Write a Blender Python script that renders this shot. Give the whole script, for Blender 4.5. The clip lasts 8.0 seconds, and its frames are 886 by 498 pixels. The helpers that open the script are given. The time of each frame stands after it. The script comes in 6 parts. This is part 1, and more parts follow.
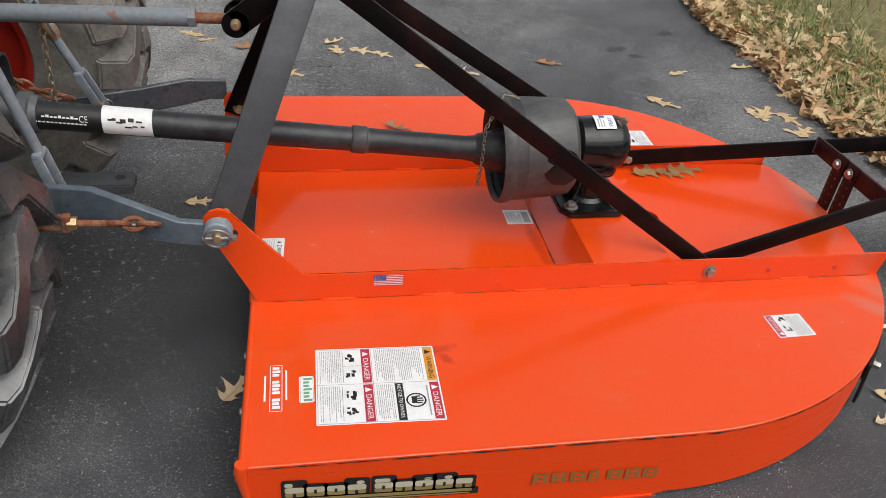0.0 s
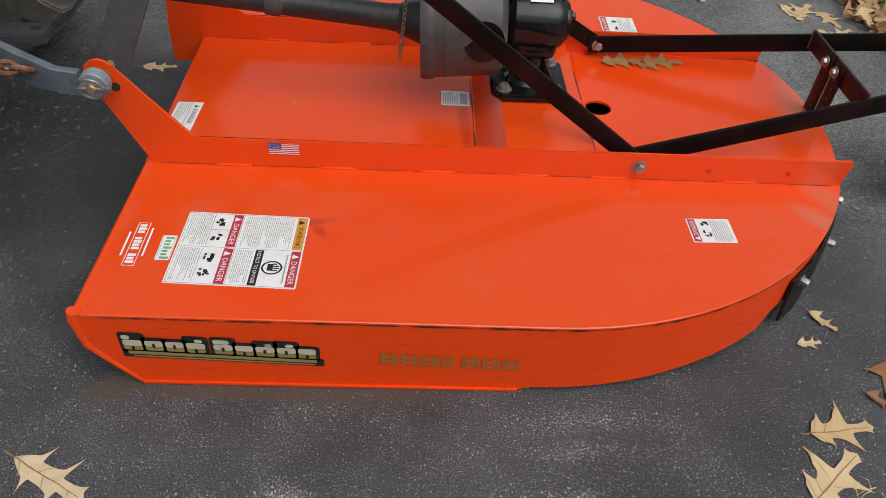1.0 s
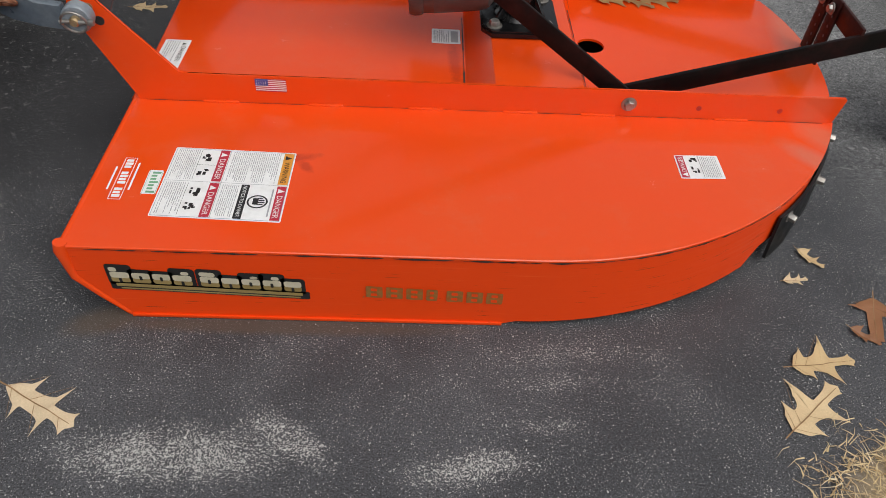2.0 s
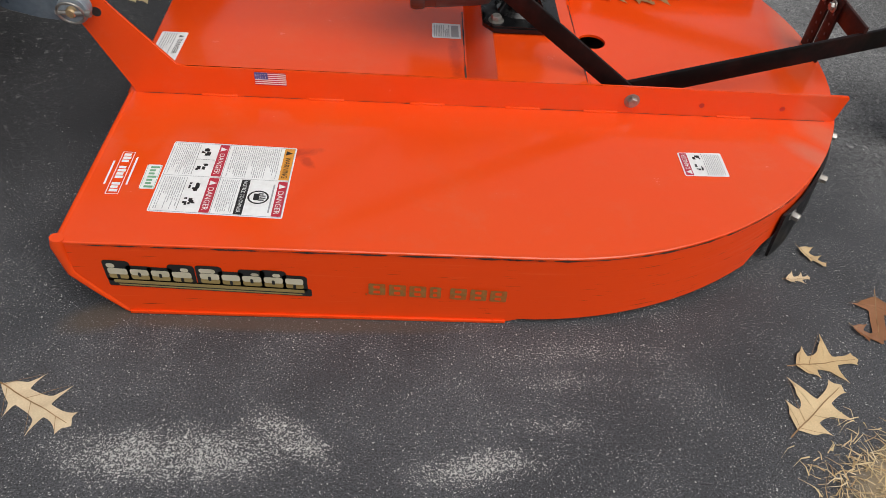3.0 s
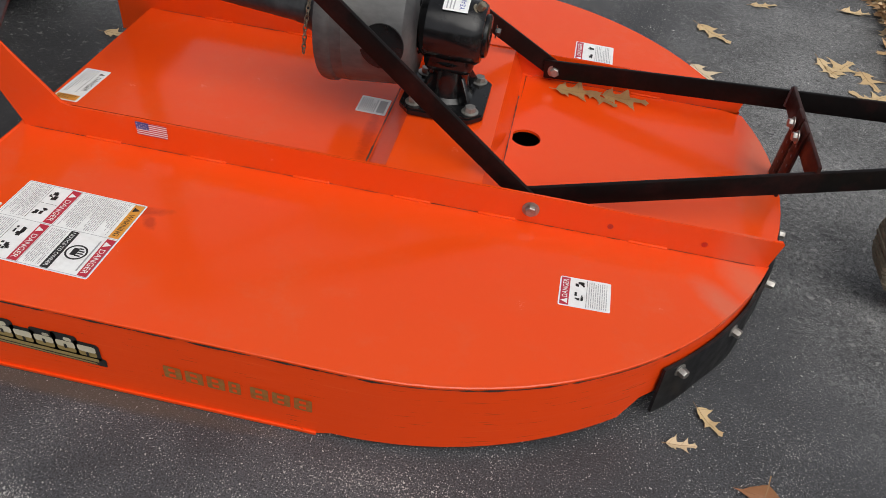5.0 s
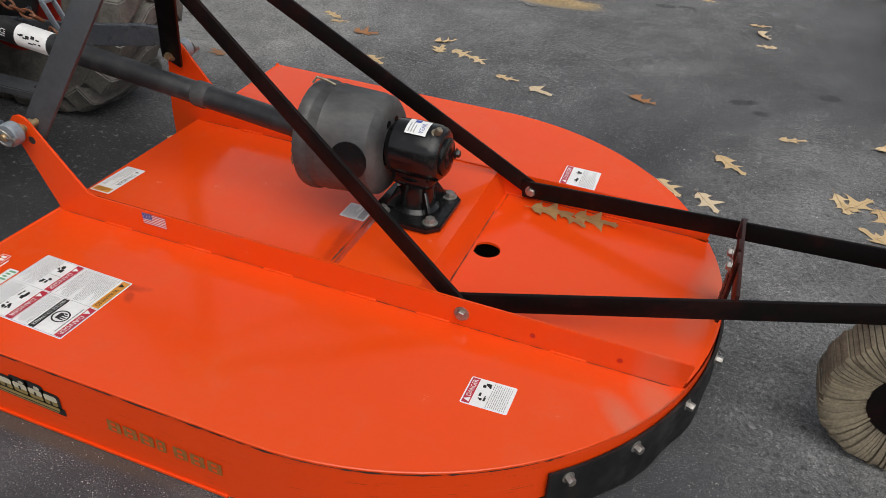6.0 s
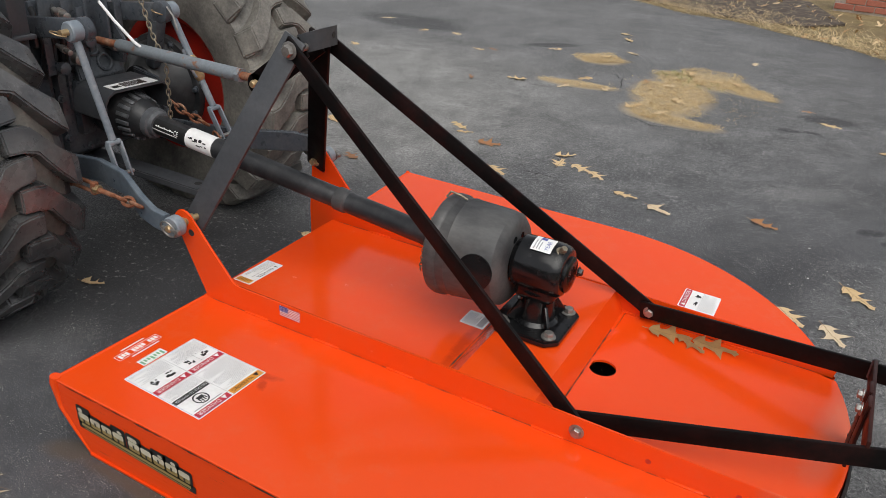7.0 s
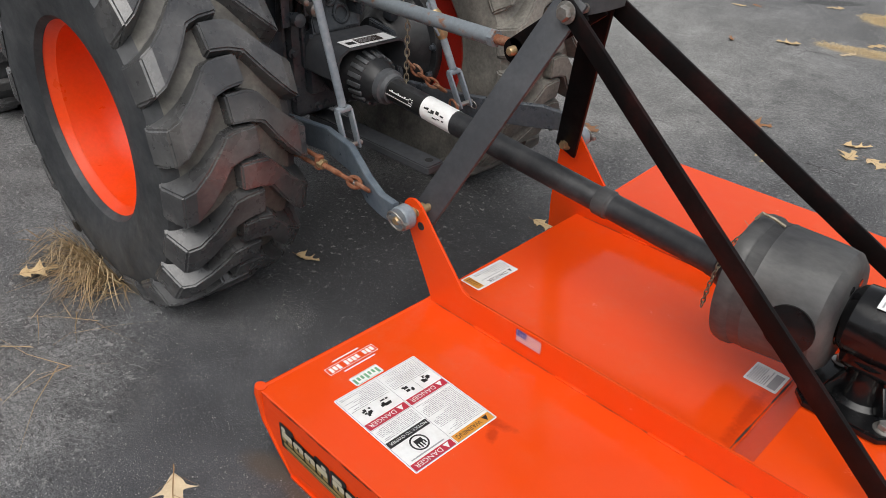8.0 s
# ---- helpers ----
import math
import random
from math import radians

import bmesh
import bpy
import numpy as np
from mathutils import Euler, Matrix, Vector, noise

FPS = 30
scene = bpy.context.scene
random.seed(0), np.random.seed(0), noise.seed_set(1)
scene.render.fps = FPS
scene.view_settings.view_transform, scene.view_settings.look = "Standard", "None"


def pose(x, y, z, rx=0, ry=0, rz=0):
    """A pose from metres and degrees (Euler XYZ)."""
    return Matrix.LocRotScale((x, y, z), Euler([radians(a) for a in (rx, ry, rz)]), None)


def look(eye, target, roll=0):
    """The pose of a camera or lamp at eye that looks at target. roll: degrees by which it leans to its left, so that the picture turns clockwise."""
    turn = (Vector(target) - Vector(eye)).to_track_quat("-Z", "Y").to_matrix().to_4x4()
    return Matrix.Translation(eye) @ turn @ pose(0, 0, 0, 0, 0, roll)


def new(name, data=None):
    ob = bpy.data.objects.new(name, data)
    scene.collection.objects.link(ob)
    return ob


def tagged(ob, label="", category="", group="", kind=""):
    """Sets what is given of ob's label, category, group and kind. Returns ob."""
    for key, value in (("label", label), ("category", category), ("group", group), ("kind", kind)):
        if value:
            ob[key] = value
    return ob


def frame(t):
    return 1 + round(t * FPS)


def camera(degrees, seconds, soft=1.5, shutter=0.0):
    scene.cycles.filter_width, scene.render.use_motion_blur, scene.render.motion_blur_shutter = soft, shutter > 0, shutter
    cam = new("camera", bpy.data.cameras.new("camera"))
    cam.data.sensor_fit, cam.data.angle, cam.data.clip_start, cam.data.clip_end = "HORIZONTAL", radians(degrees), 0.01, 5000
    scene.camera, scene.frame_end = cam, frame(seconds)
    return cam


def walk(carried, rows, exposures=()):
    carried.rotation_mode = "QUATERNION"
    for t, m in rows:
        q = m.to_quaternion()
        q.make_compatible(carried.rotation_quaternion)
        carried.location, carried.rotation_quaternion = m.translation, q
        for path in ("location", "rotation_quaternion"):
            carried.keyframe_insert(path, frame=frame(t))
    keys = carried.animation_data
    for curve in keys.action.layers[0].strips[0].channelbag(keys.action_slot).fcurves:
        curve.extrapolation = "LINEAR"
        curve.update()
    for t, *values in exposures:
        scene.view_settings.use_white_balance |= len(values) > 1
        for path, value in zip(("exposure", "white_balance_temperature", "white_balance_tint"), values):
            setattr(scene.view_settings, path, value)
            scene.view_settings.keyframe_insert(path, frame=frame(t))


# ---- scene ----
cam = camera(60.6, 8.0, soft=0.7)
PATH = [
    (0, (0.15, -0.962, 1.377), (0.491, 0.644, 0.234), 4.9),
    (0.5, (0.425, -0.891, 1.362), (0.636, 0.686, 0.149), 5.6),
    (1, (0.635, -0.984, 1.292), (0.726, 0.496, -0.05), 4.1),
    (1.5, (0.693, -1.021, 1.27), (0.757, 0.4, -0.136), 3.4),
    (3, (0.649, -1.006, 1.251), (0.759, 0.388, -0.18), 5.1),
    (3.5, (0.667, -0.986, 1.248), (0.75, 0.413, -0.179), 5.9),
    (4, (0.801, -0.963, 1.241), (0.81, 0.449, -0.175), 6.0),
    (4.5, (1.036, -0.878, 1.259), (0.948, 0.544, -0.145), 6.1),
    (4.7, (1.062, -0.811, 1.234), (0.96, 0.634, -0.145), 6.9),
    (5.8, (1.539, -0.765, 1.307), (1.083, 0.771, 0.11), 4.4),
    (6, (1.576, -0.807, 1.352), (1.052, 0.753, 0.215), 4.0),
    (6.5, (1.573, -0.854, 1.419), (0.908, 0.765, 0.451), 3.0),
    (7, (1.538, -0.874, 1.418), (0.711, 0.691, 0.486), 3.5),
    (7.5, (1.433, -0.806, 1.382), (0.397, 0.585, 0.385), 3.1),
    (8, (1.135, -0.6, 1.337), (-0.046, 0.613, 0.272), 1.4),
]
walk(cam, [(t, look(eye, target, roll)) for t, eye, target, roll in PATH], [(0, 0.13), (1.0, -0.12), (3.0, -0.03), (4.5, -0.09), (6.0, -0.11), (7.0, 0.05), (7.5, 0.10), (8.0, 0.15)])

# ---------------------------------------------------------------- world and light
world = bpy.data.worlds.new("overcast_sky")
scene.world = world
world.use_nodes = True
wn, wl = world.node_tree.nodes, world.node_tree.links
sky = wn.new("ShaderNodeTexSky")
sky.sky_type, sky.sun_disc = "NISHITA", False
sky.sun_elevation, sky.sun_rotation = radians(56), radians(146)
sky.air_density, sky.dust_density, sky.ozone_density = 1.0, 2.0, 0.6
grey = wn.new("ShaderNodeHueSaturation")
grey.inputs["Saturation"].default_value = 0.22
wl.new(sky.outputs[0], grey.inputs["Color"])
wl.new(grey.outputs[0], wn["Background"].inputs["Color"])
wn["Background"].inputs["Strength"].default_value = 0.140
sun = new("sun", bpy.data.lights.new("sun", "SUN"))
sun.data.energy, sun.data.angle, sun.data.color = 1.9, radians(60), (1.0, 0.97, 0.92)
sun.matrix_basis = look((2.4, -1.45, 4.1), (0.9, 0.8, 0))


# ---------------------------------------------------------------- materials
def material(name):
    m = bpy.data.materials.new(name)
    m.use_nodes = True
    return m, m.node_tree.nodes, m.node_tree.links, m.node_tree.nodes["Principled BSDF"]


def noise_tex(n, l, co, scale, detail=4, rough=0.6, dims=None):
    t = n.new("ShaderNodeTexNoise")
    t.inputs["Scale"].default_value, t.inputs["Detail"].default_value, t.inputs["Roughness"].default_value = scale, detail, rough
    l.new(co, t.inputs["Vector"])
    return t.outputs["Fac"]


def ramp(n, l, fac, stops):
    r = n.new("ShaderNodeValToRGB")
    e = r.color_ramp.elements
    while len(e) < len(stops):
        e.new(0.5)
    for k, (p, c) in enumerate(stops):
        e[k].position = p
        e[k].color = (c, c, c, 1) if isinstance(c, (int, float)) else (*c, 1)
    l.new(fac, r.inputs[0])
    return r.outputs[0]


def mix(n, l, fac, a, b, blend="MIX"):
    m = n.new("ShaderNodeMix")
    m.data_type, m.blend_type = "RGBA", blend
    for s, v in ((m.inputs["Factor"], fac), (m.inputs["A"], a), (m.inputs["B"], b)):
        if isinstance(v, (int, float)):
            s.default_value = v
        elif isinstance(v, tuple):
            s.default_value = (*v, 1)
        else:
            l.new(v, s)
    return m.outputs["Result"]


def calc(n, l, op, a, b=0.0):
    m = n.new("ShaderNodeMath")
    m.operation = op
    for s, v in zip(m.inputs, (a, b)):
        if isinstance(v, (int, float)):
            s.default_value = v
        else:
            l.new(v, s)
    return m.outputs[0]


def bump(n, l, bsdf, height, strength=0.3, distance=0.002):
    b = n.new("ShaderNodeBump")
    b.inputs["Strength"].default_value, b.inputs["Distance"].default_value = strength, distance
    l.new(height, b.inputs["Height"])
    l.new(b.outputs[0], bsdf.inputs["Normal"])


def surface(name, base, rough=0.5, metal=0.0, second=None, amount=(0.45, 0.7), scale=6.0, fine=90.0, vary=0.25, relief=0.15, coat=0.0, stretch=(1, 1, 1), shine=0.5):
    """A worn surface: base colour, a second colour in patches, fine grain, uneven gloss, slight relief."""
    m, n, l, b = material(name)
    tc = n.new("ShaderNodeTexCoord")
    mp = n.new("ShaderNodeMapping")
    mp.inputs["Scale"].default_value = stretch
    l.new(tc.outputs["Object"], mp.inputs[0])
    co = mp.outputs[0]
    big, small = noise_tex(n, l, co, scale, 6, 0.65), noise_tex(n, l, co, fine, 3)
    col = mix(n, l, ramp(n, l, big, [(amount[0], 0), (amount[1], 1)]), base, second or tuple(min(1, c * 1.5 + 0.01) for c in base))
    shade = ramp(n, l, small, [(0.25, 1 - vary), (0.75, 1 + vary * 0.4)])
    col = mix(n, l, 1.0, col, shade, "MULTIPLY")
    l.new(col, b.inputs["Base Color"])
    l.new(ramp(n, l, noise_tex(n, l, co, scale * 2.3, 5), [(0.3, max(0.05, rough - 0.1)), (0.7, min(1, rough + 0.12))]), b.inputs["Roughness"])
    b.inputs["Metallic"].default_value, b.inputs["Coat Weight"].default_value = metal, coat
    b.inputs["Coat Roughness"].default_value = 0.12
    b.inputs["Specular IOR Level"].default_value = shine
    if relief:
        bump(n, l, b, small, relief, 0.001)
    return m


def random_colours(name, stops, rough=0.7, per_object=False, vein=0.0):
    """Colours that vary from piece to piece."""
    m, n, l, b = material(name)
    if per_object:
        rnd = n.new("ShaderNodeObjectInfo").outputs["Random"]
    else:
        rnd = n.new("ShaderNodeNewGeometry").outputs["Random Per Island"]
    tc = n.new("ShaderNodeTexCoord")
    col = ramp(n, l, rnd, stops)
    small = noise_tex(n, l, tc.outputs["Object"], 60, 4)
    col = mix(n, l, 1.0, col, ramp(n, l, small, [(0.3, 0.86), (0.7, 1.06)]), "MULTIPLY")
    l.new(col, b.inputs["Base Color"])
    b.inputs["Roughness"].default_value = rough
    bump(n, l, b, small, 0.25, 0.001)
    return m


def orange_paint():
    """Orange enamel with dust film, faint scuffs and uneven gloss."""
    m, n, l, b = material("orange_paint")
    co = n.new("ShaderNodeTexCoord").outputs["Object"]
    big, mid, fine = noise_tex(n, l, co, 2.2, 5), noise_tex(n, l, co, 14, 6, 0.7), noise_tex(n, l, co, 260, 2)
    col = mix(n, l, ramp(n, l, big, [(0.35, 0), (0.7, 1)]), (0.82, 0.064, 0.0044), (0.78, 0.073, 0.0072))
    dust = calc(n, l, "MULTIPLY", ramp(n, l, mid, [(0.5, 0), (0.85, 0.16)]), ramp(n, l, big, [(0.4, 0.2), (0.65, 1)]))
    col = mix(n, l, dust, col, (0.62, 0.25, 0.14))
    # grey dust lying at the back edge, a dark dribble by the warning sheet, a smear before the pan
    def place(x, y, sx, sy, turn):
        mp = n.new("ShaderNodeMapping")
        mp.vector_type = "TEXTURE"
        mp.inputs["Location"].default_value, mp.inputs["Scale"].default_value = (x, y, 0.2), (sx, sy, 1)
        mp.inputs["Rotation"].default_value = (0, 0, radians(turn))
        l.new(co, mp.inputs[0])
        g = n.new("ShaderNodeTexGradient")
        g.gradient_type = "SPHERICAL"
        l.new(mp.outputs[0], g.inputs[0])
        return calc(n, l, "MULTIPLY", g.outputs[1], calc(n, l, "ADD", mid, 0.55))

    rear = calc(n, l, "MAXIMUM", calc(n, l, "MAXIMUM", place(1.66, 0.45, 0.07, 0.12, 30), place(1.61, 0.36, 0.05, 0.13, 42)), place(1.74, 0.95, 0.07, 0.36, -10))
    col = mix(n, l, ramp(n, l, rear, [(0.10, 0), (0.75, 0.30)]), col, (0.42, 0.27, 0.19))
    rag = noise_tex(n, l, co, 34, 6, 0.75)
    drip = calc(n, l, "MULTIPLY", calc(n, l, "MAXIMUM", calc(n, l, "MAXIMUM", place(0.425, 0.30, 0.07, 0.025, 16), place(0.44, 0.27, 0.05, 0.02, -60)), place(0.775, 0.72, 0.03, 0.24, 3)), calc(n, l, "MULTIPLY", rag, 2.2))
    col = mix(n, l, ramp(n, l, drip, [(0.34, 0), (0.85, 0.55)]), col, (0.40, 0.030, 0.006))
    l.new(col, b.inputs["Base Color"])
    b.inputs["Specular IOR Level"].default_value = 0.40
    l.new(ramp(n, l, mid, [(0.3, 0.15), (0.75, 0.29)]), b.inputs["Roughness"])
    b.inputs["Coat Weight"].default_value, b.inputs["Coat Roughness"].default_value = 0.22, 0.09
    bump(n, l, b, fine, 0.05, 0.0006)
    return m


def skirt_paint():
    """The same enamel with long scrapes along the side."""
    m, n, l, b = material("scraped_orange_paint")
    co = n.new("ShaderNodeTexCoord").outputs["Object"]
    mp = n.new("ShaderNodeMapping")
    mp.inputs["Scale"].default_value = (1.6, 1.6, 55)
    l.new(co, mp.inputs[0])
    streak = noise_tex(n, l, mp.outputs[0], 3.0, 5, 0.7)
    mp2 = n.new("ShaderNodeMapping")
    mp2.inputs["Scale"].default_value = (5, 5, 220)
    l.new(co, mp2.inputs[0])
    thin = noise_tex(n, l, mp2.outputs[0], 2.0, 3, 0.6)
    col = mix(n, l, ramp(n, l, streak, [(0.58, 0), (0.72, 0.6)]), (0.82, 0.060, 0.0035), (0.86, 0.13, 0.040))
    col = mix(n, l, ramp(n, l, thin, [(0.665, 0), (0.70, 0.85)]), col, (0.10, 0.03, 0.015))
    l.new(col, b.inputs["Base Color"])
    l.new(ramp(n, l, streak, [(0.35, 0.34), (0.7, 0.55)]), b.inputs["Roughness"])
    b.inputs["Specular IOR Level"].default_value = 0.32
    bump(n, l, b, thin, 0.06, 0.001)
    return m


def asphalt():
    """Old asphalt: blue-grey binder, crisp pale flecks of stone, chalky patches, worn and faded far places with sky
    glare painted in, oil stains and painted shade.
    """
    m, n, l, b = material("asphalt")
    co = n.new("ShaderNodeTexCoord").outputs["Object"]
    big, mid = noise_tex(n, l, co, 0.9, 5), noise_tex(n, l, co, 7, 6, 0.7)

    def spot(x, y, sx, sy, turn):
        mp = n.new("ShaderNodeMapping")
        mp.vector_type = "TEXTURE"
        mp.inputs["Location"].default_value, mp.inputs["Scale"].default_value = (x, y, 0), (sx, sy, 1)
        mp.inputs["Rotation"].default_value = (0, 0, radians(turn))
        l.new(co, mp.inputs[0])
        g = n.new("ShaderNodeTexGradient")
        g.gradient_type = "SPHERICAL"
        l.new(mp.outputs[0], g.inputs[0])
        return g.outputs[1]

    def spots(rows):
        out = None
        for r in rows:
            out = spot(*r) if out is None else calc(n, l, "MAXIMUM", out, spot(*r))
        return out

    col = mix(n, l, ramp(n, l, big, [(0.35, 0), (0.7, 1)]), (0.046, 0.0475, 0.053), (0.066, 0.067, 0.072))
    # worn, paler ground; its far part also carries grazing sky reflection as colour
    old = ramp(n, l, calc(n, l, "MULTIPLY", spots(((2.5, 1.4, 1.1, 1.7, 10), (-0.80, -0.36, 0.66, 0.46, 0), (-1.4, 5.0, 4.6, 4.4, 20), (-2.3, 1.3, 2.4, 2.4, 0))), calc(n, l, "ADD", mid, 0.6)), [(0.03, 0), (0.50, 0.85)])
    col = mix(n, l, old, col, (0.145, 0.145, 0.144))
    # glare of the sky on the far left asphalt, painted as a paler grey
    sky_glare = ramp(n, l, calc(n, l, "MULTIPLY", spots(((-1.5, 3.2, 1.9, 1.9, 0), (-0.75, 2.6, 0.8, 0.9, 0))), calc(n, l, "ADD", mid, 0.6)), [(0.03, 0), (0.55, 0.75)])
    col = mix(n, l, sky_glare, col, (0.225, 0.222, 0.213))
    broad = noise_tex(n, l, co, 1.7, 4, 0.6)
    col = mix(n, l, 1.0, col, ramp(n, l, broad, [(0.36, 0.80), (0.64, 1.18)]), "MULTIPLY")
    # patches of wear: faint on the sound surface, strong where it is old
    wear = mix(n, l, ramp(n, l, old, [(0.0, 0.30), (0.5, 1.0)]), (1.0, 1.0, 1.0), ramp(n, l, mid, [(0.30, 0.68), (0.72, 1.32)]))
    col = mix(n, l, 1.0, col, wear, "MULTIPLY")
    pebble = noise_tex(n, l, co, 85, 4, 0.75)
    rough = mix(n, l, ramp(n, l, old, [(0.0, 0.22), (0.4, 1.0)]), (1.0, 1.0, 1.0), ramp(n, l, pebble, [(0.36, 0.50), (0.64, 1.60)]))
    col = mix(n, l, 1.0, col, rough, "MULTIPLY")
    grain = noise_tex(n, l, co, 300, 3, 0.7)
    col = mix(n, l, 1.0, col, ramp(n, l, grain, [(0.37, 0.28), (0.63, 1.66)]), "MULTIPLY")
    # oil stains; the broad patch behind the tractor also paints in its shade
    stain_and_shade = ramp(n, l, calc(n, l, "MULTIPLY", spots(((1.46, 4.50, 0.24, 0.13, 12), (1.26, 4.11, 0.09, 0.05, 10), (1.39, 4.15, 0.07, 0.04, 0), (-0.78, 5.28, 0.30, 0.10, 40), (-2.175, 5.262, 0.7, 0.35, 0), (-0.48, 0.86, 0.62, 0.66, 10), (1.784, 2.755, 0.09, 0.05, 35), (1.86, 2.66, 0.05, 0.04, 0), (2.169, 3.012, 0.08, 0.05, 30))), calc(n, l, "ADD", mid, 0.6)), [(0.1, 0), (0.45, 0.62)])
    col = mix(n, l, stain_and_shade, col, (0.027, 0.027, 0.029))
    # chalky patches and tyre prints, dense with flecks
    ragged = noise_tex(n, l, co, 20, 6, 0.8)
    heavy = spots(((0.25, -0.318, 0.30, 0.080, 1), (0.46, -0.285, 0.14, 0.05, -32), (0.80, -0.335, 0.16, 0.05, 8)))
    light = spots(((1.05, -0.070, 0.32, 0.05, 2), (0.99, -0.147, 0.24, 0.045, 2), (0.94, -0.246, 0.16, 0.03, 2), (0.87, -0.33, 0.18, 0.05, 5), (-0.39, 0.36, 0.15, 0.12, 0), (-0.75, -0.45, 0.6, 0.45, 0),
                    (2.0, 1.25, 0.5, 0.2, -20), (-0.82, 5.03, 0.46, 0.035, -44), (-0.60, 4.46, 0.26, 0.04, -27), (1.79, 4.46, 0.12, 0.05, -40), (1.92, 4.33, 0.13, 0.05, -55), (2.04, 4.12, 0.16, 0.05, -65), (2.10, 3.85, 0.14, 0.04, -75),
                    (0.62, 3.70, 0.30, 0.05, 4), (0.95, 3.05, 0.14, 0.05, 6), (0.35, 3.45, 0.30, 0.12, 20), (-0.35, 3.75, 0.34, 0.10, -15), (1.45, 3.05, 0.55, 0.22, 35), (0.85, 2.75, 0.10, 0.03, 10)))
    places = calc(n, l, "MAXIMUM", heavy, calc(n, l, "MULTIPLY", light, 0.42))
    chalk = ramp(n, l, calc(n, l, "MULTIPLY", calc(n, l, "POWER", places, 0.6), calc(n, l, "MULTIPLY", ragged, 2.0)), [(0.28, 0), (0.85, 1)])
    haze = calc(n, l, "ADD", calc(n, l, "MULTIPLY", chalk, 0.105), calc(n, l, "MULTIPLY", ramp(n, l, mid, [(0.42, 0), (0.72, 1)]), calc(n, l, "SUBTRACT", 0.045, calc(n, l, "MULTIPLY", old, 0.045))))
    flecks = None
    for scale, floor in ((150, 0.682), (260, 0.658), (430, 0.690)):
        f = calc(n, l, "ADD", noise_tex(n, l, co, scale, 2, 0.55), haze)
        f = ramp(n, l, calc(n, l, "SUBTRACT", f, calc(n, l, "MULTIPLY", stain_and_shade, 0.06)), [(floor, 0), (floor + 0.03, 1)])
        flecks = f if flecks is None else calc(n, l, "MAXIMUM", flecks, f)
    # the old surface: coarse stones standing proud and pits between them
    coarse = noise_tex(n, l, co, 44, 3, 0.6)
    stones = calc(n, l, "MULTIPLY", ramp(n, l, coarse, [(0.615, 0), (0.65, 0.85)]), ramp(n, l, old, [(0.08, 0.0), (0.45, 0.8)]))
    pits = calc(n, l, "MULTIPLY", ramp(n, l, noise_tex(n, l, co, 33, 4, 0.65), [(0.35, 0.8), (0.40, 0)]), ramp(n, l, old, [(0.08, 0.0), (0.45, 0.8)]))
    col = mix(n, l, pits, col, (0.025, 0.025, 0.026))
    col = mix(n, l, stones, col, (0.30, 0.295, 0.285))
    tone = ramp(n, l, noise_tex(n, l, co, 120, 2), [(0.3, (0.30, 0.295, 0.285)), (0.7, (0.60, 0.59, 0.56))])
    col = mix(n, l, flecks, col, tone)
    # tan dust and chaff under the straw
    chaff = ramp(n, l, calc(n, l, "MULTIPLY", spots(((0.55, 4.95, 0.42, 0.34, 10), (0.85, 4.86, 0.34, 0.16, -24), (0.46, 4.42, 0.34, 0.56, 10), (0.46, 3.96, 0.26, 0.26, 0), (0.62, 3.82, 0.36, 0.13, 0), (-0.28, 5.08, 0.24, 0.22, 30), (-0.17, 4.24, 0.34, 0.12, 8), (1.66, -0.37, 0.22, 0.13, 16))), calc(n, l, "ADD", ragged, 0.6)), [(0.06, 0), (0.42, 0.80)])
    col = mix(n, l, chaff, col, (0.42, 0.325, 0.20))
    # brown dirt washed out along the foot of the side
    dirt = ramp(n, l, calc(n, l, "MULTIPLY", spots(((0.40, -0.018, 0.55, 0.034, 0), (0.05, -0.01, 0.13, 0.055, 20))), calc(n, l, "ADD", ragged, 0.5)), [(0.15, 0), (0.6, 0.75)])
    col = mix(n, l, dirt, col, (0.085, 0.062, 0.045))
    l.new(col, b.inputs["Base Color"])
    l.new(ramp(n, l, mid, [(0.3, 0.62), (0.7, 0.82)]), b.inputs["Roughness"])
    b.inputs["Specular IOR Level"].default_value = 0.38
    bump(n, l, b, calc(n, l, "ADD", grain, calc(n, l, "MULTIPLY", pebble, 1.2)), 0.50, 0.003)
    return m


ORANGE, SKIRT, ASPHALT = orange_paint(), skirt_paint(), asphalt()
CHIPPED = surface("chipped_primer", (0.035, 0.022, 0.018), 0.7, vary=0.5)
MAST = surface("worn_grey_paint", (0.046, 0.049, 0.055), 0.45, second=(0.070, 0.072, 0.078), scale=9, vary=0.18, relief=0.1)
# red-brown patches: showing primer plus the orange deck's reflection, painted in
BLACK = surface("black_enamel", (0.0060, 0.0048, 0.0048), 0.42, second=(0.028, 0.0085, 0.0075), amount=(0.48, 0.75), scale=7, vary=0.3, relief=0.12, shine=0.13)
PRIMER = surface("dark_red_brown_enamel", (0.030, 0.0075, 0.0060), 0.45, second=(0.055, 0.014, 0.010), scale=9, vary=0.3, relief=0.12, shine=0.25)
GLOSS = surface("glossy_black_casting", (0.005, 0.005, 0.0055), 0.20, second=(0.012, 0.012, 0.013), scale=14, vary=0.2, relief=0.35, fine=40, shine=0.4)
BOOT = surface("dusty_black_plastic", (0.042, 0.042, 0.044), 0.48, second=(0.115, 0.113, 0.11), amount=(0.38, 0.72), scale=9, vary=0.2, stretch=(0.5, 1, 1))
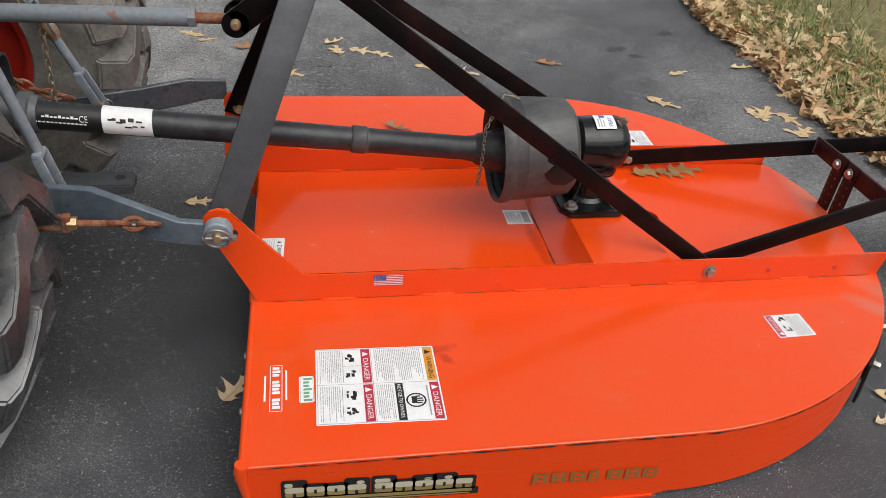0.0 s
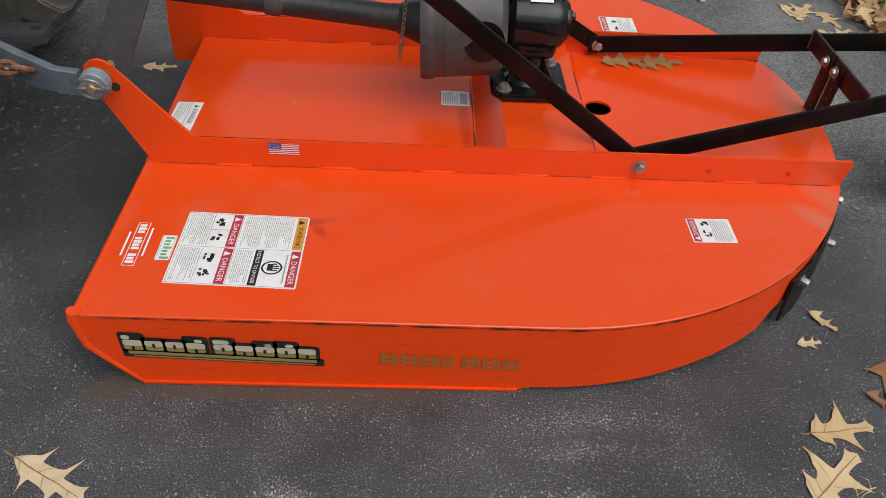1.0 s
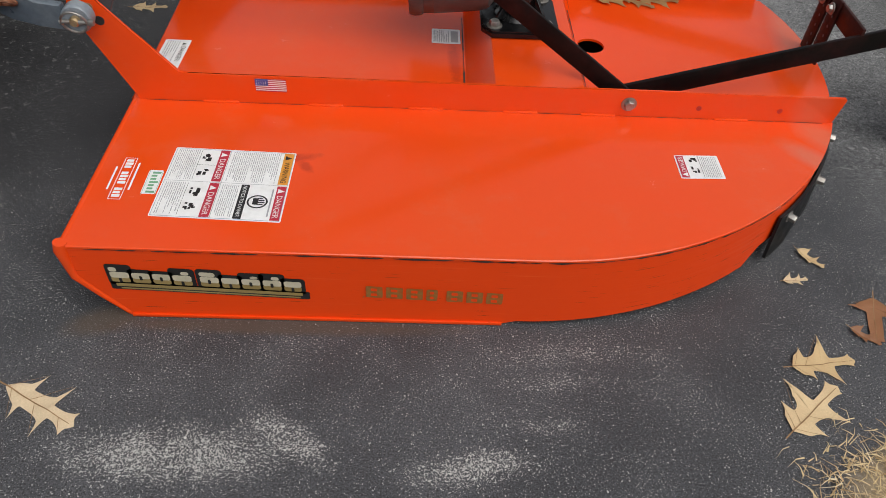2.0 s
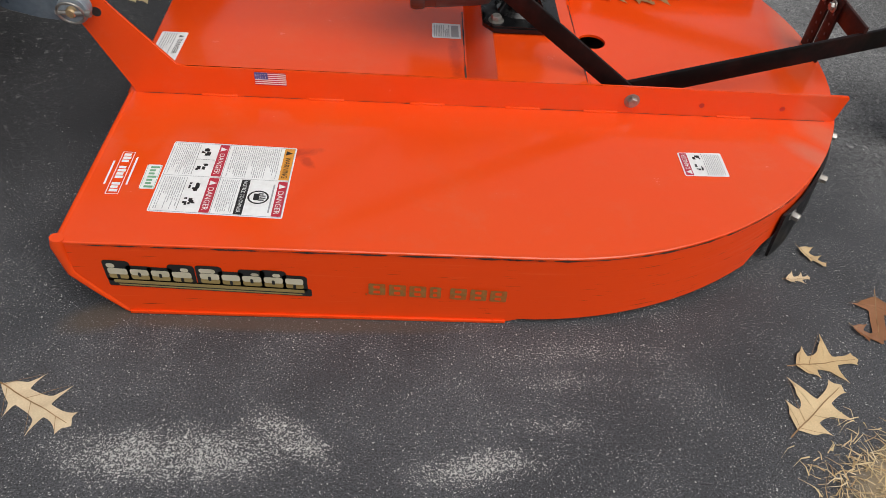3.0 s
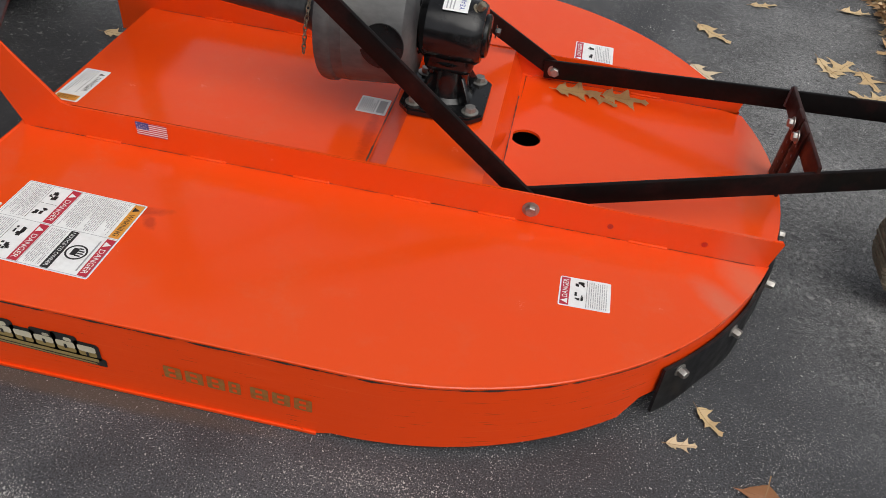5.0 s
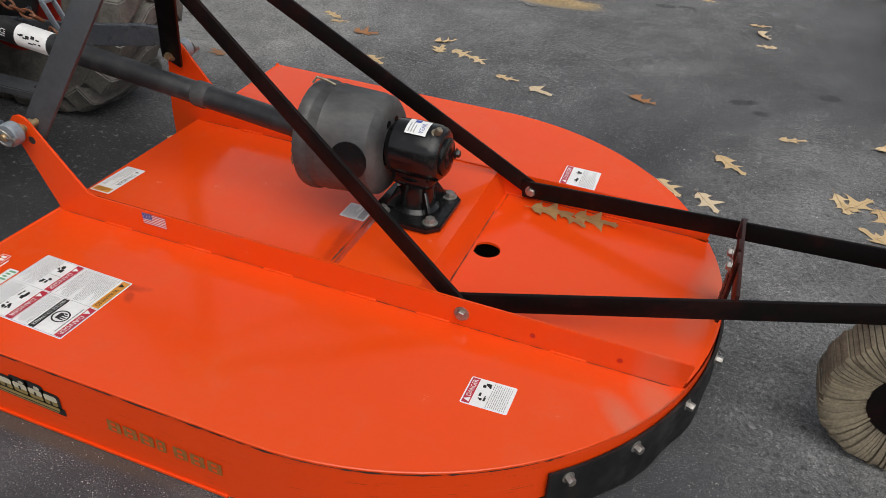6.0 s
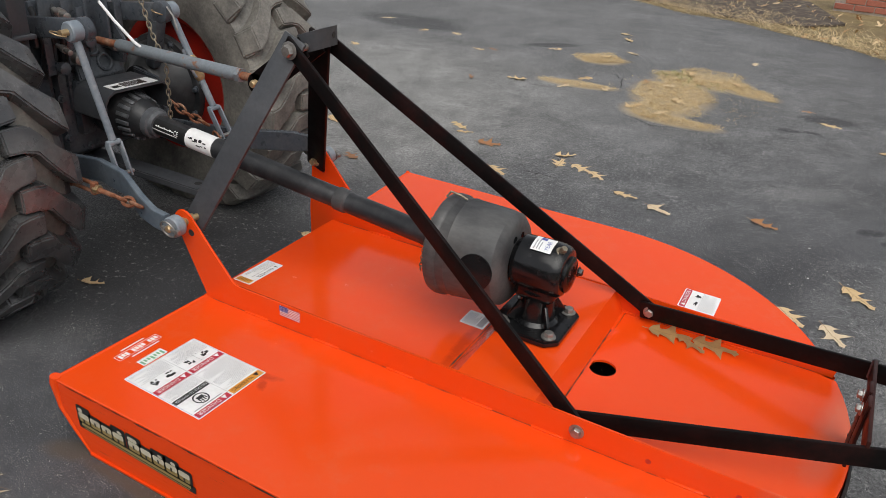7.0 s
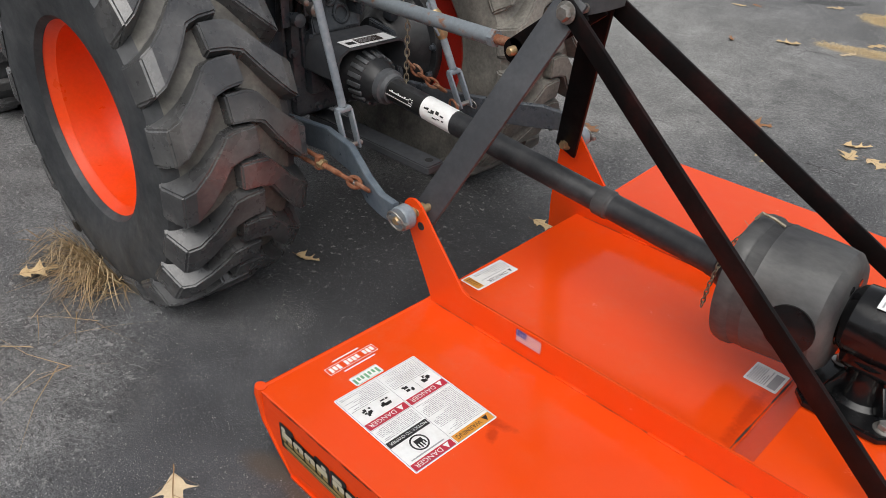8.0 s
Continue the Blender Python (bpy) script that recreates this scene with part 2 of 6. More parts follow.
GUARD = surface("grey_guard_plastic", (0.085, 0.09, 0.098), 0.5, second=(0.15, 0.155, 0.16), scale=14, vary=0.2)
TUBE = surface("black_tube_and_shaded_casting", (0.018, 0.019, 0.021), 0.42, second=(0.05, 0.05, 0.052), scale=16, vary=0.25)
CARCASS = surface("dusty_rubber", (0.034, 0.037, 0.041), 0.5, second=(0.085, 0.087, 0.09), amount=(0.42, 0.78), scale=9, vary=0.35, relief=0.3)
DUSTY = surface("dust_caked_rubber", (0.095, 0.090, 0.082), 0.6, second=(0.25, 0.235, 0.205), amount=(0.35, 0.7), scale=8, vary=0.35, relief=0.3)
RUBBER = surface("weathered_rubber", (0.042, 0.043, 0.046), 0.29, second=(0.155, 0.153, 0.150), amount=(0.40, 0.78), scale=7, fine=110, vary=0.35, relief=0.25, shine=0.9)
FLAP = surface("black_rubber_sheet", (0.012, 0.012, 0.013), 0.5, second=(0.035, 0.034, 0.033), scale=10, shine=0.2)
LAMINATE = surface("dusty_laminated_rubber", (0.27, 0.225, 0.155), 0.85, second=(0.14, 0.118, 0.085), scale=10, fine=150, vary=0.4, relief=0.4)
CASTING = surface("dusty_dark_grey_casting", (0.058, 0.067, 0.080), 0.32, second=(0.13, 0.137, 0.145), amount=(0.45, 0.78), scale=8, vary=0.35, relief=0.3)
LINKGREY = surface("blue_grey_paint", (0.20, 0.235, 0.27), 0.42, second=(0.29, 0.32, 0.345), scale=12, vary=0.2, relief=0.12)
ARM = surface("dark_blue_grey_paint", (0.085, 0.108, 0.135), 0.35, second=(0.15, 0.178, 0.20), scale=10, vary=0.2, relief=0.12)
RUST = surface("rusted_steel", (0.22, 0.075, 0.032), 0.8, second=(0.34, 0.19, 0.12), scale=30, vary=0.5, relief=0.4)
RUSTY = surface("rusting_grey_paint", (0.19, 0.215, 0.235), 0.5, second=(0.24, 0.11, 0.06), amount=(0.56, 0.64), scale=16, vary=0.2)
ZINC = surface("zinc_plate", (0.40, 0.385, 0.36), 0.44, 0.85, second=(0.28, 0.255, 0.225), scale=40, vary=0.2)
BRASS = surface("yellow_zinc", (0.55, 0.40, 0.22), 0.4, 0.7, second=(0.35, 0.25, 0.15), scale=40, vary=0.2)
CHAIN = surface("dull_brass_chain", (0.30, 0.26, 0.19), 0.5, 0.6, second=(0.16, 0.13, 0.09), scale=60)
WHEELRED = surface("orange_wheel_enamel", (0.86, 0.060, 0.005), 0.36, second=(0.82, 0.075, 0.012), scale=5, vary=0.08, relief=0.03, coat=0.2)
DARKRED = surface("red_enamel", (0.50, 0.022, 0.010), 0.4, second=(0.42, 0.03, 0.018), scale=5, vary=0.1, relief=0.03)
WHITE = surface("white_vinyl", (0.84, 0.84, 0.83), 0.42, second=(0.76, 0.75, 0.73), scale=25, vary=0.06, relief=0.02)
RED = surface("red_vinyl", (0.48, 0.022, 0.045), 0.42, second=(0.42, 0.03, 0.05), scale=25, vary=0.06, relief=0.0)
AMBER = surface("amber_vinyl", (0.72, 0.30, 0.035), 0.42, second=(0.66, 0.28, 0.05), scale=25, vary=0.06, relief=0.0)
INK = surface("black_ink", (0.012, 0.012, 0.012), 0.45, vary=0.1, relief=0.0)
PALEINK = surface("grey_print", (0.36, 0.36, 0.37), 0.45, second=(0.44, 0.44, 0.45), vary=0.1, relief=0.0)
GREEN = surface("green_ink", (0.14, 0.32, 0.18), 0.45, vary=0.1, relief=0.0)
NAVY = surface("blue_vinyl", (0.05, 0.07, 0.28), 0.45, vary=0.1, relief=0.0)
CREAM = surface("cream_vinyl", (0.58, 0.53, 0.40), 0.38, second=(0.50, 0.45, 0.31), scale=30, vary=0.08, relief=0.0)
GOLD = surface("gold_vinyl", (0.30, 0.215, 0.075), 0.40, 0.1, second=(0.36, 0.27, 0.11), amount=(0.4, 0.6), scale=14, vary=0.12, relief=0.0, stretch=(0.1, 0.1, 3))
LEAF = random_colours("dry_oak_leaf", [(0.0, (0.60, 0.43, 0.22)), (0.35, (0.68, 0.51, 0.29)), (0.6, (0.54, 0.36, 0.17)), (0.8, (0.72, 0.60, 0.42)), (1.0, (0.66, 0.50, 0.29))], 0.6, per_object=True)
BROWNLEAF = random_colours("brown_oak_leaf", [(0.0, (0.30, 0.135, 0.055)), (0.5, (0.37, 0.18, 0.075)), (1.0, (0.25, 0.10, 0.04))], 0.55, per_object=True)
OLIVELEAF = random_colours("olive_brown_leaf", [(0.0, (0.32, 0.185, 0.07)), (0.5, (0.38, 0.23, 0.09)), (1.0, (0.27, 0.135, 0.05))], 0.55, per_object=True)
VEIN = surface("leaf_rib", (0.26, 0.15, 0.065), 0.6, vary=0.2, relief=0.0)
LITTER = random_colours("leaf_litter", [(0.0, (0.54, 0.37, 0.19)), (0.25, (0.64, 0.48, 0.28)), (0.45, (0.38, 0.21, 0.095)), (0.62, (0.55, 0.36, 0.18)), (0.8, (0.46, 0.24, 0.10)), (1.0, (0.68, 0.54, 0.34))], 0.65)
STRAW = random_colours("straw", [(0.0, (0.60, 0.45, 0.23)), (0.5, (0.70, 0.56, 0.33)), (0.85, (0.44, 0.29, 0.13)), (1.0, (0.76, 0.64, 0.43))], 0.7)
GRASS = random_colours("tired_grass", [(0.0, (0.10, 0.17, 0.03)), (0.3, (0.20, 0.24, 0.06)), (0.5, (0.50, 0.42, 0.20)), (0.75, (0.14, 0.22, 0.04)), (1.0, (0.08, 0.18, 0.025))], 0.6)
DEADSTALK = random_colours("dead_stalk", [(0.0, (0.34, 0.23, 0.11)), (0.4, (0.46, 0.34, 0.19)), (0.75, (0.22, 0.13, 0.06)), (1.0, (0.52, 0.42, 0.27))], 0.7)
SOIL = surface("matted_dead_grass", (0.20, 0.145, 0.07), 0.9, second=(0.32, 0.25, 0.12), scale=3, fine=60, vary=0.5, relief=0.6)
WORN = surface("worn_gold_print", (0.30, 0.150, 0.040), 0.45, second=(0.45, 0.10, 0.012), amount=(0.45, 0.6), scale=60, vary=0.3, relief=0.0)
BARK = surface("bark_mulch", (0.075, 0.055, 0.042), 0.9, second=(0.20, 0.16, 0.12), scale=9, fine=30, vary=0.5, relief=0.6)
MORTAR = surface("mortar", (0.38, 0.33, 0.29), 0.9)
DARK = surface("underside_shadow_steel", (0.02, 0.018, 0.017), 0.8)


# ---------------------------------------------------------------- mesh helpers
def part(name, bm, mat, parent=None, label="", sharp=0.6):
    """Links a bmesh as one mesh object, under a thing or a part."""
    bmesh.ops.recalc_face_normals(bm, faces=bm.faces)
    for f in bm.faces:
        f.smooth = True
    for e in bm.edges:
        e.smooth = len(e.link_faces) == 2 and e.calc_face_angle(0) < sharp
    me = bpy.data.meshes.new(name)
    bm.to_mesh(me)
    bm.free()
    me.materials.append(mat)
    ob = new(name, me)
    if parent:
        ob.parent = parent
        if parent.type == "EMPTY":
            ob.matrix_parent_inverse = parent.matrix_basis.inverted()
    if label:
        ob["label"] = label
    return ob


def thing(name, place, label, category, group=""):
    e = new(name)
    e.empty_display_size = 0.05
    e.matrix_basis = Matrix.Translation(place)
    return tagged(e, label, category, group)


def joined(*bms):
    out = bmesh.new()
    for b in bms:
        me = bpy.data.meshes.new("tmp")
        b.to_mesh(me)
        b.free()
        out.from_mesh(me)
        bpy.data.meshes.remove(me)
    return out


def block(centre, size, m=None, bevel=0.0, seg=2):
    """A bevelled block; m turns it about its centre."""
    bm = bmesh.new()
    bmesh.ops.create_cube(bm, size=1, matrix=Matrix.Translation(centre) @ (m or Matrix()) @ Matrix.Diagonal((*size, 1)))
    if bevel:
        bmesh.ops.bevel(bm, geom=bm.edges[:], offset=bevel, segments=seg, affect="EDGES", profile=0.5)
    return bm


def basis(a, b, up=(0, 0, 1)):
    """Turn whose x axis runs from a to b, z as near to up as can be."""
    x = (Vector(b) - Vector(a)).normalized()
    y = Vector(up).cross(x).normalized()
    z = x.cross(y)
    return Matrix((x, y, z)).transposed().to_4x4()


def bar(a, b, wide, thick, up=(0, 0, 1), bevel=0.002):
    """A flat bar from a to b: wide along up, thick across."""
    a, b = Vector(a), Vector(b)
    return block((a + b) / 2, ((b - a).length, thick, wide), basis(a, b, up), bevel)


def tube(points, radius, seg=12, caps=True):
    """A round tube through the points; radius may be one number or one for each point."""
    pts = [Vector(p) for p in points]
    rad = radius if isinstance(radius, (list, tuple)) else [radius] * len(pts)
    bm, rings, side = bmesh.new(), [], None
    for i, p in enumerate(pts):
        d = (pts[min(i + 1, len(pts) - 1)] - pts[max(i - 1, 0)]).normalized()
        if side is None:
            side = d.orthogonal().normalized()
        side = (side - d * side.dot(d)).normalized()
        up = d.cross(side)
        rings.append([bm.verts.new(p + rad[i] * (math.cos(a) * side + math.sin(a) * up)) for a in (2 * math.pi * k / seg for k in range(seg))])
    for r0, r1 in zip(rings, rings[1:]):
        for k in range(seg):
            bm.faces.new((r0[k], r0[(k + 1) % seg], r1[(k + 1) % seg], r1[k]))
    if caps:
        bm.faces.new(rings[0])
        bm.faces.new(rings[-1])
    return bm


def lathe(origin, axis, profile, seg=32, caps=True):
    """A turned body: profile of (along the axis, radius)."""
    o, d = Vector(origin), Vector(axis).normalized()
    return tube_rings([(o + d * s, r) for s, r in profile], d, seg, caps)


def tube_rings(rows, d, seg, caps):
    side = d.orthogonal().normalized()
    up = d.cross(side)
    bm, rings = bmesh.new(), []
    for p, r in rows:
        rings.append([bm.verts.new(p + r * (math.cos(a) * side + math.sin(a) * up)) for a in (2 * math.pi * k / seg for k in range(seg))])
    for r0, r1 in zip(rings, rings[1:]):
        for k in range(seg):
            bm.faces.new((r0[k], r0[(k + 1) % seg], r1[(k + 1) % seg], r1[k]))
    if caps:
        bm.faces.new(rings[0])
        bm.faces.new(rings[-1])
    return bm


def sheet(outline, to3d, thick, bevel=0.0015):
    """A plate: outline of (u, v); to3d(u, v, w) with w across the plate from 0 to thick."""
    bm = bmesh.new()
    lo = [bm.verts.new(to3d(u, v, 0)) for u, v in outline]
    hi = [bm.verts.new(to3d(u, v, thick)) for u, v in outline]
    n = len(lo)
    caps = [bm.faces.new(lo), bm.faces.new(hi)]
    for k in range(n):
        bm.faces.new((lo[k], lo[(k + 1) % n], hi[(k + 1) % n], hi[k]))
    if bevel:
        bmesh.ops.bevel(bm, geom=[e for c in caps for e in c.edges], offset=bevel, segments=2, affect="EDGES")
    return bm


def bolt(place, axis, r=0.011, h=0.009, washer=True):
    """A hex head on its washer."""
    o, d = Vector(place), Vector(axis).normalized()
    head = lathe(o + d * 0.002, d, [(0, r), (h * 0.8, r), (h, r * 0.86)], 6)
    if not washer:
        return head
    return joined(head, lathe(o, d, [(0, r * 1.45), (0.002, r * 1.45), (0.0026, r * 1.35)], 20))


def ring(centre, axis, radius, r, seg=24, sides=8):
    d = Vector(axis).normalized()
    s = d.orthogonal().normalized()
    u = d.cross(s)
    bm, rows = bmesh.new(), []
    for k in range(seg):
        a = 2 * math.pi * k / seg
        out = math.cos(a) * s + math.sin(a) * u
        rows.append([bm.verts.new(Vector(centre) + out * (radius + r * math.cos(b)) + d * r * math.sin(b)) for b in (2 * math.pi * j / sides for j in range(sides))])
    for k in range(seg):
        for j in range(sides):
            bm.faces.new((rows[k][j], rows[(k + 1) % seg][j], rows[(k + 1) % seg][(j + 1) % sides], rows[k][(j + 1) % sides]))
    return bm


def chain_run(points, length, wide, r):
    """Links along a run of points, each turned a quarter against the last."""
    pts = [Vector(p) for p in points]
    links, carry = [], 0.0
    for a, b in zip(pts, pts[1:]):
        d = (b - a)
        s = carry
        while s < d.length:
            links.append((a + d.normalized() * s, d.normalized()))
            s += length * 0.72
        carry = s - d.length
    bms = []
    for k, (p, d) in enumerate(links):
        side = d.orthogonal().normalized()
        other = d.cross(side)
        u = side if k % 2 else other
        loop = []
        for j in range(12):
            a = 2 * math.pi * j / 12
            loop.append(p + d * (length / 2) * math.cos(a) + u * (wide / 2) * math.sin(a))
        bms.append(tube(loop + [loop[0]], r, 6, False))
    return joined(*bms)


def letters(body, size):
    """Flat letters in the built-in font: a bmesh in the xy plane, its left end at x = 0, centred on y."""
    cu = bpy.data.curves.new("letters", "FONT")
    cu.body, cu.size, cu.align_y, cu.resolution_u = body, size, "CENTER", 3
    ob = new("letters", cu)
    me = bpy.data.meshes.new_from_object(ob.evaluated_get(bpy.context.evaluated_depsgraph_get()))
    bm = bmesh.new()
    bm.from_mesh(me)
    bpy.data.objects.remove(ob)
    bpy.data.curves.remove(cu)
    bpy.data.meshes.remove(me)
    return bm


# ---------------------------------------------------------------- ground and driveway
def edge_x(y):
    """The ragged line where the driveway meets the lawn."""
    return 2.37 + 0.055 * y + 0.025 * math.sin(y * 1.7) + 0.025 * math.sin(y * 5.3 + 1)


def far_y(x):
    return 7.72 - 0.49 * x + 0.09 * math.sin(x * 2.1) + 0.05 * math.sin(x * 6.0)


def ground_sheet():
    bm = bmesh.new()
    xs = [-150, -60, -25, -12, -7, -4, -2, 0, 2, 4, 7, 12, 25, 60, 150]
    vs = [[bm.verts.new((x, y, -0.012 + 0.004 * math.sin(x * 3 + y))) for y in xs] for x in xs]
    for i in range(len(xs) - 1):
        for j in range(len(xs) - 1):
            bm.faces.new((vs[i][j], vs[i + 1][j], vs[i + 1][j + 1], vs[i][j + 1]))
    return bm


def driveway_sheet():
    right = [(edge_x(-9 + 0.2 * k), -9 + 0.2 * k) for k in range(80)]
    right = [p for p in right if p[1] < far_y(p[0]) - 0.1]
    far = [(2.4 - 0.2 * k, far_y(2.4 - 0.2 * k)) for k in range(60)]
    outline = [(-9.6, -9)] + right + far
    return sheet(outline, lambda u, v, w: (u, v, w - 0.03), 0.03, 0.0)


tagged(part("ground", ground_sheet(), SOIL), "matted dead lawn around the driveway", "ground", kind="structure")
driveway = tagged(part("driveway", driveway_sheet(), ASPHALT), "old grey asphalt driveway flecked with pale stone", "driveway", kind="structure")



def crack(a, b, wander, wide, seed):
    """A dark, wandering crack: a narrow ragged strip just above the asphalt."""
    rnd = random.Random(seed)
    a, b = Vector((*a, 0.0015)), Vector((*b, 0.0015))
    d = b - a
    side = Vector((-d.y, d.x, 0)).normalized()
    bm, rows, off = bmesh.new(), [], 0.0
    n = max(8, int(d.length / 0.02))
    for k in range(n + 1):
        off += rnd.uniform(-wander, wander)
        w = wide * rnd.uniform(0.25, 1.0) * (0.15 if k in (0, n) else 1)
        p = a + d * k / n + side * off
        rows.append((bm.verts.new(p - side * w), bm.verts.new(p + side * w)))
    for p, q in zip(rows, rows[1:]):
        bm.faces.new((p[0], q[0], q[1], p[1]))
    return bm


for k, (a, b, wander, wide) in enumerate((((-0.08, 4.72), (0.04, 4.60), 0.010, 0.006), ((0.04, 4.60), (0.10, 4.38), 0.012, 0.007), ((0.18, 2.47), (0.37, 2.49), 0.008, 0.0035), ((0.26, 2.52), (0.30, 2.42), 0.006, 0.002),
        ((-0.45, 4.02), (0.02, 4.06), 0.006, 0.004), ((0.30, 3.76), (0.56, 3.62), 0.010, 0.004), ((0.50, 3.66), (0.66, 3.70), 0.010, 0.005), ((1.06, 1.95), (1.34, 2.07), 0.006, 0.0015), ((-0.08, 3.43), (0.15, 3.28), 0.008, 0.002), ((0.95, 5.45), (1.15, 5.30), 0.010, 0.004))):
    part("crack", crack(a, b, wander, wide, 60 + k), DARK, driveway)

# ---------------------------------------------------------------- rotary cutter
YC, YN, YF = 0.836, 0.515, 1.157          # centre line, near rail, far rail
XC, RAD = 0.938, 0.836                     # rear round of the deck
DECK = 0.190


def deck_z(x, y):
    """The height of the deck: wings rise a little outwards, a raised pan carries the gearbox."""
    if y < YN + 0.001:
        return DECK + (0.011 + 0.004 * max(0.0, 1 - x / 0.9)) * (YN - y) / YN
    if y > YF - 0.001:
        return DECK + 0.022 * (y - YF) / (2 * YC - YF)
    return DECK + 0.070 * max(0, min(1, (x - 0.802) / 0.062, (1.106 - x) / 0.030))


def outline_y(x):
    """Distance of the deck's edge from the centre line."""
    return YC if x <= XC else math.sqrt(max(0, RAD ** 2 - (x - XC) ** 2)) * YC / RAD


def outline_x(y):
    d = abs(y - YC) * RAD / YC
    return XC + math.sqrt(max(0, RAD ** 2 - d ** 2))


cutter = thing("rotary_cutter", (0.8, YC, 0.0), "orange steel rotary mower with black braces standing on asphalt", "rotary cutter")


def wing(side):
    """One wing of the deck, side -1 or 1: a plate with a rounded outer edge."""
    rail = YN if side < 0 else YF
    end = outline_x(rail)
    xs = [0.006] + [0.03 * k for k in range(1, 31)] + [0.93 + (end - 0.93) * math.sin(math.pi / 2 * k / 24) for k in range(25)]
    bm, rows = bmesh.new(), []
    for x in xs:
        edge = YC + side * outline_y(x)
        if x >= end - 1e-6:
            edge = rail
        row = []
        for k in range(9):
            y = rail + (edge - side * 0.002 - rail) * k / 8
            row.append(bm.verts.new((x, y, deck_z(x, y))))
        z = deck_z(x, edge)
        row += [bm.verts.new((x, edge, z - 0.0018)), bm.verts.new((x, edge, z - 0.0075)), bm.verts.new((x, edge - side * 0.012, z - 0.0085))]
        rows.append(row)
    for a, b in zip(rows, rows[1:]):
        for k in range(len(a) - 1):
            bm.faces.new((a[k], b[k], b[k + 1], a[k + 1]))
    bmesh.ops.remove_doubles(bm, verts=bm.verts, dist=0.0005)
    return bm


def centre_panel():
    """The panel between the rails, with the raised pan and the round hole behind it."""
    bm = bmesh.new()
    hx, hy, hr = 1.149, YC, 0.037
    xs = [0.0, 0.04, 0.1, 0.25, 0.4, 0.55, 0.7, 0.797, 0.802, 0.810, 0.856, 0.864, 0.874, 0.95, 1.066, 1.076, 1.081, 1.101, 1.106, 1.115]
    ys = [YN, 0.60, 0.7, 0.8, 0.9, 1.0, 1.08, YF]
    g = [[bm.verts.new((x, y, deck_z(x, YC))) for y in ys] for x in xs]
    for i in range(len(xs) - 1):
        for j in range(len(ys) - 1):
            bm.faces.new((g[i][j], g[i + 1][j], g[i + 1][j + 1], g[i][j + 1]))
    # rear part: rings from the hole out to the rear edge
    n = 64
    rings = [[], [], [], []]
    for k in range(n):
        a = 2 * math.pi * k / n
        c, s = math.cos(a), math.sin(a)
        far = 3.0
        t = [far]
        if c < -1e-6:
            t.append((1.115 - hx) / c)
        if s > 1e-6:
            t.append((YF - hy) / s)
        if s < -1e-6:
            t.append((YN - hy) / s)
        q = (XC - hx, YC - hy)
        bq = c * q[0] + s * q[1]
        t.append(bq + math.sqrt(bq * bq - (q[0] ** 2 + q[1] ** 2 - (RAD - 0.004) ** 2)))
        d = min(v for v in t if v > 0)
        inner = min(hr, d * 0.97)
        rings[0].append(bm.verts.new((hx + inner * c, hy + inner * s, DECK - 0.007)))
        for w, f in ((1, 0.0), (2, 0.4), (3, 1.0)):
            r = inner + (d - inner) * f
            rings[w].append(bm.verts.new((hx + r * c, hy + r * s, DECK)))
    for a, b in zip(rings, rings[1:]):
        for k in range(n):
            bm.faces.new((a[k], a[(k + 1) % n], b[(k + 1) % n], b[k]))
    # rolled front edge and rear edge lip
    lip = [bm.verts.new((-0.005, y, DECK - 0.004)) for y in ys]
    low = [bm.verts.new((-0.005, y, DECK - 0.03)) for y in ys]
    for j in range(len(ys) - 1):
        bm.faces.new((g[0][j], lip[j], lip[j + 1], g[0][j + 1]))
        bm.faces.new((lip[j], low[j], low[j + 1], lip[j + 1]))
    return bm


part("deck_wing", wing(-1), ORANGE, cutter)
part("deck_wing", wing(1), ORANGE, cutter)
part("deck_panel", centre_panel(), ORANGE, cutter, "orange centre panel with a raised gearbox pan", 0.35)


def skirt_stations(step=0.03):
    """Points along the deck's edge from the near front corner round the back to the far front corner."""
    near = [(x, 0.0) for x in np.arange(0.0, XC, step)]
    arc = [(XC + RAD * math.sin(a), YC - YC * math.cos(a)) for a in np.linspace(0, math.pi, 61)]
    far = [(x, 2 * YC) for x in np.arange(XC - step, -0.001, -step)]
    return near + arc + far + [(0.0, 2 * YC)]


def skirt_bottom(x, y):
    if x < 0.093:
        return 0.118 - 0.116 * x / 0.093
    if x < 0.871:
        return 0.002
    if x < XC:
        return 0.012
    t = min(1, max(0, (x - XC) / (1.45 - XC)))
    return 0.012 + 0.022 * t if x < 1.44 else 0.075


def skirt_band():
    """The side band round the deck with its cut front corners."""
    bm, rows = bmesh.new(), []
    for x, y in skirt_stations(0.0311):
        nx, ny = (0, -1 if y < YC else 1)
        if x > XC:
            nx, ny = (x - XC) / RAD, (y - YC) / YC
        top = deck_z(min(x, 1.69), y if abs(y - YC) > 0.31 else YN) - 0.007
        lo = skirt_bottom(x, y)
        rows.append([bm.verts.new((x - nx * i, y - ny * i, z)) for i, z in ((0.002, top), (0.002, lo + (top - lo) * 0.5), (0.002, lo), (0.007, lo), (0.007, top))])
    for a, b in zip(rows, rows[1:]):
        for k in range(4):
            bm.faces.new((a[k], b[k], b[k + 1], a[k + 1]))
    bm.faces.new(rows[0])
    bm.faces.new(rows[-1])
    return bm


part("side_skirt", skirt_band(), SKIRT, cutter, "orange side skirt with long scrapes")


def runner(y, out):
    """The skid along the foot of the side band."""
    return block((0.485, y + out * 0.0005, 0.0055), (0.775, 0.005, 0.008), None, 0.0012)


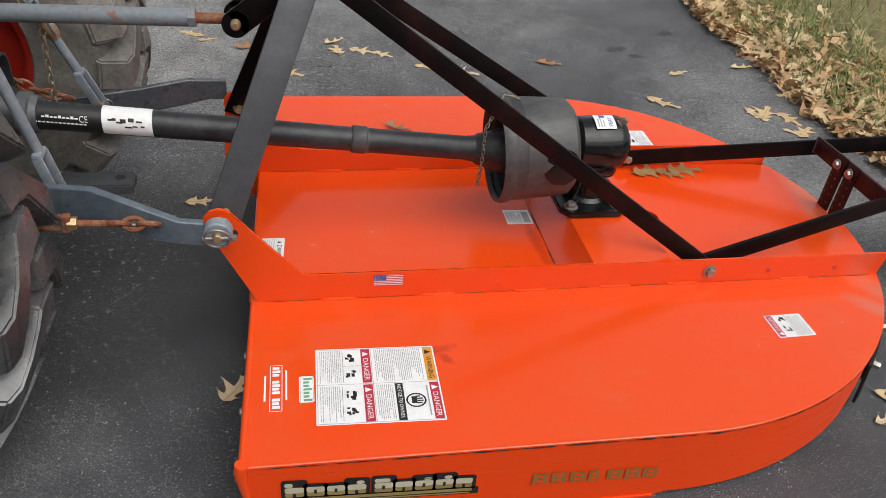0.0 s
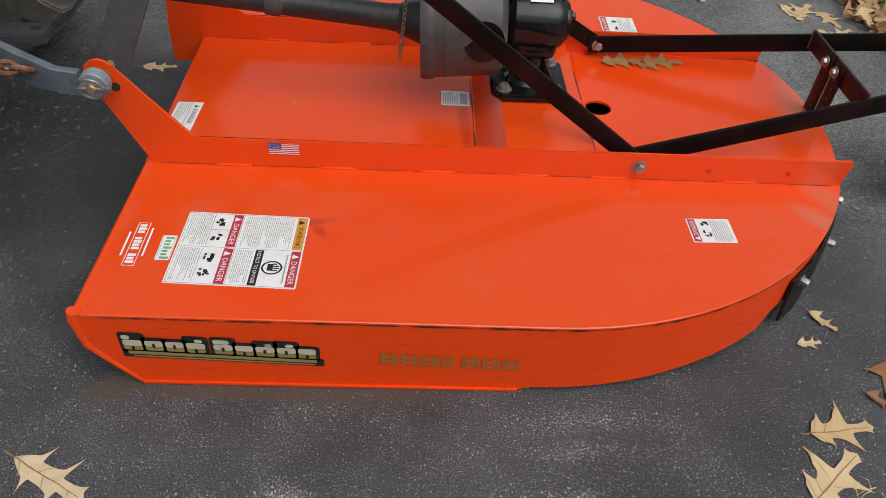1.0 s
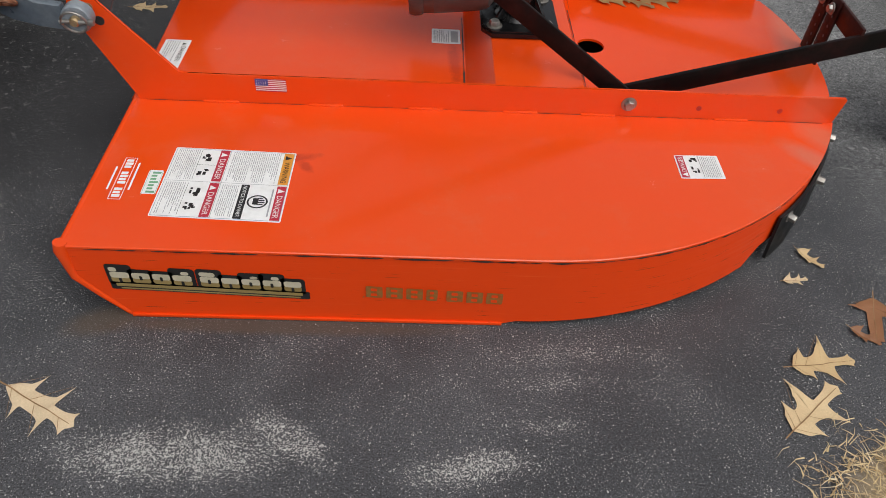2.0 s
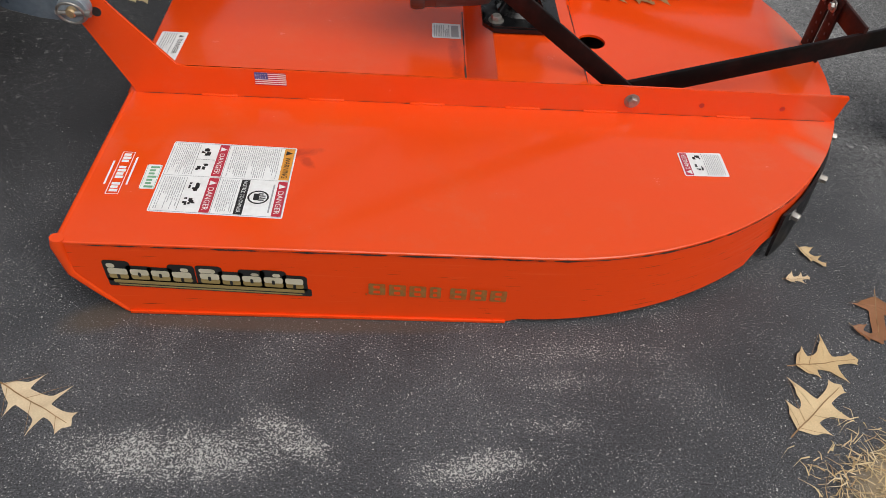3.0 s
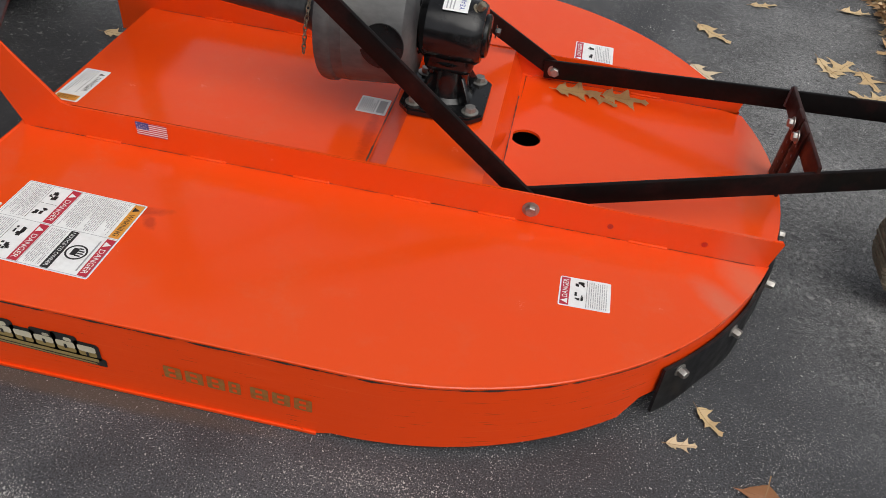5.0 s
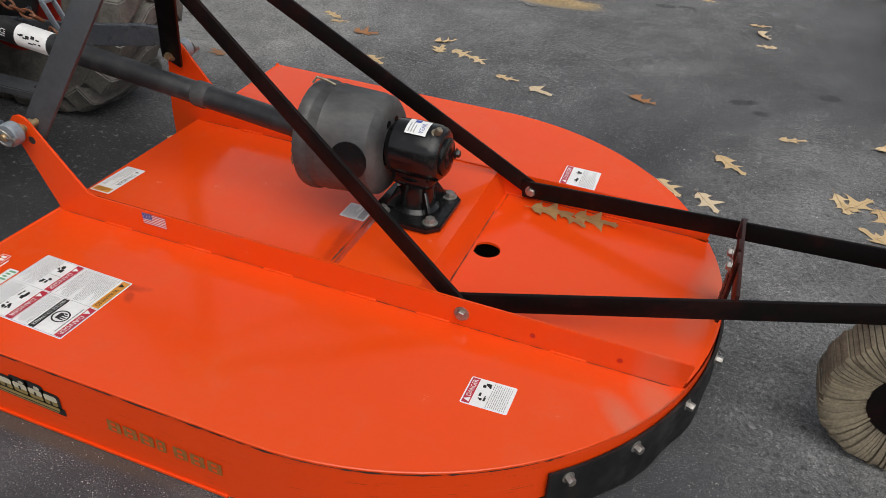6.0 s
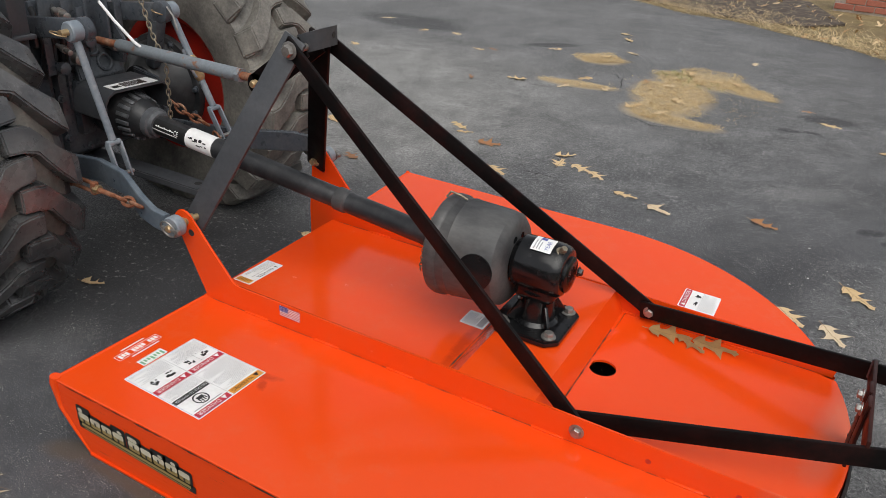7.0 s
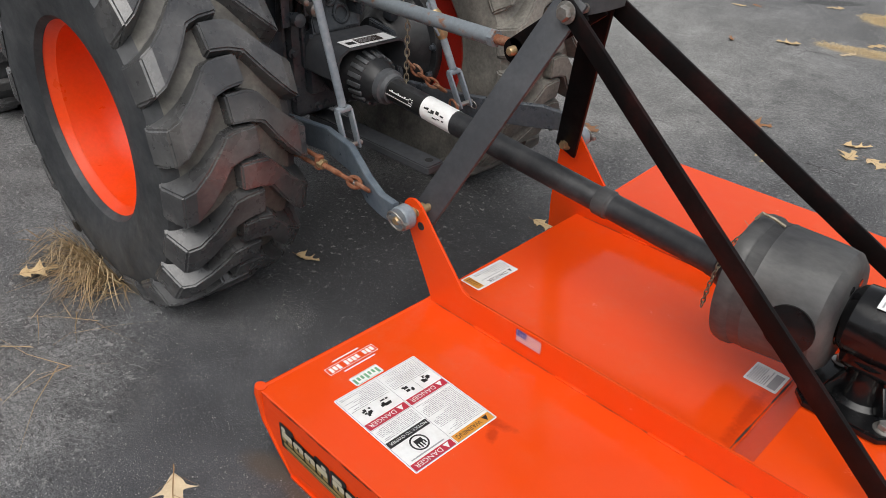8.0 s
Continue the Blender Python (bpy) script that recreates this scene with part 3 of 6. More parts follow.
part("skid", runner(0.0, -1), SKIRT, cutter)
part("skid", runner(2 * YC, 1), SKIRT, cutter)


def chips(side, seed):
    """Bare, dark places along the edge where the band meets the deck."""
    rnd = random.Random(seed)
    bms, x = [], 0.05
    while x < 1.5:
        n = rnd.uniform(0.03, 0.16)
        pts = [(x + n * k / 6) for k in range(7)]
        bm = bmesh.new()
        rows = []
        for k, px in enumerate(pts):
            y = YC + side * (outline_y(px) + 0.0010)
            z = deck_z(px, y) - 0.0060
            h = 0.0006 + 0.0028 * rnd.random() ** 2 * (0 < k < 6)
            rows.append((bm.verts.new((px, y, z - h)), bm.verts.new((px, y, z + h * 0.7))))
        for a, b in zip(rows, rows[1:]):
            bm.faces.new((a[0], b[0], b[1], a[1]))
        bms.append(bm)
        x += n + rnd.uniform(-0.02, 0.02)
    return joined(*bms)


def seam(points, wide, seed):
    """A dark uneven line where two sheets meet, lying on the deck."""
    rnd = random.Random(seed)
    bm, rows = bmesh.new(), []
    for p, q in zip(points, points[1:]):
        p, q = Vector(p), Vector(q)
        side = Vector((0, 0, 1)).cross(q - p).normalized()
        n = max(2, int((q - p).length / 0.02))
        for k in range(n + 1):
            w = wide * rnd.uniform(0.15, 1.0)
            c = p + (q - p) * k / n
            rows.append((bm.verts.new(c - side * w), bm.verts.new(c + side * w)))
    for a, b in zip(rows, rows[1:]):
        bm.faces.new((a[0], b[0], b[1], a[1]))
    return bm


part("seam", seam([(0.797, YN + 0.05, DECK + 0.0012), (0.798, 0.96, DECK + 0.0012)], 0.0026, 71), CHIPPED, cutter, "dark seam before the raised pan")
part("seam", seam([(0.03, YN - 0.0065, DECK + 0.0012), (1.68, YN - 0.0065, DECK + 0.0012)], 0.0012, 72), CHIPPED, cutter, "dark seam along the foot of the rail")
part("seam", seam([(0.03, YF - 0.0065, DECK + 0.0012), (1.66, YF - 0.0065, DECK + 0.0012)], 0.0016, 73), CHIPPED, cutter, "dark seam along the foot of the rail")
part("seam", seam([(1.1085, 0.57, DECK + 0.0012), (1.1085, 1.03, DECK + 0.0012)], 0.0019, 74), CHIPPED, cutter, "dark seam behind the raised pan")
tagged(part("chipped_edge", chips(-1, 3), CHIPPED, cutter, "dark chipped paint along the edge"), kind="stuff")
tagged(part("chipped_edge", chips(1, 4), CHIPPED, cutter, "dark chipped paint along the edge"), kind="stuff")


def rolled_front(side):
    """The rolled edge and short front plate of a wing."""
    a, b = (0.0, YN) if side < 0 else (YF, 2 * YC)
    za, zb = deck_z(0, a), deck_z(0, b)
    roll = tube([(0.006, a, za - 0.006), (0.006, b, zb - 0.006)], 0.008, 12)
    plate = sheet([(a, 0.120), (b, 0.120), (b, zb - 0.008), (a, za - 0.008)], lambda u, v, w: (0.003 + w, u, v), 0.006, 0.001)
    return joined(roll, plate)


part("front_plate", rolled_front(-1), ORANGE, cutter)
part("front_plate", rolled_front(1), ORANGE, cutter)


def corner_flange(y, out):
    """The thick rounded flange down the cut front corner of the side."""
    z = deck_z(0, y)
    pts = [(0.006, y - out * 0.006, z + 0.004), (0.003, y - out * 0.005, z - 0.012), (0.005, y - out * 0.006, 0.150), (0.008, y - out * 0.007, 0.116), (0.050, y - out * 0.007, 0.060), (0.092, y - out * 0.007, 0.008)]
    return tube(pts, [0.013 if out < 0 else 0.006, 0.014 if out < 0 else 0.008, 0.011 if out < 0 else 0.009, 0.010, 0.009, 0.007], 12)


part("corner_flange", corner_flange(0.0, -1), ORANGE, cutter, "rounded orange flange at the cut corner")
part("corner_flange", corner_flange(2 * YC, 1), ORANGE, cutter, "rounded orange flange at the cut corner")
for y in (0.02, 0.19, 0.36, 1.29, 1.46, 1.63):
    part("bolt", bolt((0.003, y, 0.155), (-1, 0, 0), 0.009, 0.012), ZINC, cutter)


def front_flap(a, b):
    pts = [(a, 0.03), (b, 0.03), (b, 0.165), (a, 0.165)]
    return sheet(pts, lambda u, v, w: (0.002 + w + 0.004 * math.sin(u * 30), u, v), 0.006, 0.001)


part("front_flap", front_flap(0.14, YN), FLAP, cutter, "black rubber guard")
part("front_flap", front_flap(YN + 0.01, YF - 0.01), FLAP, cutter, "black rubber guard")
part("front_flap", front_flap(YF, 2 * YC - 0.02), FLAP, cutter, "black rubber guard")


HX, HZ = -0.052, 0.418                     # axis of the lower hitch pins


def rail_plate(y, foot=0.012):
    """A lengthwise rail that ends in the hitch lug at the front."""
    top = [(HX + 0.036 * math.cos(a), HZ + 0.003 + 0.036 * math.sin(a)) for a in (math.radians(d) for d in (205, 180, 150, 120, 90, 65, 40))]
    low = [(foot, 0.206), (foot + 0.004, 0.185)] if foot > 0 else [(-0.102, 0.215), (-0.102, 0.108), (0.004, 0.108), (0.012, 0.185)]
    outline = [(1.704, deck_z(1.69, YN) - 0.004), (1.717, 0.256), (1.712, 0.262), (0.142, 0.263), (0.122, 0.268)] + top[::-1] + low
    return sheet(outline, lambda u, v, w: (u, y - 0.004 + w, v), 0.008, 0.0014)


for y in (YN, YF):
    rail = part("rail", rail_plate(y, 0.012 if y < YC else -0.085), ORANGE, cutter, "orange rail with a raised hitch lug")
    out = -1 if y < YC else 1
    for x in (1.363, 1.563):
        part("bolt_hole", lathe((x, y + out * 0.0042, 0.220), (0, out, 0), [(0, 0.0065), (0.0006, 0.0065)], 16), DARKRED, rail, "dark bolt hole")
    part("bolt", bolt((1.190, y + out * 0.004, 0.225), (0, out, 0), 0.013, 0.011), ZINC, rail, "zinc-plated hex bolt")
    part("bolt_hole", lathe((-0.024, y + out * 0.0042, 0.392), (0, out, 0), [(0, 0.011), (0.0006, 0.011)], 16), DARK, rail, "dark bolt hole")
    for x in (0.21, 0.46, 0.70, 0.93, 1.12, 1.45):
        part("weld", block((x, y - 0.006, deck_z(x, YN - 0.01) + 0.001), (0.085, 0.008, 0.006), None, 0.0025), ORANGE, rail)


# hitch pins with their spring rings
def hitch_pin(y, out):
    pin = part("hitch_pin", joined(lathe((HX, y - out * 0.03, HZ), (0, out, 0), [(0, 0.016), (0.03, 0.016), (0.045, 0.016), (0.045, 0.011), (0.092, 0.011), (0.096, 0.008)], 20)), BRASS, cutter, "yellow zinc hitch pin")
    part("lynch_pin", joined(ring((HX, y + out * 0.062, HZ), (0, 1, 0.25), 0.027, 0.0028), tube([(HX - 0.031, y + out * 0.06, HZ), (HX + 0.033, y + out * 0.06, HZ)], 0.005, 10), block((HX + 0.035, y + out * 0.06, HZ), (0.014, 0.013, 0.013), None, 0.003)), ZINC, pin, "zinc lynch pin with a spring ring")


hitch_pin(YN, -1)
hitch_pin(YF, 1)

# the A frame and its braces
TOPN, TOPF = Vector((0.183, 0.748, 0.914)), Vector((0.183, 0.904, 0.908))


def mast_bar(side):
    y0, top = (YN + 0.040, TOPN + Vector((-0.020, 0.014, 0))) if side < 0 else (YF - 0.040, TOPF + Vector((-0.020, -0.014, 0)))
    a = Vector((-0.040, y0, 0.421))
    d = (top - a).normalized()
    return bar(a - d * 0.03, top + d * 0.03, 0.075, 0.012, (-1, 0, 0.35), 0.003)


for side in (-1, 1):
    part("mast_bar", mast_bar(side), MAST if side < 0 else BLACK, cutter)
    rail, y0 = (YN, YN + 0.010) if side < 0 else (YF, YF - 0.010)
    top = TOPN if side < 0 else TOPF
    lower = Vector((1.190, rail - side * 0.012, 0.226))
    d = (lower - top).normalized()
    part("brace", bar(top + Vector((0, side * 0.004, 0)) - d * (0.03 if side < 0 else 0.012), lower + d * 0.02, 0.046, 0.010, (0, 0, 1), 0.002), BLACK, cutter)
    part("tail_strap", bar(lower + Vector((-0.03, -side * 0.012, 0.004)), (2.30, YC + side * 0.072, 0.408), 0.052, 0.010, (0, 0, 1), 0.002), BLACK, cutter)
    part("bolt", bolt(lower + Vector((0, -side * 0.019, 0.004)), (0, -side, 0), 0.013, 0.011), ZINC, cutter, "zinc-plated hex bolt")
    part("mast_pin", joined(tube([(-0.040, rail + side * 0.006, 0.424), (-0.040, rail - side * 0.055, 0.424)], 0.010, 12), bolt((-0.040, rail - side * 0.046, 0.424), (0, -side, 0), 0.013, 0.018)), BRASS, cutter)
part("mast_bolt", joined(tube([TOPN + Vector((0, -0.022, 0)), TOPF + Vector((0, 0.022, 0))], 0.011, 14), bolt(TOPN + Vector((0, -0.016, 0)), (0, -1, 0), 0.017, 0.016), bolt(TOPF + Vector((0, 0.016, 0)), (0, 1, 0), 0.017, 0.016)), ZINC, cutter, "zinc bolt through the mast")


def mast_strap():
    """A short strap bent round between the two tops of the mast."""
    plan = [(-0.030, -0.034), (0.010, -0.034), (0.030, -0.028), (0.042, -0.010), (0.046, 0.022), (0.042, 0.054), (0.030, 0.072), (0.010, 0.078), (-0.030, 0.078)]
    bm, rows = bmesh.new(), []
    for x, y in plan:
        c = Vector((x - 0.0, y, 0)).normalized() * 0.007
        rows.append([bm.verts.new((0.183 + x - c.x * i, YC + y - c.y * i, z - 0.003 + 0.35 * x)) for i, z in ((0, 0.898), (0, 0.953), (1, 0.953), (1, 0.898))])
    for p, q in zip(rows, rows[1:]):
        for k in range(4):
            bm.faces.new((p[k], p[(k + 1) % 4], q[(k + 1) % 4], q[k]))
    bm.faces.new(rows[0])
    bm.faces.new(rows[-1])
    return bm


strap = part("mast_strap", mast_strap(), MAST, cutter, "grey strap bent between the mast tops", 0.9)
part("bolt_hole", lathe((0.2250, YC + 0.036, 0.941), (1, 0.25, 0), [(0, 0.009), (0.0035, 0.009)], 16), DARK, strap, "dark bolt hole")


def clevis():
    """Two swinging plates that carry the top link."""
    bms = []
    for y in (YC - 0.036, YC + 0.036):
        a, b = Vector((0.178, y, 0.912)), Vector((-0.004, y, 0.774))
        bms.append(bar(a, b, 0.062, 0.009, (0, 0, 1), 0.003))
        bms.append(lathe(b + Vector((0, -0.0045, 0)), (0, 1, 0), [(0, 0.031), (0.009, 0.031)], 24))
    return joined(*bms)


part("top_link_clevis", clevis(), BLACK, cutter)
part("top_link_pin", lathe((-0.003, YC - 0.06, 0.776), (0, 1, 0), [(0, 0.008), (0.006, 0.012), (0.11, 0.012), (0.12, 0.009)], 16), BRASS, cutter, "yellow zinc pin")

# tail bracket and wheel
part("tail_crossbar", bar((1.768, 0.655, 0.340), (1.768, 1.005, 0.340), 0.055, 0.009, (0, 0, 1), 0.002), PRIMER, cutter, "dark red-brown crossbar")
part("tail_crossbar_edge", bar((1.764, 1.000, 0.338), (1.772, 1.012, 0.338), 0.056, 0.012, (0, 0, 1), 0.002), MAST, cutter)


def height_plate(y):
    return bar((1.758, y, 0.150), (1.762, y, 0.372), 0.048, 0.008, (0, 1, 0), 0.002)


for y in (YC - 0.030, YC + 0.030):
    plate = part("height_plate", height_plate(y), PRIMER, cutter, "drilled red-brown height plate")
    for k in range(5):
        for dy in (-0.012, 0.012):
            part("bolt_hole", lathe((1.7535, y + dy, 0.215 + 0.028 * k), (-1, 0, 0), [(0, 0.004), (0.0008, 0.004)], 10), MAST, plate, "worn bolt hole")
    part("bolt", bolt((1.752, y, 0.343), (-1, 0, 0), 0.011, 0.010), ZINC, plate)

TW = Vector((2.185, 0.705, 0.190))


def laminated_tyre():
    """Strips of old tyre stacked round the rim: many thin radial leaves with uneven edges."""
    rnd = random.Random(8)
    bms = []
    n = 96
    for k in range(n):
        a = 2 * math.pi * k / n
        r1 = 0.187 + rnd.uniform(-0.003, 0.003)
        w = 0.066 + rnd.uniform(-0.005, 0.004)
        th = 0.0062
        lean = 0.35
        rows = []
        bm = bmesh.new()
        for r, g in ((0.088, 0.72), (0.12, 0.92), (0.155, 1.0), (0.178, 0.93), (r1, 0.78)):
            aa = a + lean * (r - 0.088)
            c = Vector((math.cos(aa), 0, math.sin(aa)))
            s = Vector((-math.sin(aa), 0, math.cos(aa)))
            t = th * r / 0.186 * (0.62 if k % 2 else 0.92)
            rows.append([bm.verts.new(TW + c * r + s * t * i + Vector((0, w * g * j, 0))) for i, j in ((-1, -1), (1, -1), (1, 1), (-1, 1))])
        for p, q in zip(rows, rows[1:]):
            for j in range(4):
                bm.faces.new((p[j], p[(j + 1) % 4], q[(j + 1) % 4], q[j]))
        bm.faces.new(rows[-1])
        bm.faces.new(rows[0])
        bms.append(bm)
    return joined(*bms)


wheel = part("tail_wheel", laminated_tyre(), LAMINATE, cutter, "tail wheel of dusty laminated rubber strips")
wheel["kind"] = "stuff"
part("hub", lathe(TW + Vector((0, -0.07, 0)), (0, 1, 0), [(0, 0.025), (0.0, 0.05), (0.012, 0.05), (0.02, 0.092), (0.12, 0.092), (0.128, 0.05), (0.14, 0.05), (0.14, 0.025)], 28), BLACK, wheel, "black wheel hub")
part("axle", joined(tube([TW + Vector((0, -0.10, 0)), TW + Vector((0, 0.10, 0))], 0.014, 14), bolt(TW + Vector((0, -0.098, 0)), (0, -1, 0), 0.016, 0.012)), ZINC, wheel)
part("fork", joined(bar(TW + Vector((0, 0.090, 0.0)), TW + Vector((0.05, 0.090, 0.225)), 0.05, 0.010, (1, 0, 0), 0.002), bar(TW + Vector((0, -0.090, 0.0)), TW + Vector((0.05, -0.090, 0.225)), 0.05, 0.010, (1, 0, 0), 0.002), block(TW + Vector((0.05, 0, 0.228)), (0.07, 0.20, 0.012), None, 0.003), tube([TW + Vector((0.05, 0, 0.225)), TW + Vector((0.05, 0, 0.30))], 0.025, 16)), BLACK, cutter, "black swivel fork")


def rear_flap():
    """The black rubber guard hanging round the back."""
    bm, rows = bmesh.new(), []
    for k in range(49):
        a = math.radians(41 + (180 - 82) * k / 48)
        nx, ny = math.sin(a), -math.cos(a)
        p = Vector((XC + RAD * nx, YC + YC * ny, 0))
        lo = 0.028 + 0.005 * math.sin(k * 0.7)
        wave = 0.003 * math.sin(k * 0.9)
        rows.append([bm.verts.new(p + Vector((nx, ny, 0)) * d + Vector((0, 0, z))) for d, z in ((0.002, 0.152), (0.009, 0.152), (0.014 + wave, lo), (0.007 + wave, lo))])
    for p, q in zip(rows, rows[1:]):
        for j in range(4):
            bm.faces.new((p[j], p[(j + 1) % 4], q[(j + 1) % 4], q[j]))
    bm.faces.new(rows[0])
    bm.faces.new(rows[-1])
    return bm


part("rear_flap", rear_flap(), FLAP, cutter, "black rubber guard bolted round the back")
for deg in (44, 56, 69, 82, 98, 111, 124, 136):
    a = math.radians(deg)
    n = Vector((math.sin(a), -math.cos(a), 0))
    part("flap_bolt", bolt(Vector((XC, YC, 0.132)) + Vector((n.x * RAD, n.y * YC, 0)) + n * 0.009, n, 0.010, 0.016), ZINC, cutter)

# gearbox
gear = part("gearbox", lathe((0.868, YC, 0.443), (1, 0, 0), [(0, 0.060), (0.005, 0.067), (0.012, 0.070), (0.014, 0.073), (0.075, 0.076), (0.118, 0.075), (0.134, 0.071), (0.143, 0.064), (0.146, 0.050)], 36), GLOSS, cutter, "glossy black gearbox casting")
part("base_plate", sheet([(0.838, YC - 0.078), (0.864, YC - 0.108), (1.010, YC - 0.108), (1.040, YC - 0.078), (1.040, YC + 0.078), (1.010, YC + 0.108), (0.864, YC + 0.108), (0.838, YC + 0.078)], lambda u, v, w: (u, v, 0.262 + w), 0.018, 0.004), GLOSS, gear)
part("post", joined(lathe((0.94, YC, 0.278), (0, 0, 1), [(0, 0.064), (0.012, 0.052), (0.05, 0.047), (0.09, 0.050), (0.105, 0.062)], 32),
    *[bar((0.94 + 0.040 * c, YC + 0.040 * s, 0.335), (0.94 + 0.074 * c, YC + 0.074 * s, 0.286), 0.036, 0.010, (c, s, 0.8), 0.003) for c, s in ((0.7, 0.7), (0.7, -0.7), (-0.7, 0.7), (-0.7, -0.7))], block((0.940, YC, 0.390), (0.118, 0.112, 0.075), None, 0.022, 3)), GLOSS, gear)
part("end_cover", lathe((1.008, YC, 0.440), (1, 0, 0), [(0, 0.050), (0.012, 0.050), (0.016, 0.044), (0.018, 0.030)], 28), GLOSS, gear)
part("shaft_seal", lathe((0.826, YC, 0.443), (1, 0, 0), [(0, 0.045), (0.02, 0.048), (0.045, 0.058)], 28), GLOSS, gear)
for x in (0.872, 1.008):
    for y in (YC - 0.074, YC + 0.074):
        part("bolt", bolt((x, y, 0.280), (0, 0, 1), 0.014, 0.013), ZINC, gear, "zinc hex bolt")
for k in range(8):
    a = 2 * math.pi * k / 8 + 0.3
    part("cover_bolt", bolt((0.862, YC + 0.062 * math.cos(a), 0.443 + 0.062 * math.sin(a)), (-1, 0, 0), 0.008, 0.012), GLOSS, gear)
part("filler_plug", bolt((0.992, YC - 0.020, 0.508), (0.6, -0.2, 0.9), 0.010, 0.018), CHAIN, gear, "dirty brass filler plug")
part("breather", bolt((1.034, YC + 0.02, 0.445), (1, 0, 0), 0.010, 0.010), GLOSS, gear)
boot = part("shaft_shield", lathe((0.648, YC, 0.425), (1, 0, 0.04), [(0.014, 0.134), (0.002, 0.137), (0.0, 0.143), (0.012, 0.147), (0.03, 0.146), (0.034, 0.143), (0.036, 0.1405), (0.060, 0.1405), (0.063, 0.142), (0.068, 0.1405), (0.10, 0.139), (0.17, 0.135), (0.197, 0.130), (0.210, 0.116), (0.215, 0.095), (0.217, 0.06)], 48, False), BOOT, cutter, "bell-shaped dusty black plastic shield")
part("shield_port", lathe((0.802, YC - 0.1310, 0.440), (0.0, -1, 0.12), [(0, 0.050), (0.0055, 0.050), (0.006, 0.046)], 28), GLOSS, boot, "dark round access port")


# ---------------------------------------------------------------- stickers on the cutter
class Sticker:
    """A flat sticker: u to the right of its writing, v up, both in metres from its lower left corner."""

    def __init__(self, name, origin, u, v, size, label, normal=None, base=WHITE, lay=None, parent=cutter, scale=(1, 1)):
        self.o, self.u, self.v = Vector(origin), Vector(u).normalized(), Vector(v).normalized()
        self.n = self.u.cross(self.v)
        self.lay, self.k = lay, scale
        self.ob = part(name, self.patch(0, 0, *size, 0.0008, 0.004), base, parent, label)

    def at(self, a, b, c):
        p = self.o + self.u * a * self.k[0] + self.v * b * self.k[1]
        if self.lay:
            p.z = self.lay(p.x, p.y)
        return p + self.n * c

    def patch(self, a, b, w, h, up, r=0.0):
        bm = bmesh.new()
        pts = []
        if r:
            for cx, cy, s in ((w - r, h - r, 0), (r, h - r, 1), (r, r, 2), (w - r, r, 3)):
                pts += [(cx + r * math.cos((s + k / 3) * math.pi / 2), cy + r * math.sin((s + k / 3) * math.pi / 2)) for k in range(4)]
        else:
            pts = [(0, 0), (w, 0), (w, h), (0, h)]
        bm.faces.new([bm.verts.new(self.at(a + x, b + y, up)) for x, y in pts])
        return bm

    def bars(self, name, rects, mat, up=0.0014, label="", r=0.0):
        ob = part(name, joined(*[self.patch(*q, up, r) for q in rects]), mat, self.ob, label)
        if len(rects) > 1:
            ob["kind"] = "stuff"

    def text(self, body, a, b, height, mat, up=0.0020, fit=0.0):
        bm = letters(body, height * 1.38)
        lo, hi = min(v.co.x for v in bm.verts), max(v.co.x for v in bm.verts)
        ylo, yhi = min(v.co.y for v in bm.verts), max(v.co.y for v in bm.verts)
        k = fit / (hi - lo) if fit else 1.0
        for v in bm.verts:
            v.co = self.at(a + (v.co.x - lo) * k, b + v.co.y - (ylo + yhi) / 2, up)
        part("lettering", bm, mat, self.ob, "the word " + body)

    def triangle(self, a, b, s, mat, up=0.0020):
        bm = bmesh.new()
        bm.faces.new([bm.verts.new(self.at(a + x * s, b + y * s, up)) for x, y in ((-0.55, -0.45), (0.55, -0.45), (0, 0.55))])
        part("warning_triangle", bm, mat, self.ob)


def print_lines(a, b, w, h, count, seed, fill=0.40):
    """Rows of unreadable print: bars running along u, stacked in v."""
    rnd = random.Random(seed)
    count = int(count * 1.35)
    step, out = h / count, []
    for k in range(count):
        x, end = 0.0, w * (1 if rnd.random() < 0.7 else rnd.uniform(0.45, 0.95))
        while x < end:
            n = min(end - x, w * rnd.uniform(0.05, 0.16))
            out.append((a + x, b + h - step * (k + 1) + step * (1 - fill) / 2, n, step * fill * rnd.uniform(0.7, 1.1)))
            x += n + w * 0.022
    return out


def blobs(cx, cy, s, seed):
    """A cluster of plain marks in place of a picture."""
    rnd = random.Random(seed)
    out = []
    for k in range(7):
        w, h = s * rnd.uniform(0.12, 0.42), s * rnd.uniform(0.10, 0.28)
        out.append((cx + s * rnd.uniform(-0.45, 0.2), cy + s * rnd.uniform(-0.4, 0.2), w, h))
    return out


# the large sheet of warnings: writing runs towards the near side, its top to the rear
W, H = 0.250, 0.276
big = Sticker("warning_sheet", (0.150, 0.323, 0), (-0.013, -1, 0), (1, -0.03, 0), (W, H), "white sheet of danger and warning notices", lay=deck_z, scale=(0.922, 0.960))
big.bars("sheet_border", [(0.003, 0.003, W - 0.006, 0.0012), (0.003, H - 0.0042, W - 0.006, 0.0012), (0.003, 0.003, 0.0012, H - 0.006), (W - 0.0042, 0.003, 0.0012, H - 0.006), (W / 2 - 0.0006, 0.003, 0.0012, H - 0.006), (0.003, 0.1265, W - 0.006, 0.0012)], PALEINK, 0.0012)
half = W / 2
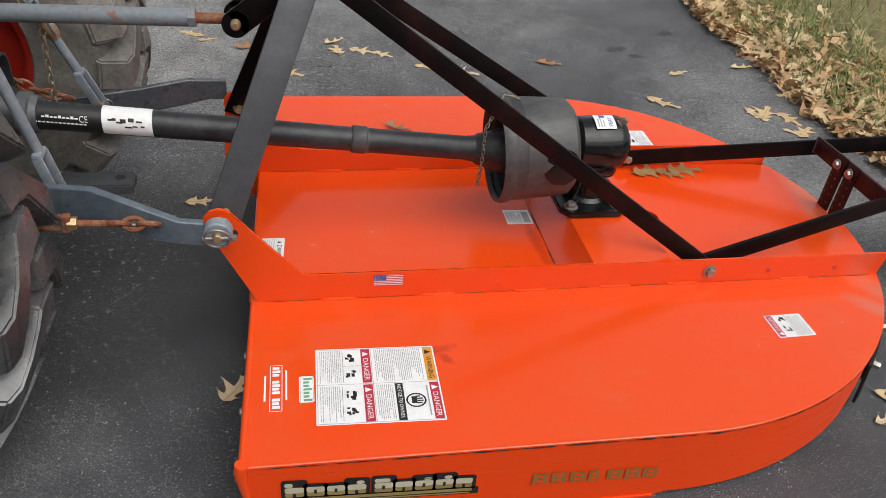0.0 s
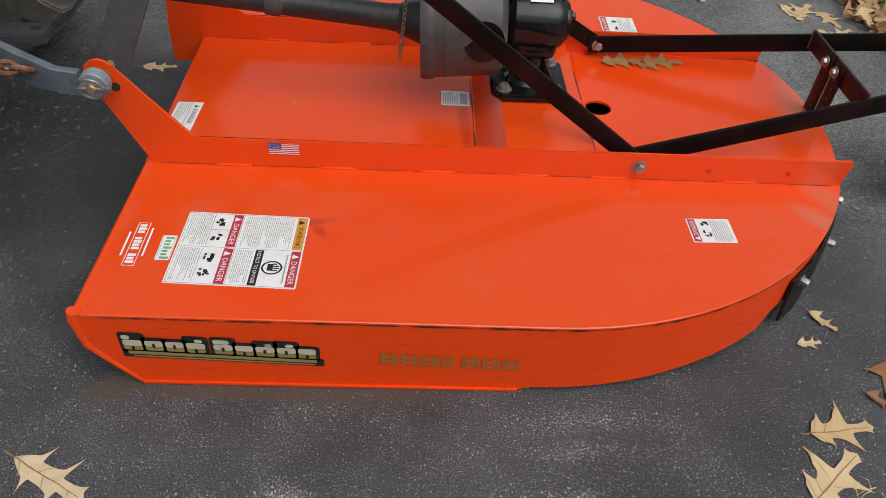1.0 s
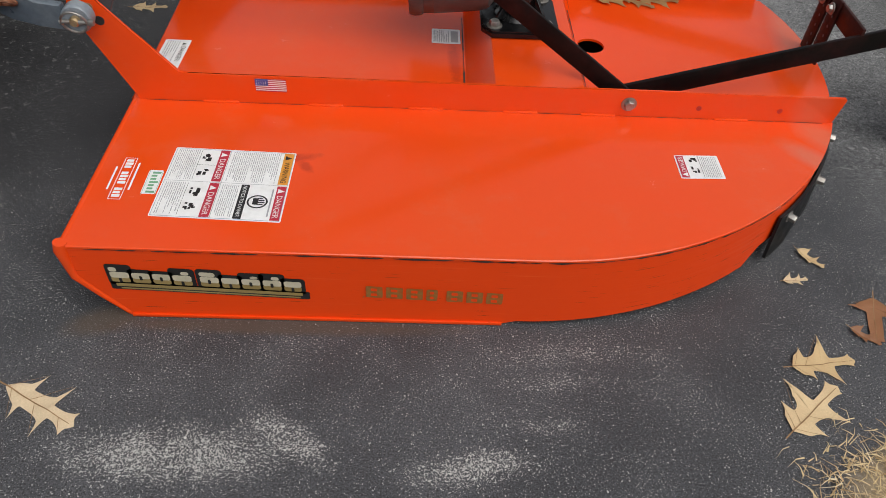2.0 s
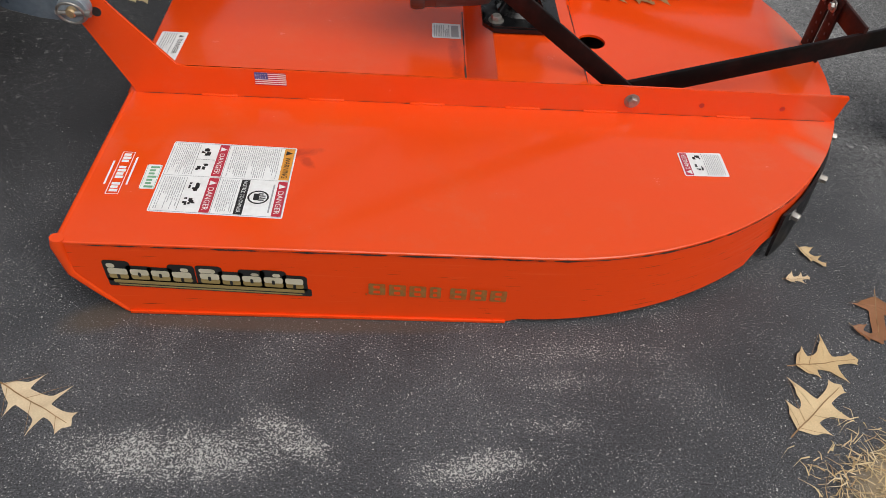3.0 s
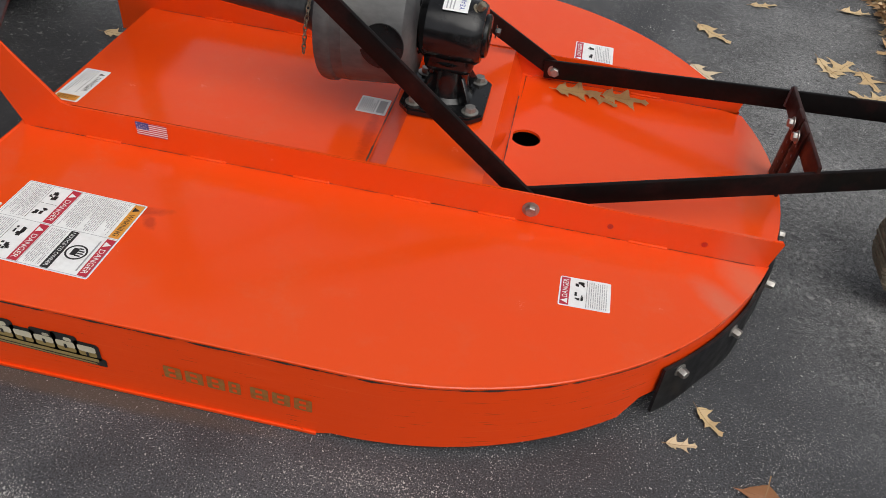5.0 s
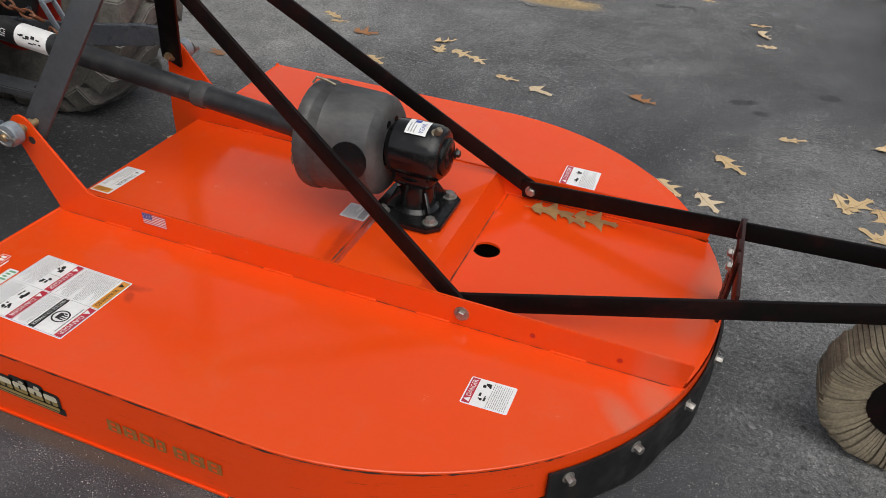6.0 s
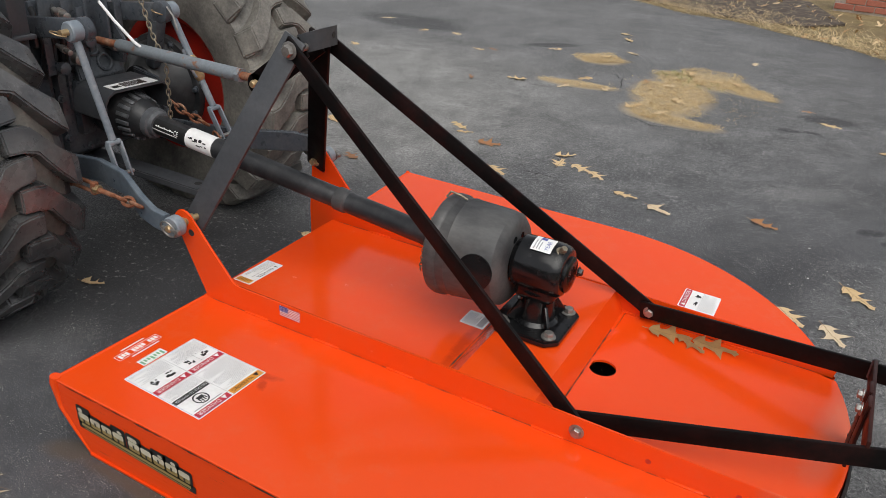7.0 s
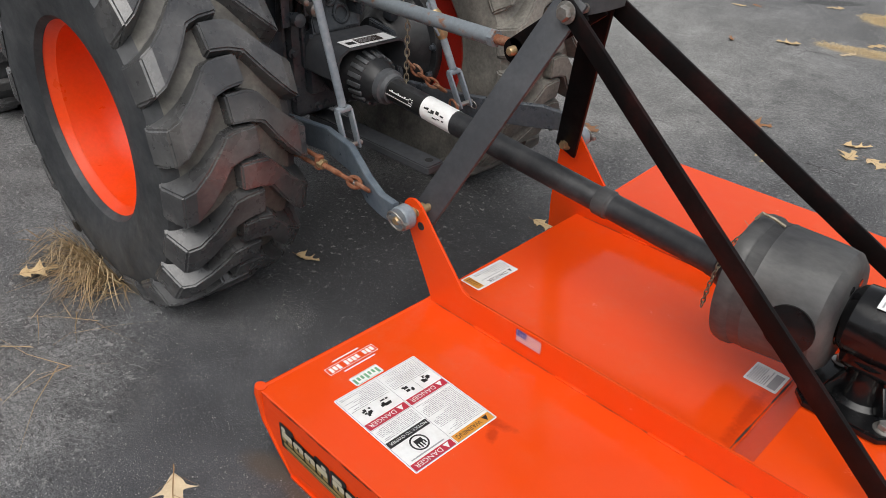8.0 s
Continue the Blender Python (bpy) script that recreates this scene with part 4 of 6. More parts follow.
for a, b0, b1, mat, word, ink in ((0.005, 0.104, 0.125, RED, "DANGER", WHITE), (0.005, 0.250, 0.272, AMBER, "WARNING", INK), (half + 0.003, 0.104, 0.125, RED, "DANGER", WHITE), (half + 0.003, 0.252, 0.272, RED, "DANGER", WHITE)):
    big.bars("header_bar", [(a, b0, half - 0.008, b1 - b0)], mat, 0.0014)
    big.triangle(a + 0.018, (b0 + b1) / 2, 0.015, ink)
    big.text(word, a + 0.034, (b0 + b1) / 2, 0.0125, ink, fit=0.076)
big.bars("header_bar", [(half + 0.003, 0.174, half - 0.008, 0.018)], INK, 0.0014)
big.text("NOTICE TO OWNER", half + 0.008, 0.183, 0.0085, WHITE, fit=0.106)
big.bars("small_print", print_lines(0.008, 0.008, half - 0.014, 0.050, 9, 1) + print_lines(half + 0.006, 0.008, half - 0.016, 0.046, 8, 2) + print_lines(0.008, 0.134, half - 0.014, 0.110, 19, 3) + print_lines(half + 0.006, 0.132, half - 0.016, 0.038, 7, 4) + [(half + 0.014, 0.243, 0.095, 0.0035)], PALEINK, 0.0014)
big.bars("picture_mark", blobs(0.035, 0.080, 0.034, 11) + blobs(0.092, 0.080, 0.034, 12) + blobs(half + 0.035, 0.076, 0.036, 13) + blobs(half + 0.088, 0.076, 0.036, 14) + [(0.008, 0.061, half - 0.014, 0.0008), (half + 0.006, 0.057, half - 0.014, 0.0008), (0.063, 0.062, 0.0008, 0.04)], INK, 0.0014)
disc = bmesh.new()
for r0, r1 in ((0.0185, 0.0225), (0.0, 0.0)):
    if r1:
        n = 28
        a = [disc.verts.new(big.at(half + 0.060 + r0 * math.cos(2 * math.pi * k / n), 0.217 + r0 * math.sin(2 * math.pi * k / n), 0.0015)) for k in range(n)]
        b = [disc.verts.new(big.at(half + 0.060 + r1 * math.cos(2 * math.pi * k / n), 0.217 + r1 * math.sin(2 * math.pi * k / n), 0.0015)) for k in range(n)]
        for k in range(n):
            disc.faces.new((a[k], a[(k + 1) % n], b[(k + 1) % n], b[k]))
part("picture_ring", disc, INK, big.ob)
big.bars("picture_mark", [(half + 0.048, 0.207, 0.022, 0.012), (half + 0.046, 0.217, 0.004, 0.010), (half + 0.053, 0.219, 0.004, 0.013), (half + 0.060, 0.219, 0.004, 0.014), (half + 0.067, 0.218, 0.004, 0.012)], INK, 0.0014, r=0.0015)

# dealer's sticker and the small green one
dealer = Sticker("dealer_sticker", (0.050, 0.280, 0), (0.01, -1, 0), (1, 0.0, 0), (0.146, 0.029), "clear dealer sticker printed in white", base=ORANGE, lay=deck_z, scale=(0.95, 1))
dealer.bars("sticker_border", [(0.002, 0.002, 0.146, 0.0014), (0.002, 0.0266, 0.146, 0.0014), (0.002, 0.002, 0.0014, 0.026), (0.1466, 0.002, 0.0014, 0.026)], WHITE, 0.0014)
rnd = random.Random(21)
dealer.bars("plain_mark", [(0.008 + 0.0112 * k, 0.007, 0.0085, 0.0145 + 0.002 * (k % 2)) for k in range(12) if k not in (3, 8)], WHITE, 0.0014)
dealer.bars("small_print", [(0.035, -0.010, 0.08, 0.004), (0.02, 0.034, 0.095, 0.004)], WHITE, 0.0010)
quick = Sticker("green_sticker", (0.113, 0.239, 0), (0.01, -1, 0), (1, 0.0, 0), (0.079, 0.031), "small white sticker with green lettering marks", lay=deck_z)
quick.bars("plain_mark", [(0.006 + 0.0105 * k, 0.009, 0.0065, 0.012 if k % 3 else 0.018) for k in range(7)], GREEN, 0.0014, r=0.001)
quick.bars("sticker_border", [(0.002, 0.002, 0.081, 0.0008), (0.002, 0.029, 0.081, 0.0008)], GREEN, 0.0013)


def small_danger(origin, u, v, w, h, seed, lay=deck_z):
    """A small notice: red band at the foot end, a picture, lines of print."""
    s = Sticker("danger_sticker", origin, u, v, (w, h), "small white danger sticker with a red band", lay=lay)
    s.bars("header_bar", [(0.003, h * 0.80, w - 0.006, h * 0.17)], RED)
    s.triangle(w * 0.16, h * 0.885, h * 0.13, WHITE)
    s.text("DANGER", w * 0.28, h * 0.885, h * 0.11, WHITE, fit=w * 0.62)
    s.bars("small_print", print_lines(w * 0.06, h * 0.06, w * 0.86, h * 0.38, 7, seed), PALEINK)
    s.bars("picture_mark", blobs(w * 0.35, h * 0.62, h * 0.24, seed + 1) + blobs(w * 0.75, h * 0.60, h * 0.24, seed + 2) + [(w * 0.04, h * 0.46, w * 0.92, 0.0008)], INK)
    return s


small_danger((1.374, 0.275, 0), (0.01, 1, 0), (-1, -0.03, 0), 0.085, 0.102, 31)
small_danger((1.354, 1.274, 0), (0.0, 1, 0), (-1, 0.02, 0), 0.116, 0.113, 41)
s = Sticker("danger_sticker", (0.012, 0.783, 0), (-0.04, -1, 0), (1, 0.0, 0), (0.200, 0.060), "white danger sticker at the front edge", lay=deck_z, scale=(0.77, 1.12))
s.bars("header_bar", [(0.004, 0.041, 0.150, 0.016)], WHITE, 0.0012)
s.triangle(0.028, 0.049, 0.012, INK)
s.text("DANGER", 0.046, 0.049, 0.0115, INK, fit=0.09)
s.bars("small_print", print_lines(0.008, 0.006, 0.14, 0.032, 5, 51), PALEINK)
s.bars("sticker_end", [(0.165, 0.004, 0.030, 0.050)], AMBER)
s.bars("small_print", print_lines(0.168, 0.01, 0.022, 0.04, 5, 52), INK, 0.002)
s = Sticker("danger_sticker", (0.791, 0.815, 0), (0.0, 1, 0), (-1, 0.02, 0), (0.077, 0.078), "small scuffed grey-white sticker", base=WHITE, lay=lambda x, y: deck_z(min(x, 0.80), y))
s.bars("header_bar", [(0.008, 0.006, 0.058, 0.020)], PALEINK)
s.bars("small_print", print_lines(0.008, 0.030, 0.060, 0.044, 7, 61, 0.6), PALEINK)


def on_rail(x, z):
    return (x, YN - 0.0042, z)


flag = Sticker("flag_sticker", on_rail(0.297, 0.2245), (1, 0, -0.01), (0, 0, 1), (0.076, 0.042), "small stars and stripes sticker", scale=(0.95, 0.81))
flag.bars("stripe", [(0.0, 0.042 * k / 13, 0.076, 0.042 / 13) for k in range(0, 13, 2)], RED, 0.0012)
flag.bars("canton", [(0.0, 0.042 * 6 / 13, 0.032, 0.042 * 7 / 13)], NAVY, 0.0016)
flag.bars("star", [(0.003 + 0.0055 * i, 0.0215 + 0.0045 * j, 0.0016, 0.0016) for i in range(5) for j in range(4)], WHITE, 0.0020)

# maker's mark on the side: plain gold shapes on a black ground
mark = Sticker("maker_mark", (0.076, 0.0005, 0.086), (1, 0, -0.045), (0, 0, 1), (0.412, 0.022), "black and gold maker's mark as plain shapes", base=INK, scale=(0.962, 1))
x, rnd = 0.006, random.Random(5)
tops = (0.046, 0.034, 0.033, 0.044, 0.0, 0.046, 0.033, 0.042, 0.044, 0.033)
for k, t in enumerate(tops):
    w = 0.0435 if t > 0.04 else 0.0415
    if t:
        mark.bars("black_shape", [(x - 0.007, 0.014, w + 0.010, t + 0.013)], INK, 0.0008, r=0.008)
        low = min(t, 0.033) - 0.004
        gold = [(x, 0.0225, w - 0.005, low * 0.50)]
        cream = [(x, 0.0225 + low * 0.42, w - 0.005, low * 0.58)]
        if t > 0.036:
            cream.append((x + (0.0 if k in (0, 5) else w * 0.42), 0.0225 + low + 0.001, w * (0.75 if k == 5 else 0.38), t - low - 0.005))
        mark.bars("gold_shape", gold, GOLD, 0.0014, r=0.005)
        mark.bars("cream_shape", cream, CREAM, 0.0016, r=0.005)
        mark.bars("black_shape", [(x + w * 0.36, 0.0225 + low * (0.30 if k % 3 else 0.0), w * 0.14, low * 0.42)], INK, 0.0020, r=0.002)
    x += w if t else 0.012
mark.bars("gold_band", [(0.012, 0.010, 0.385, 0.009), (0.020, 0.003, 0.372, 0.004)], GOLD, 0.0016)
model = [(0.586 + 0.0412 * k, 0.031 if k != 3 else 0.020) for k in range(7)]
ms = Sticker("model_mark", (0.580, 0.0005, 0.080), (1, 0, -0.045), (0, 0, 1), (0.002, 0.002), "worn gold marks along the side skirt", base=GOLD)
for p, w in model:
    ms.bars("dark_shape", [(p - 0.580, 0.0, w + 0.003, 0.034)], WORN, 0.0008, r=0.003)
    ms.bars("orange_shape", [(p - 0.5788 + w * 0.28, 0.0055 + 0.0150 * j, w * 0.42, 0.008) for j in (0, 1)], SKIRT, 0.0014, r=0.002)


def label_wrap(x0, x1, centre, r, a0, a1, mat, parent, name, label, slope=0.0, n=10):
    """A label bent round a lying tube."""
    bm, rows = bmesh.new(), []
    for k in range(n + 1):
        a = a0 + (a1 - a0) * k / n
        rows.append([bm.verts.new((x, centre[0] + r * math.sin(a), centre[1] + slope * (x - x0) + r * math.cos(a))) for x in (x0, x1)])
    for p, q in zip(rows, rows[1:]):
        bm.faces.new((p[0], p[1], q[1], q[0]))
    return part(name, bm, mat, parent, label)


gl = label_wrap(0.915, 0.972, (YC, 0.443), 0.0792, -0.62, 0.10, WHITE, gear, "gearbox_label", "white label with blue mark")
label_wrap(0.930, 0.946, (YC, 0.443), 0.0798, -0.10, 0.06, NAVY, gl, "label_mark", "blue mark")
year = letters("YEAR", 0.017)
for v in year.verts:
    a = -0.30 + (v.co.x - 0.022) / 0.088
    x = 0.958 - v.co.y
    v.co = (x, YC + 0.0799 * math.sin(a), 0.443 + 0.0799 * math.cos(a))
part("lettering", year, NAVY, gl, "the word YEAR")
for k, n in enumerate((0.40, 0.46, 0.34)):
    label_wrap(0.922 + 0.0075 * k, 0.925 + 0.0075 * k, (YC, 0.443), 0.0798, -0.56, -0.56 + n, PALEINK, gl, "small_print", "", 0.0, 6)

# ---------------------------------------------------------------- drive shaft
shaft = thing("drive_shaft", (0.0, YC, 0.49), "black plastic-guarded drive shaft between tractor and mower", "drive shaft")
A, B = Vector((-0.66, YC, 0.552)), Vector((0.62, YC, 0.4265))
D = (B - A).normalized()


def along(x):
    return A + D * ((x - A.x) / D.x)


part("outer_tube", lathe(along(-0.50), D, [(0, 0.034), (0.03, 0.0345), (0.30, 0.0345), (0.79, 0.0315), (0.795, 0.030)], 28), TUBE, shaft)
part("collar", lathe(along(0.262), D, [(0, 0.0345), (0.003, 0.0365), (0.036, 0.0365), (0.040, 0.033), (0.06, 0.031)], 28), BOOT, shaft)
part("inner_tube", lathe(along(0.28), D, [(0, 0.0325), (0.29, 0.0325), (0.295, 0.034), (0.32, 0.036)], 28), TUBE, shaft)
cone = part("guard_cone", lathe(along(-0.715), D, [(0, 0.090), (0.02, 0.096), (0.055, 0.097), (0.085, 0.092), (0.105, 0.082), (0.112, 0.076), (0.155, 0.070), (0.175, 0.062), (0.195, 0.052), (0.205, 0.044)], 36), TUBE, shaft, "ribbed dusty black guard cone")
for k in range(18):
    a = 2 * math.pi * k / 18
    side = Vector((0, math.cos(a), math.sin(a)))
    part("rib", bar(along(-0.604) + side * 0.077, along(-0.556) + side * 0.070, 0.010, 0.013, side, 0.001), GUARD, cone)
part("guard_collar", lathe(along(-0.525), D, [(0, 0.049), (0.003, 0.053), (0.026, 0.053), (0.030, 0.046), (0.045, 0.042)], 32), GUARD, shaft, "grey guard collar")
part("end_guard", lathe(along(0.590), D, [(0, 0.035), (0.01, 0.042), (0.04, 0.050), (0.07, 0.060), (0.09, 0.062)], 28), TUBE, shaft)
slope = D.z / D.x
lab = label_wrap(-0.336, -0.222, (YC, along(-0.336).z), 0.0352, -2.3, 0.6, WHITE, shaft, "safety_label", "white safety label with black marks", slope)
rnd = random.Random(77)
for k in range(9):
    x = -0.322 + 0.0092 * k
    a = -1.35 + rnd.uniform(-0.25, 0.3)
    label_wrap(x, x + rnd.uniform(0.008, 0.018), (YC, along(x).z), 0.0357, a, a + rnd.uniform(0.08, 0.3), INK, lab, "picture_mark", "", slope, 3)
pl = label_wrap(-0.49, -0.337, (YC, along(-0.49).z), 0.0351, -2.0, -0.5, INK, shaft, "maker_plate", "black print panel with white marks", slope)
for k in range(13):
    x = -0.485 + 0.009 * k
    label_wrap(x, x + 0.0065, (YC, along(x).z), 0.0356, -1.62, -1.52, WHITE, pl, "plain_mark", "", slope, 2)
    if 1 < k < 11:
        label_wrap(x, x + 0.007, (YC, along(x).z), 0.0356, -1.25, -1.25 + 0.1 + 0.08 * (k % 3 == 0), WHITE, pl, "plain_mark", "", slope, 2)
ce = letters("CE", 0.022)
for v in ce.verts:
    a = -1.24 + v.co.y / 0.035
    x = -0.386 + v.co.x * 0.75
    v.co = (x, YC + 0.0357 * math.sin(a), along(x).z + 0.0357 * math.cos(a))
part("lettering", ce, WHITE, pl, "the letters CE")
part("tag_wire", tube([(0.647, YC - 0.02, 0.575), (0.655, YC - 0.012, 0.590), (0.68, YC - 0.005, 0.583), (0.702, YC, 0.573)], 0.0035, 8), CHAIN, shaft, "short rusty wire loop")
part("retaining_chain", chain_run([(0.598, YC - 0.062, 0.355), (0.603, YC - 0.060, 0.41), (0.608, YC - 0.050, 0.455), (0.612, YC - 0.030, 0.50), (0.640, YC - 0.01, 0.545)], 0.016, 0.009, 0.0016), CHAIN, shaft, "thin steel chain")

# ---------------------------------------------------------------- tractor
tractor = thing("tractor", (-0.9, YC, 0.0), "compact orange and grey tractor seen from behind", "tractor")
WX, WZ, WR = -0.898, 0.512, 0.566


def flattened(bm):
    """The foot of a soft tyre pressed flat on the ground."""
    for v in bm.verts:
        if v.co.z < 0.03:
            v.co.z = max(0.001, 0.03 + (v.co.z - 0.03) * 0.45)
    return bm


def tyre_body(y, side):
    """Carcass of a wide rear tyre; side is the way its outer wall faces."""
    p = [(-0.165, 0.272), (-0.185, 0.285), (-0.200, 0.33), (-0.206, 0.39), (-0.200, 0.44), (-0.185, 0.450), (-0.14, 0.470), (-0.07, 0.490), (0, 0.492), (0.07, 0.490), (0.14, 0.470), (0.185, 0.450), (0.200, 0.44), (0.206, 0.39), (0.200, 0.33), (0.185, 0.285), (0.165, 0.272)]
    p = [(w * 0.92, r if r < 0.3 else r + 0.036 * (r - 0.3) / 0.19) for w, r in p]
    return flattened(lathe((WX, y, WZ), (0, 1, 0), p, 72, False))


def tread_bar(y, side, turn):
    """One cleat: from past the middle of the tread it runs flat, kinks, and sweeps out over the shoulder."""
    path = [(-0.034, 0.070, 0.048), (0.020, 0.068, 0.051), (0.058, 0.060, 0.054), (0.080, 0.036, 0.058), (0.120, -0.004, 0.062), (0.165, -0.040, 0.066), (0.196, -0.055, 0.068)]
    bm, rows = bmesh.new(), []
    path = [(w * 0.90, th, h) for w, th, h in path]
    for w, th, half_w in path:
        a = turn + th / 0.5
        crown = -0.010 * (w / 0.155) ** 2
        top, base = WR + crown - (0.010 if w > 0.160 else 0), 0.508 - 0.045 * (abs(w) / 0.172) ** 2
        row = []
        for da, r in ((-half_w * 0.86, base), (-half_w * 0.62, top), (half_w * 0.62, top), (half_w * 0.86, base)):
            aa = a + da / 0.5
            row.append(bm.verts.new((WX + r * math.cos(aa), y + side * w, WZ + r * math.sin(aa))))
        rows.append(row)
    w, th, half_w = path[-1]
    a = turn + th / 0.5
    foot = []
    for da, r, ww in ((-half_w * 0.86, 0.452, 0.186), (-half_w * 0.68, 0.468, 0.194), (half_w * 0.68, 0.468, 0.194), (half_w * 0.86, 0.452, 0.186)):
        aa = a + da / 0.5
        foot.append(bm.verts.new((WX + r * math.cos(aa), y + side * ww, WZ + r * math.sin(aa))))
    rows.append(foot)
    for p, q in zip(rows, rows[1:]):
        for k in range(4):
            bm.faces.new((p[k], p[(k + 1) % 4], q[(k + 1) % 4], q[k]))
    bm.faces.new(rows[0])
    bm.faces.new(rows[-1])
    bmesh.ops.recalc_face_normals(bm, faces=bm.faces)
    bmesh.ops.bevel(bm, geom=[e for e in bm.edges if e.calc_face_angle(0) > 0.55], offset=0.005, segments=2, affect="EDGES")
    return flattened(bm)


def rear_wheel(y, out):
    bars = []
    n = 21
    for k in range(n):
        bars.append(tread_bar(y, -1, 2 * math.pi * k / n))
        bars.append(tread_bar(y, 1, 2 * math.pi * (k + 0.5) / n))
    tyre = part("rear_tyre", tyre_body(y, out), CARCASS if out < 0 else DUSTY, tractor, "wide black rear tyre" if out < 0 else "dust-caked wide rear tyre")
    tagged(part("tread", joined(*bars), RUBBER if out < 0 else DUSTY, tyre, "deep worn tyre cleats", 0.25), kind="stuff")
    part("tread_base", flattened(lathe((WX, y, WZ), (0, 1, 0), [(-0.150, 0.490), (-0.129, 0.5050), (-0.075, 0.5265), (-0.04, 0.5285), (0.0, 0.5295), (0.04, 0.5285), (0.075, 0.5265), (0.129, 0.5050), (0.150, 0.490)], 72, False)), DUSTY, tyre, "dust-caked bottom of the tread")
    part("bead_ring", lathe((WX, y + out * 0.174, WZ), (0, out, 0), [(0.004, 0.345), (0.007, 0.350), (0.004, 0.356)], 64, False), RUBBER, tyre)
    o = out
    rim = part("rim", lathe((WX, y, WZ), (0, o, 0), [(0.150, 0.276), (0.160, 0.280), (0.164, 0.289), (0.160, 0.283), (0.154, 0.275), (0.128, 0.262), (0.123, 0.255), (0.05, 0.246), (0.02, 0.240), (-0.03, 0.220), (-0.04, 0.19), (-0.045, 0.10), (-0.045, 0.001)], 64, False), WHEELRED, tractor, "bright orange dished steel rim")
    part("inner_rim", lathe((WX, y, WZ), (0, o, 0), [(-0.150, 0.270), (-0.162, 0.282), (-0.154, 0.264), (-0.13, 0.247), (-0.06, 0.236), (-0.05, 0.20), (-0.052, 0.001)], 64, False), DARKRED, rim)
    part("rim_hub", lathe((WX, y - o * 0.05, WZ), (0, o, 0), [(0, 0.10), (0.03, 0.095), (0.045, 0.07), (0.06, 0.06), (0.065, 0.001)], 32), CASTING, rim, "dark wheel hub")
    for k in range(6):
        a = 2 * math.pi * k / 6
        part("wheel_bolt", bolt((WX + 0.125 * math.cos(a), y - o * 0.043, WZ + 0.125 * math.sin(a)), (0, o, 0), 0.014, 0.016), ZINC, rim)
    a = math.radians(66)
    part("valve_stem", joined(tube([(WX + 0.238 * math.cos(a), y + o * 0.08, WZ + 0.238 * math.sin(a)), (WX + 0.222 * math.cos(a), y + o * 0.10, WZ + 0.222 * math.sin(a))], 0.006, 8), lathe((WX + 0.240 * math.cos(a), y + o * 0.08, WZ + 0.240 * math.sin(a)), (-math.cos(a), 0, -math.sin(a)), [(0, 0.02), (0.004, 0.018), (0.005, 0.008)], 16)), ZINC, rim)


YW1, YW2 = 0.250, 1.440
rear_wheel(YW1, -1)
rear_wheel(YW2, 1)


def front_wheel(y):
    p = [(-0.10, 0.20), (-0.118, 0.24), (-0.12, 0.30), (-0.10, 0.338), (0, 0.348), (0.10, 0.338), (0.12, 0.30), (0.118, 0.24), (0.10, 0.20)]
    bms = []
    for k in range(16):
        for s in (-1, 1):
            a = 2 * math.pi * (k + 0.25 * s) / 16
            c = Vector((-2.62 + 0.35 * math.cos(a), y + s * 0.06, 0.355 + 0.35 * math.sin(a)))
            bms.append(block(c, (0.03, 0.11, 0.05), Matrix.Rotation(-a, 4, "Y"), 0.005, 1))
    t = part("front_tyre", lathe((-2.62, y, 0.355), (0, 1, 0), p, 40, False), CARCASS, tractor, "front tyre")
    tagged(part("tread", joined(*bms), RUBBER, t), kind="stuff")
    part("rim", lathe((-2.62, y, 0.355), (0, 1, 0), [(-0.10, 0.205), (-0.09, 0.19), (0.0, 0.18), (0.0, 0.001)], 36, False), WHEELRED, t)


front_wheel(0.36)
front_wheel(2 * YC - 0.36)
# axle, transmission case, rear cover
part("axle_housing", lathe((WX, 0.30, WZ), (0, 1, 0), [(0, 0.10), (0.26, 0.10), (0.28, 0.09), (0.56, 0.085), (0.60, 0.050), (0.82, 0.045), (0.84, 0.050), (1.07, 0.050)], 28), CASTING, tractor, "dark grey axle housing")
for y, s in ((0.452, 1), (2 * YC - 0.452, -1)):
    # the far casting takes the black material, its shade put into the colour
    drive = part("final_drive", lathe((WX, y - s * 0.03, WZ), (0, s, 0), [(0, 0.15), (0.0, 0.205), (0.018, 0.210), (0.030, 0.206), (0.036, 0.185), (0.075, 0.165), (0.10, 0.12), (0.13, 0.10)], 40), CASTING if s > 0 else TUBE, tractor, "dark grey final drive casting, the far one darkened as shade")
    for k in range(12):
        a = 2 * math.pi * k / 12 + 0.1
        part("bolt", bolt((WX + 0.194 * math.cos(a), y + s * 0.002, WZ + 0.194 * math.sin(a)), (0, s, 0), 0.010, 0.012), CASTING, drive)
    part("web", bar((WX + 0.05, y + s * 0.07, WZ + 0.10), (WX + 0.12, y + s * 0.07, WZ + 0.36), 0.05, 0.05, (1, 0, 0), 0.012), CASTING, drive)
    part("arm_bracket", sheet([(-0.88, 0.34), (-0.74, 0.36), (-0.72, 0.46), (-0.76, 0.60), (-0.88, 0.62)], lambda u, v, w: (u, y + s * (0.125 + w), v), 0.02, 0.004), CASTING, drive)
part("transmission_case", block((-1.10, YC, 0.58), (0.56, 0.34, 0.44), None, 0.04, 3), CASTING, tractor, "dark grey transmission case")
part("rear_cover", block((-0.815, YC, 0.58), (0.05, 0.28, 0.38), None, 0.02), CASTING, tractor)
part("shaft_housing", block((-0.78, YC, 0.56), (0.05, 0.20, 0.20), None, 0.02), CASTING, tractor)
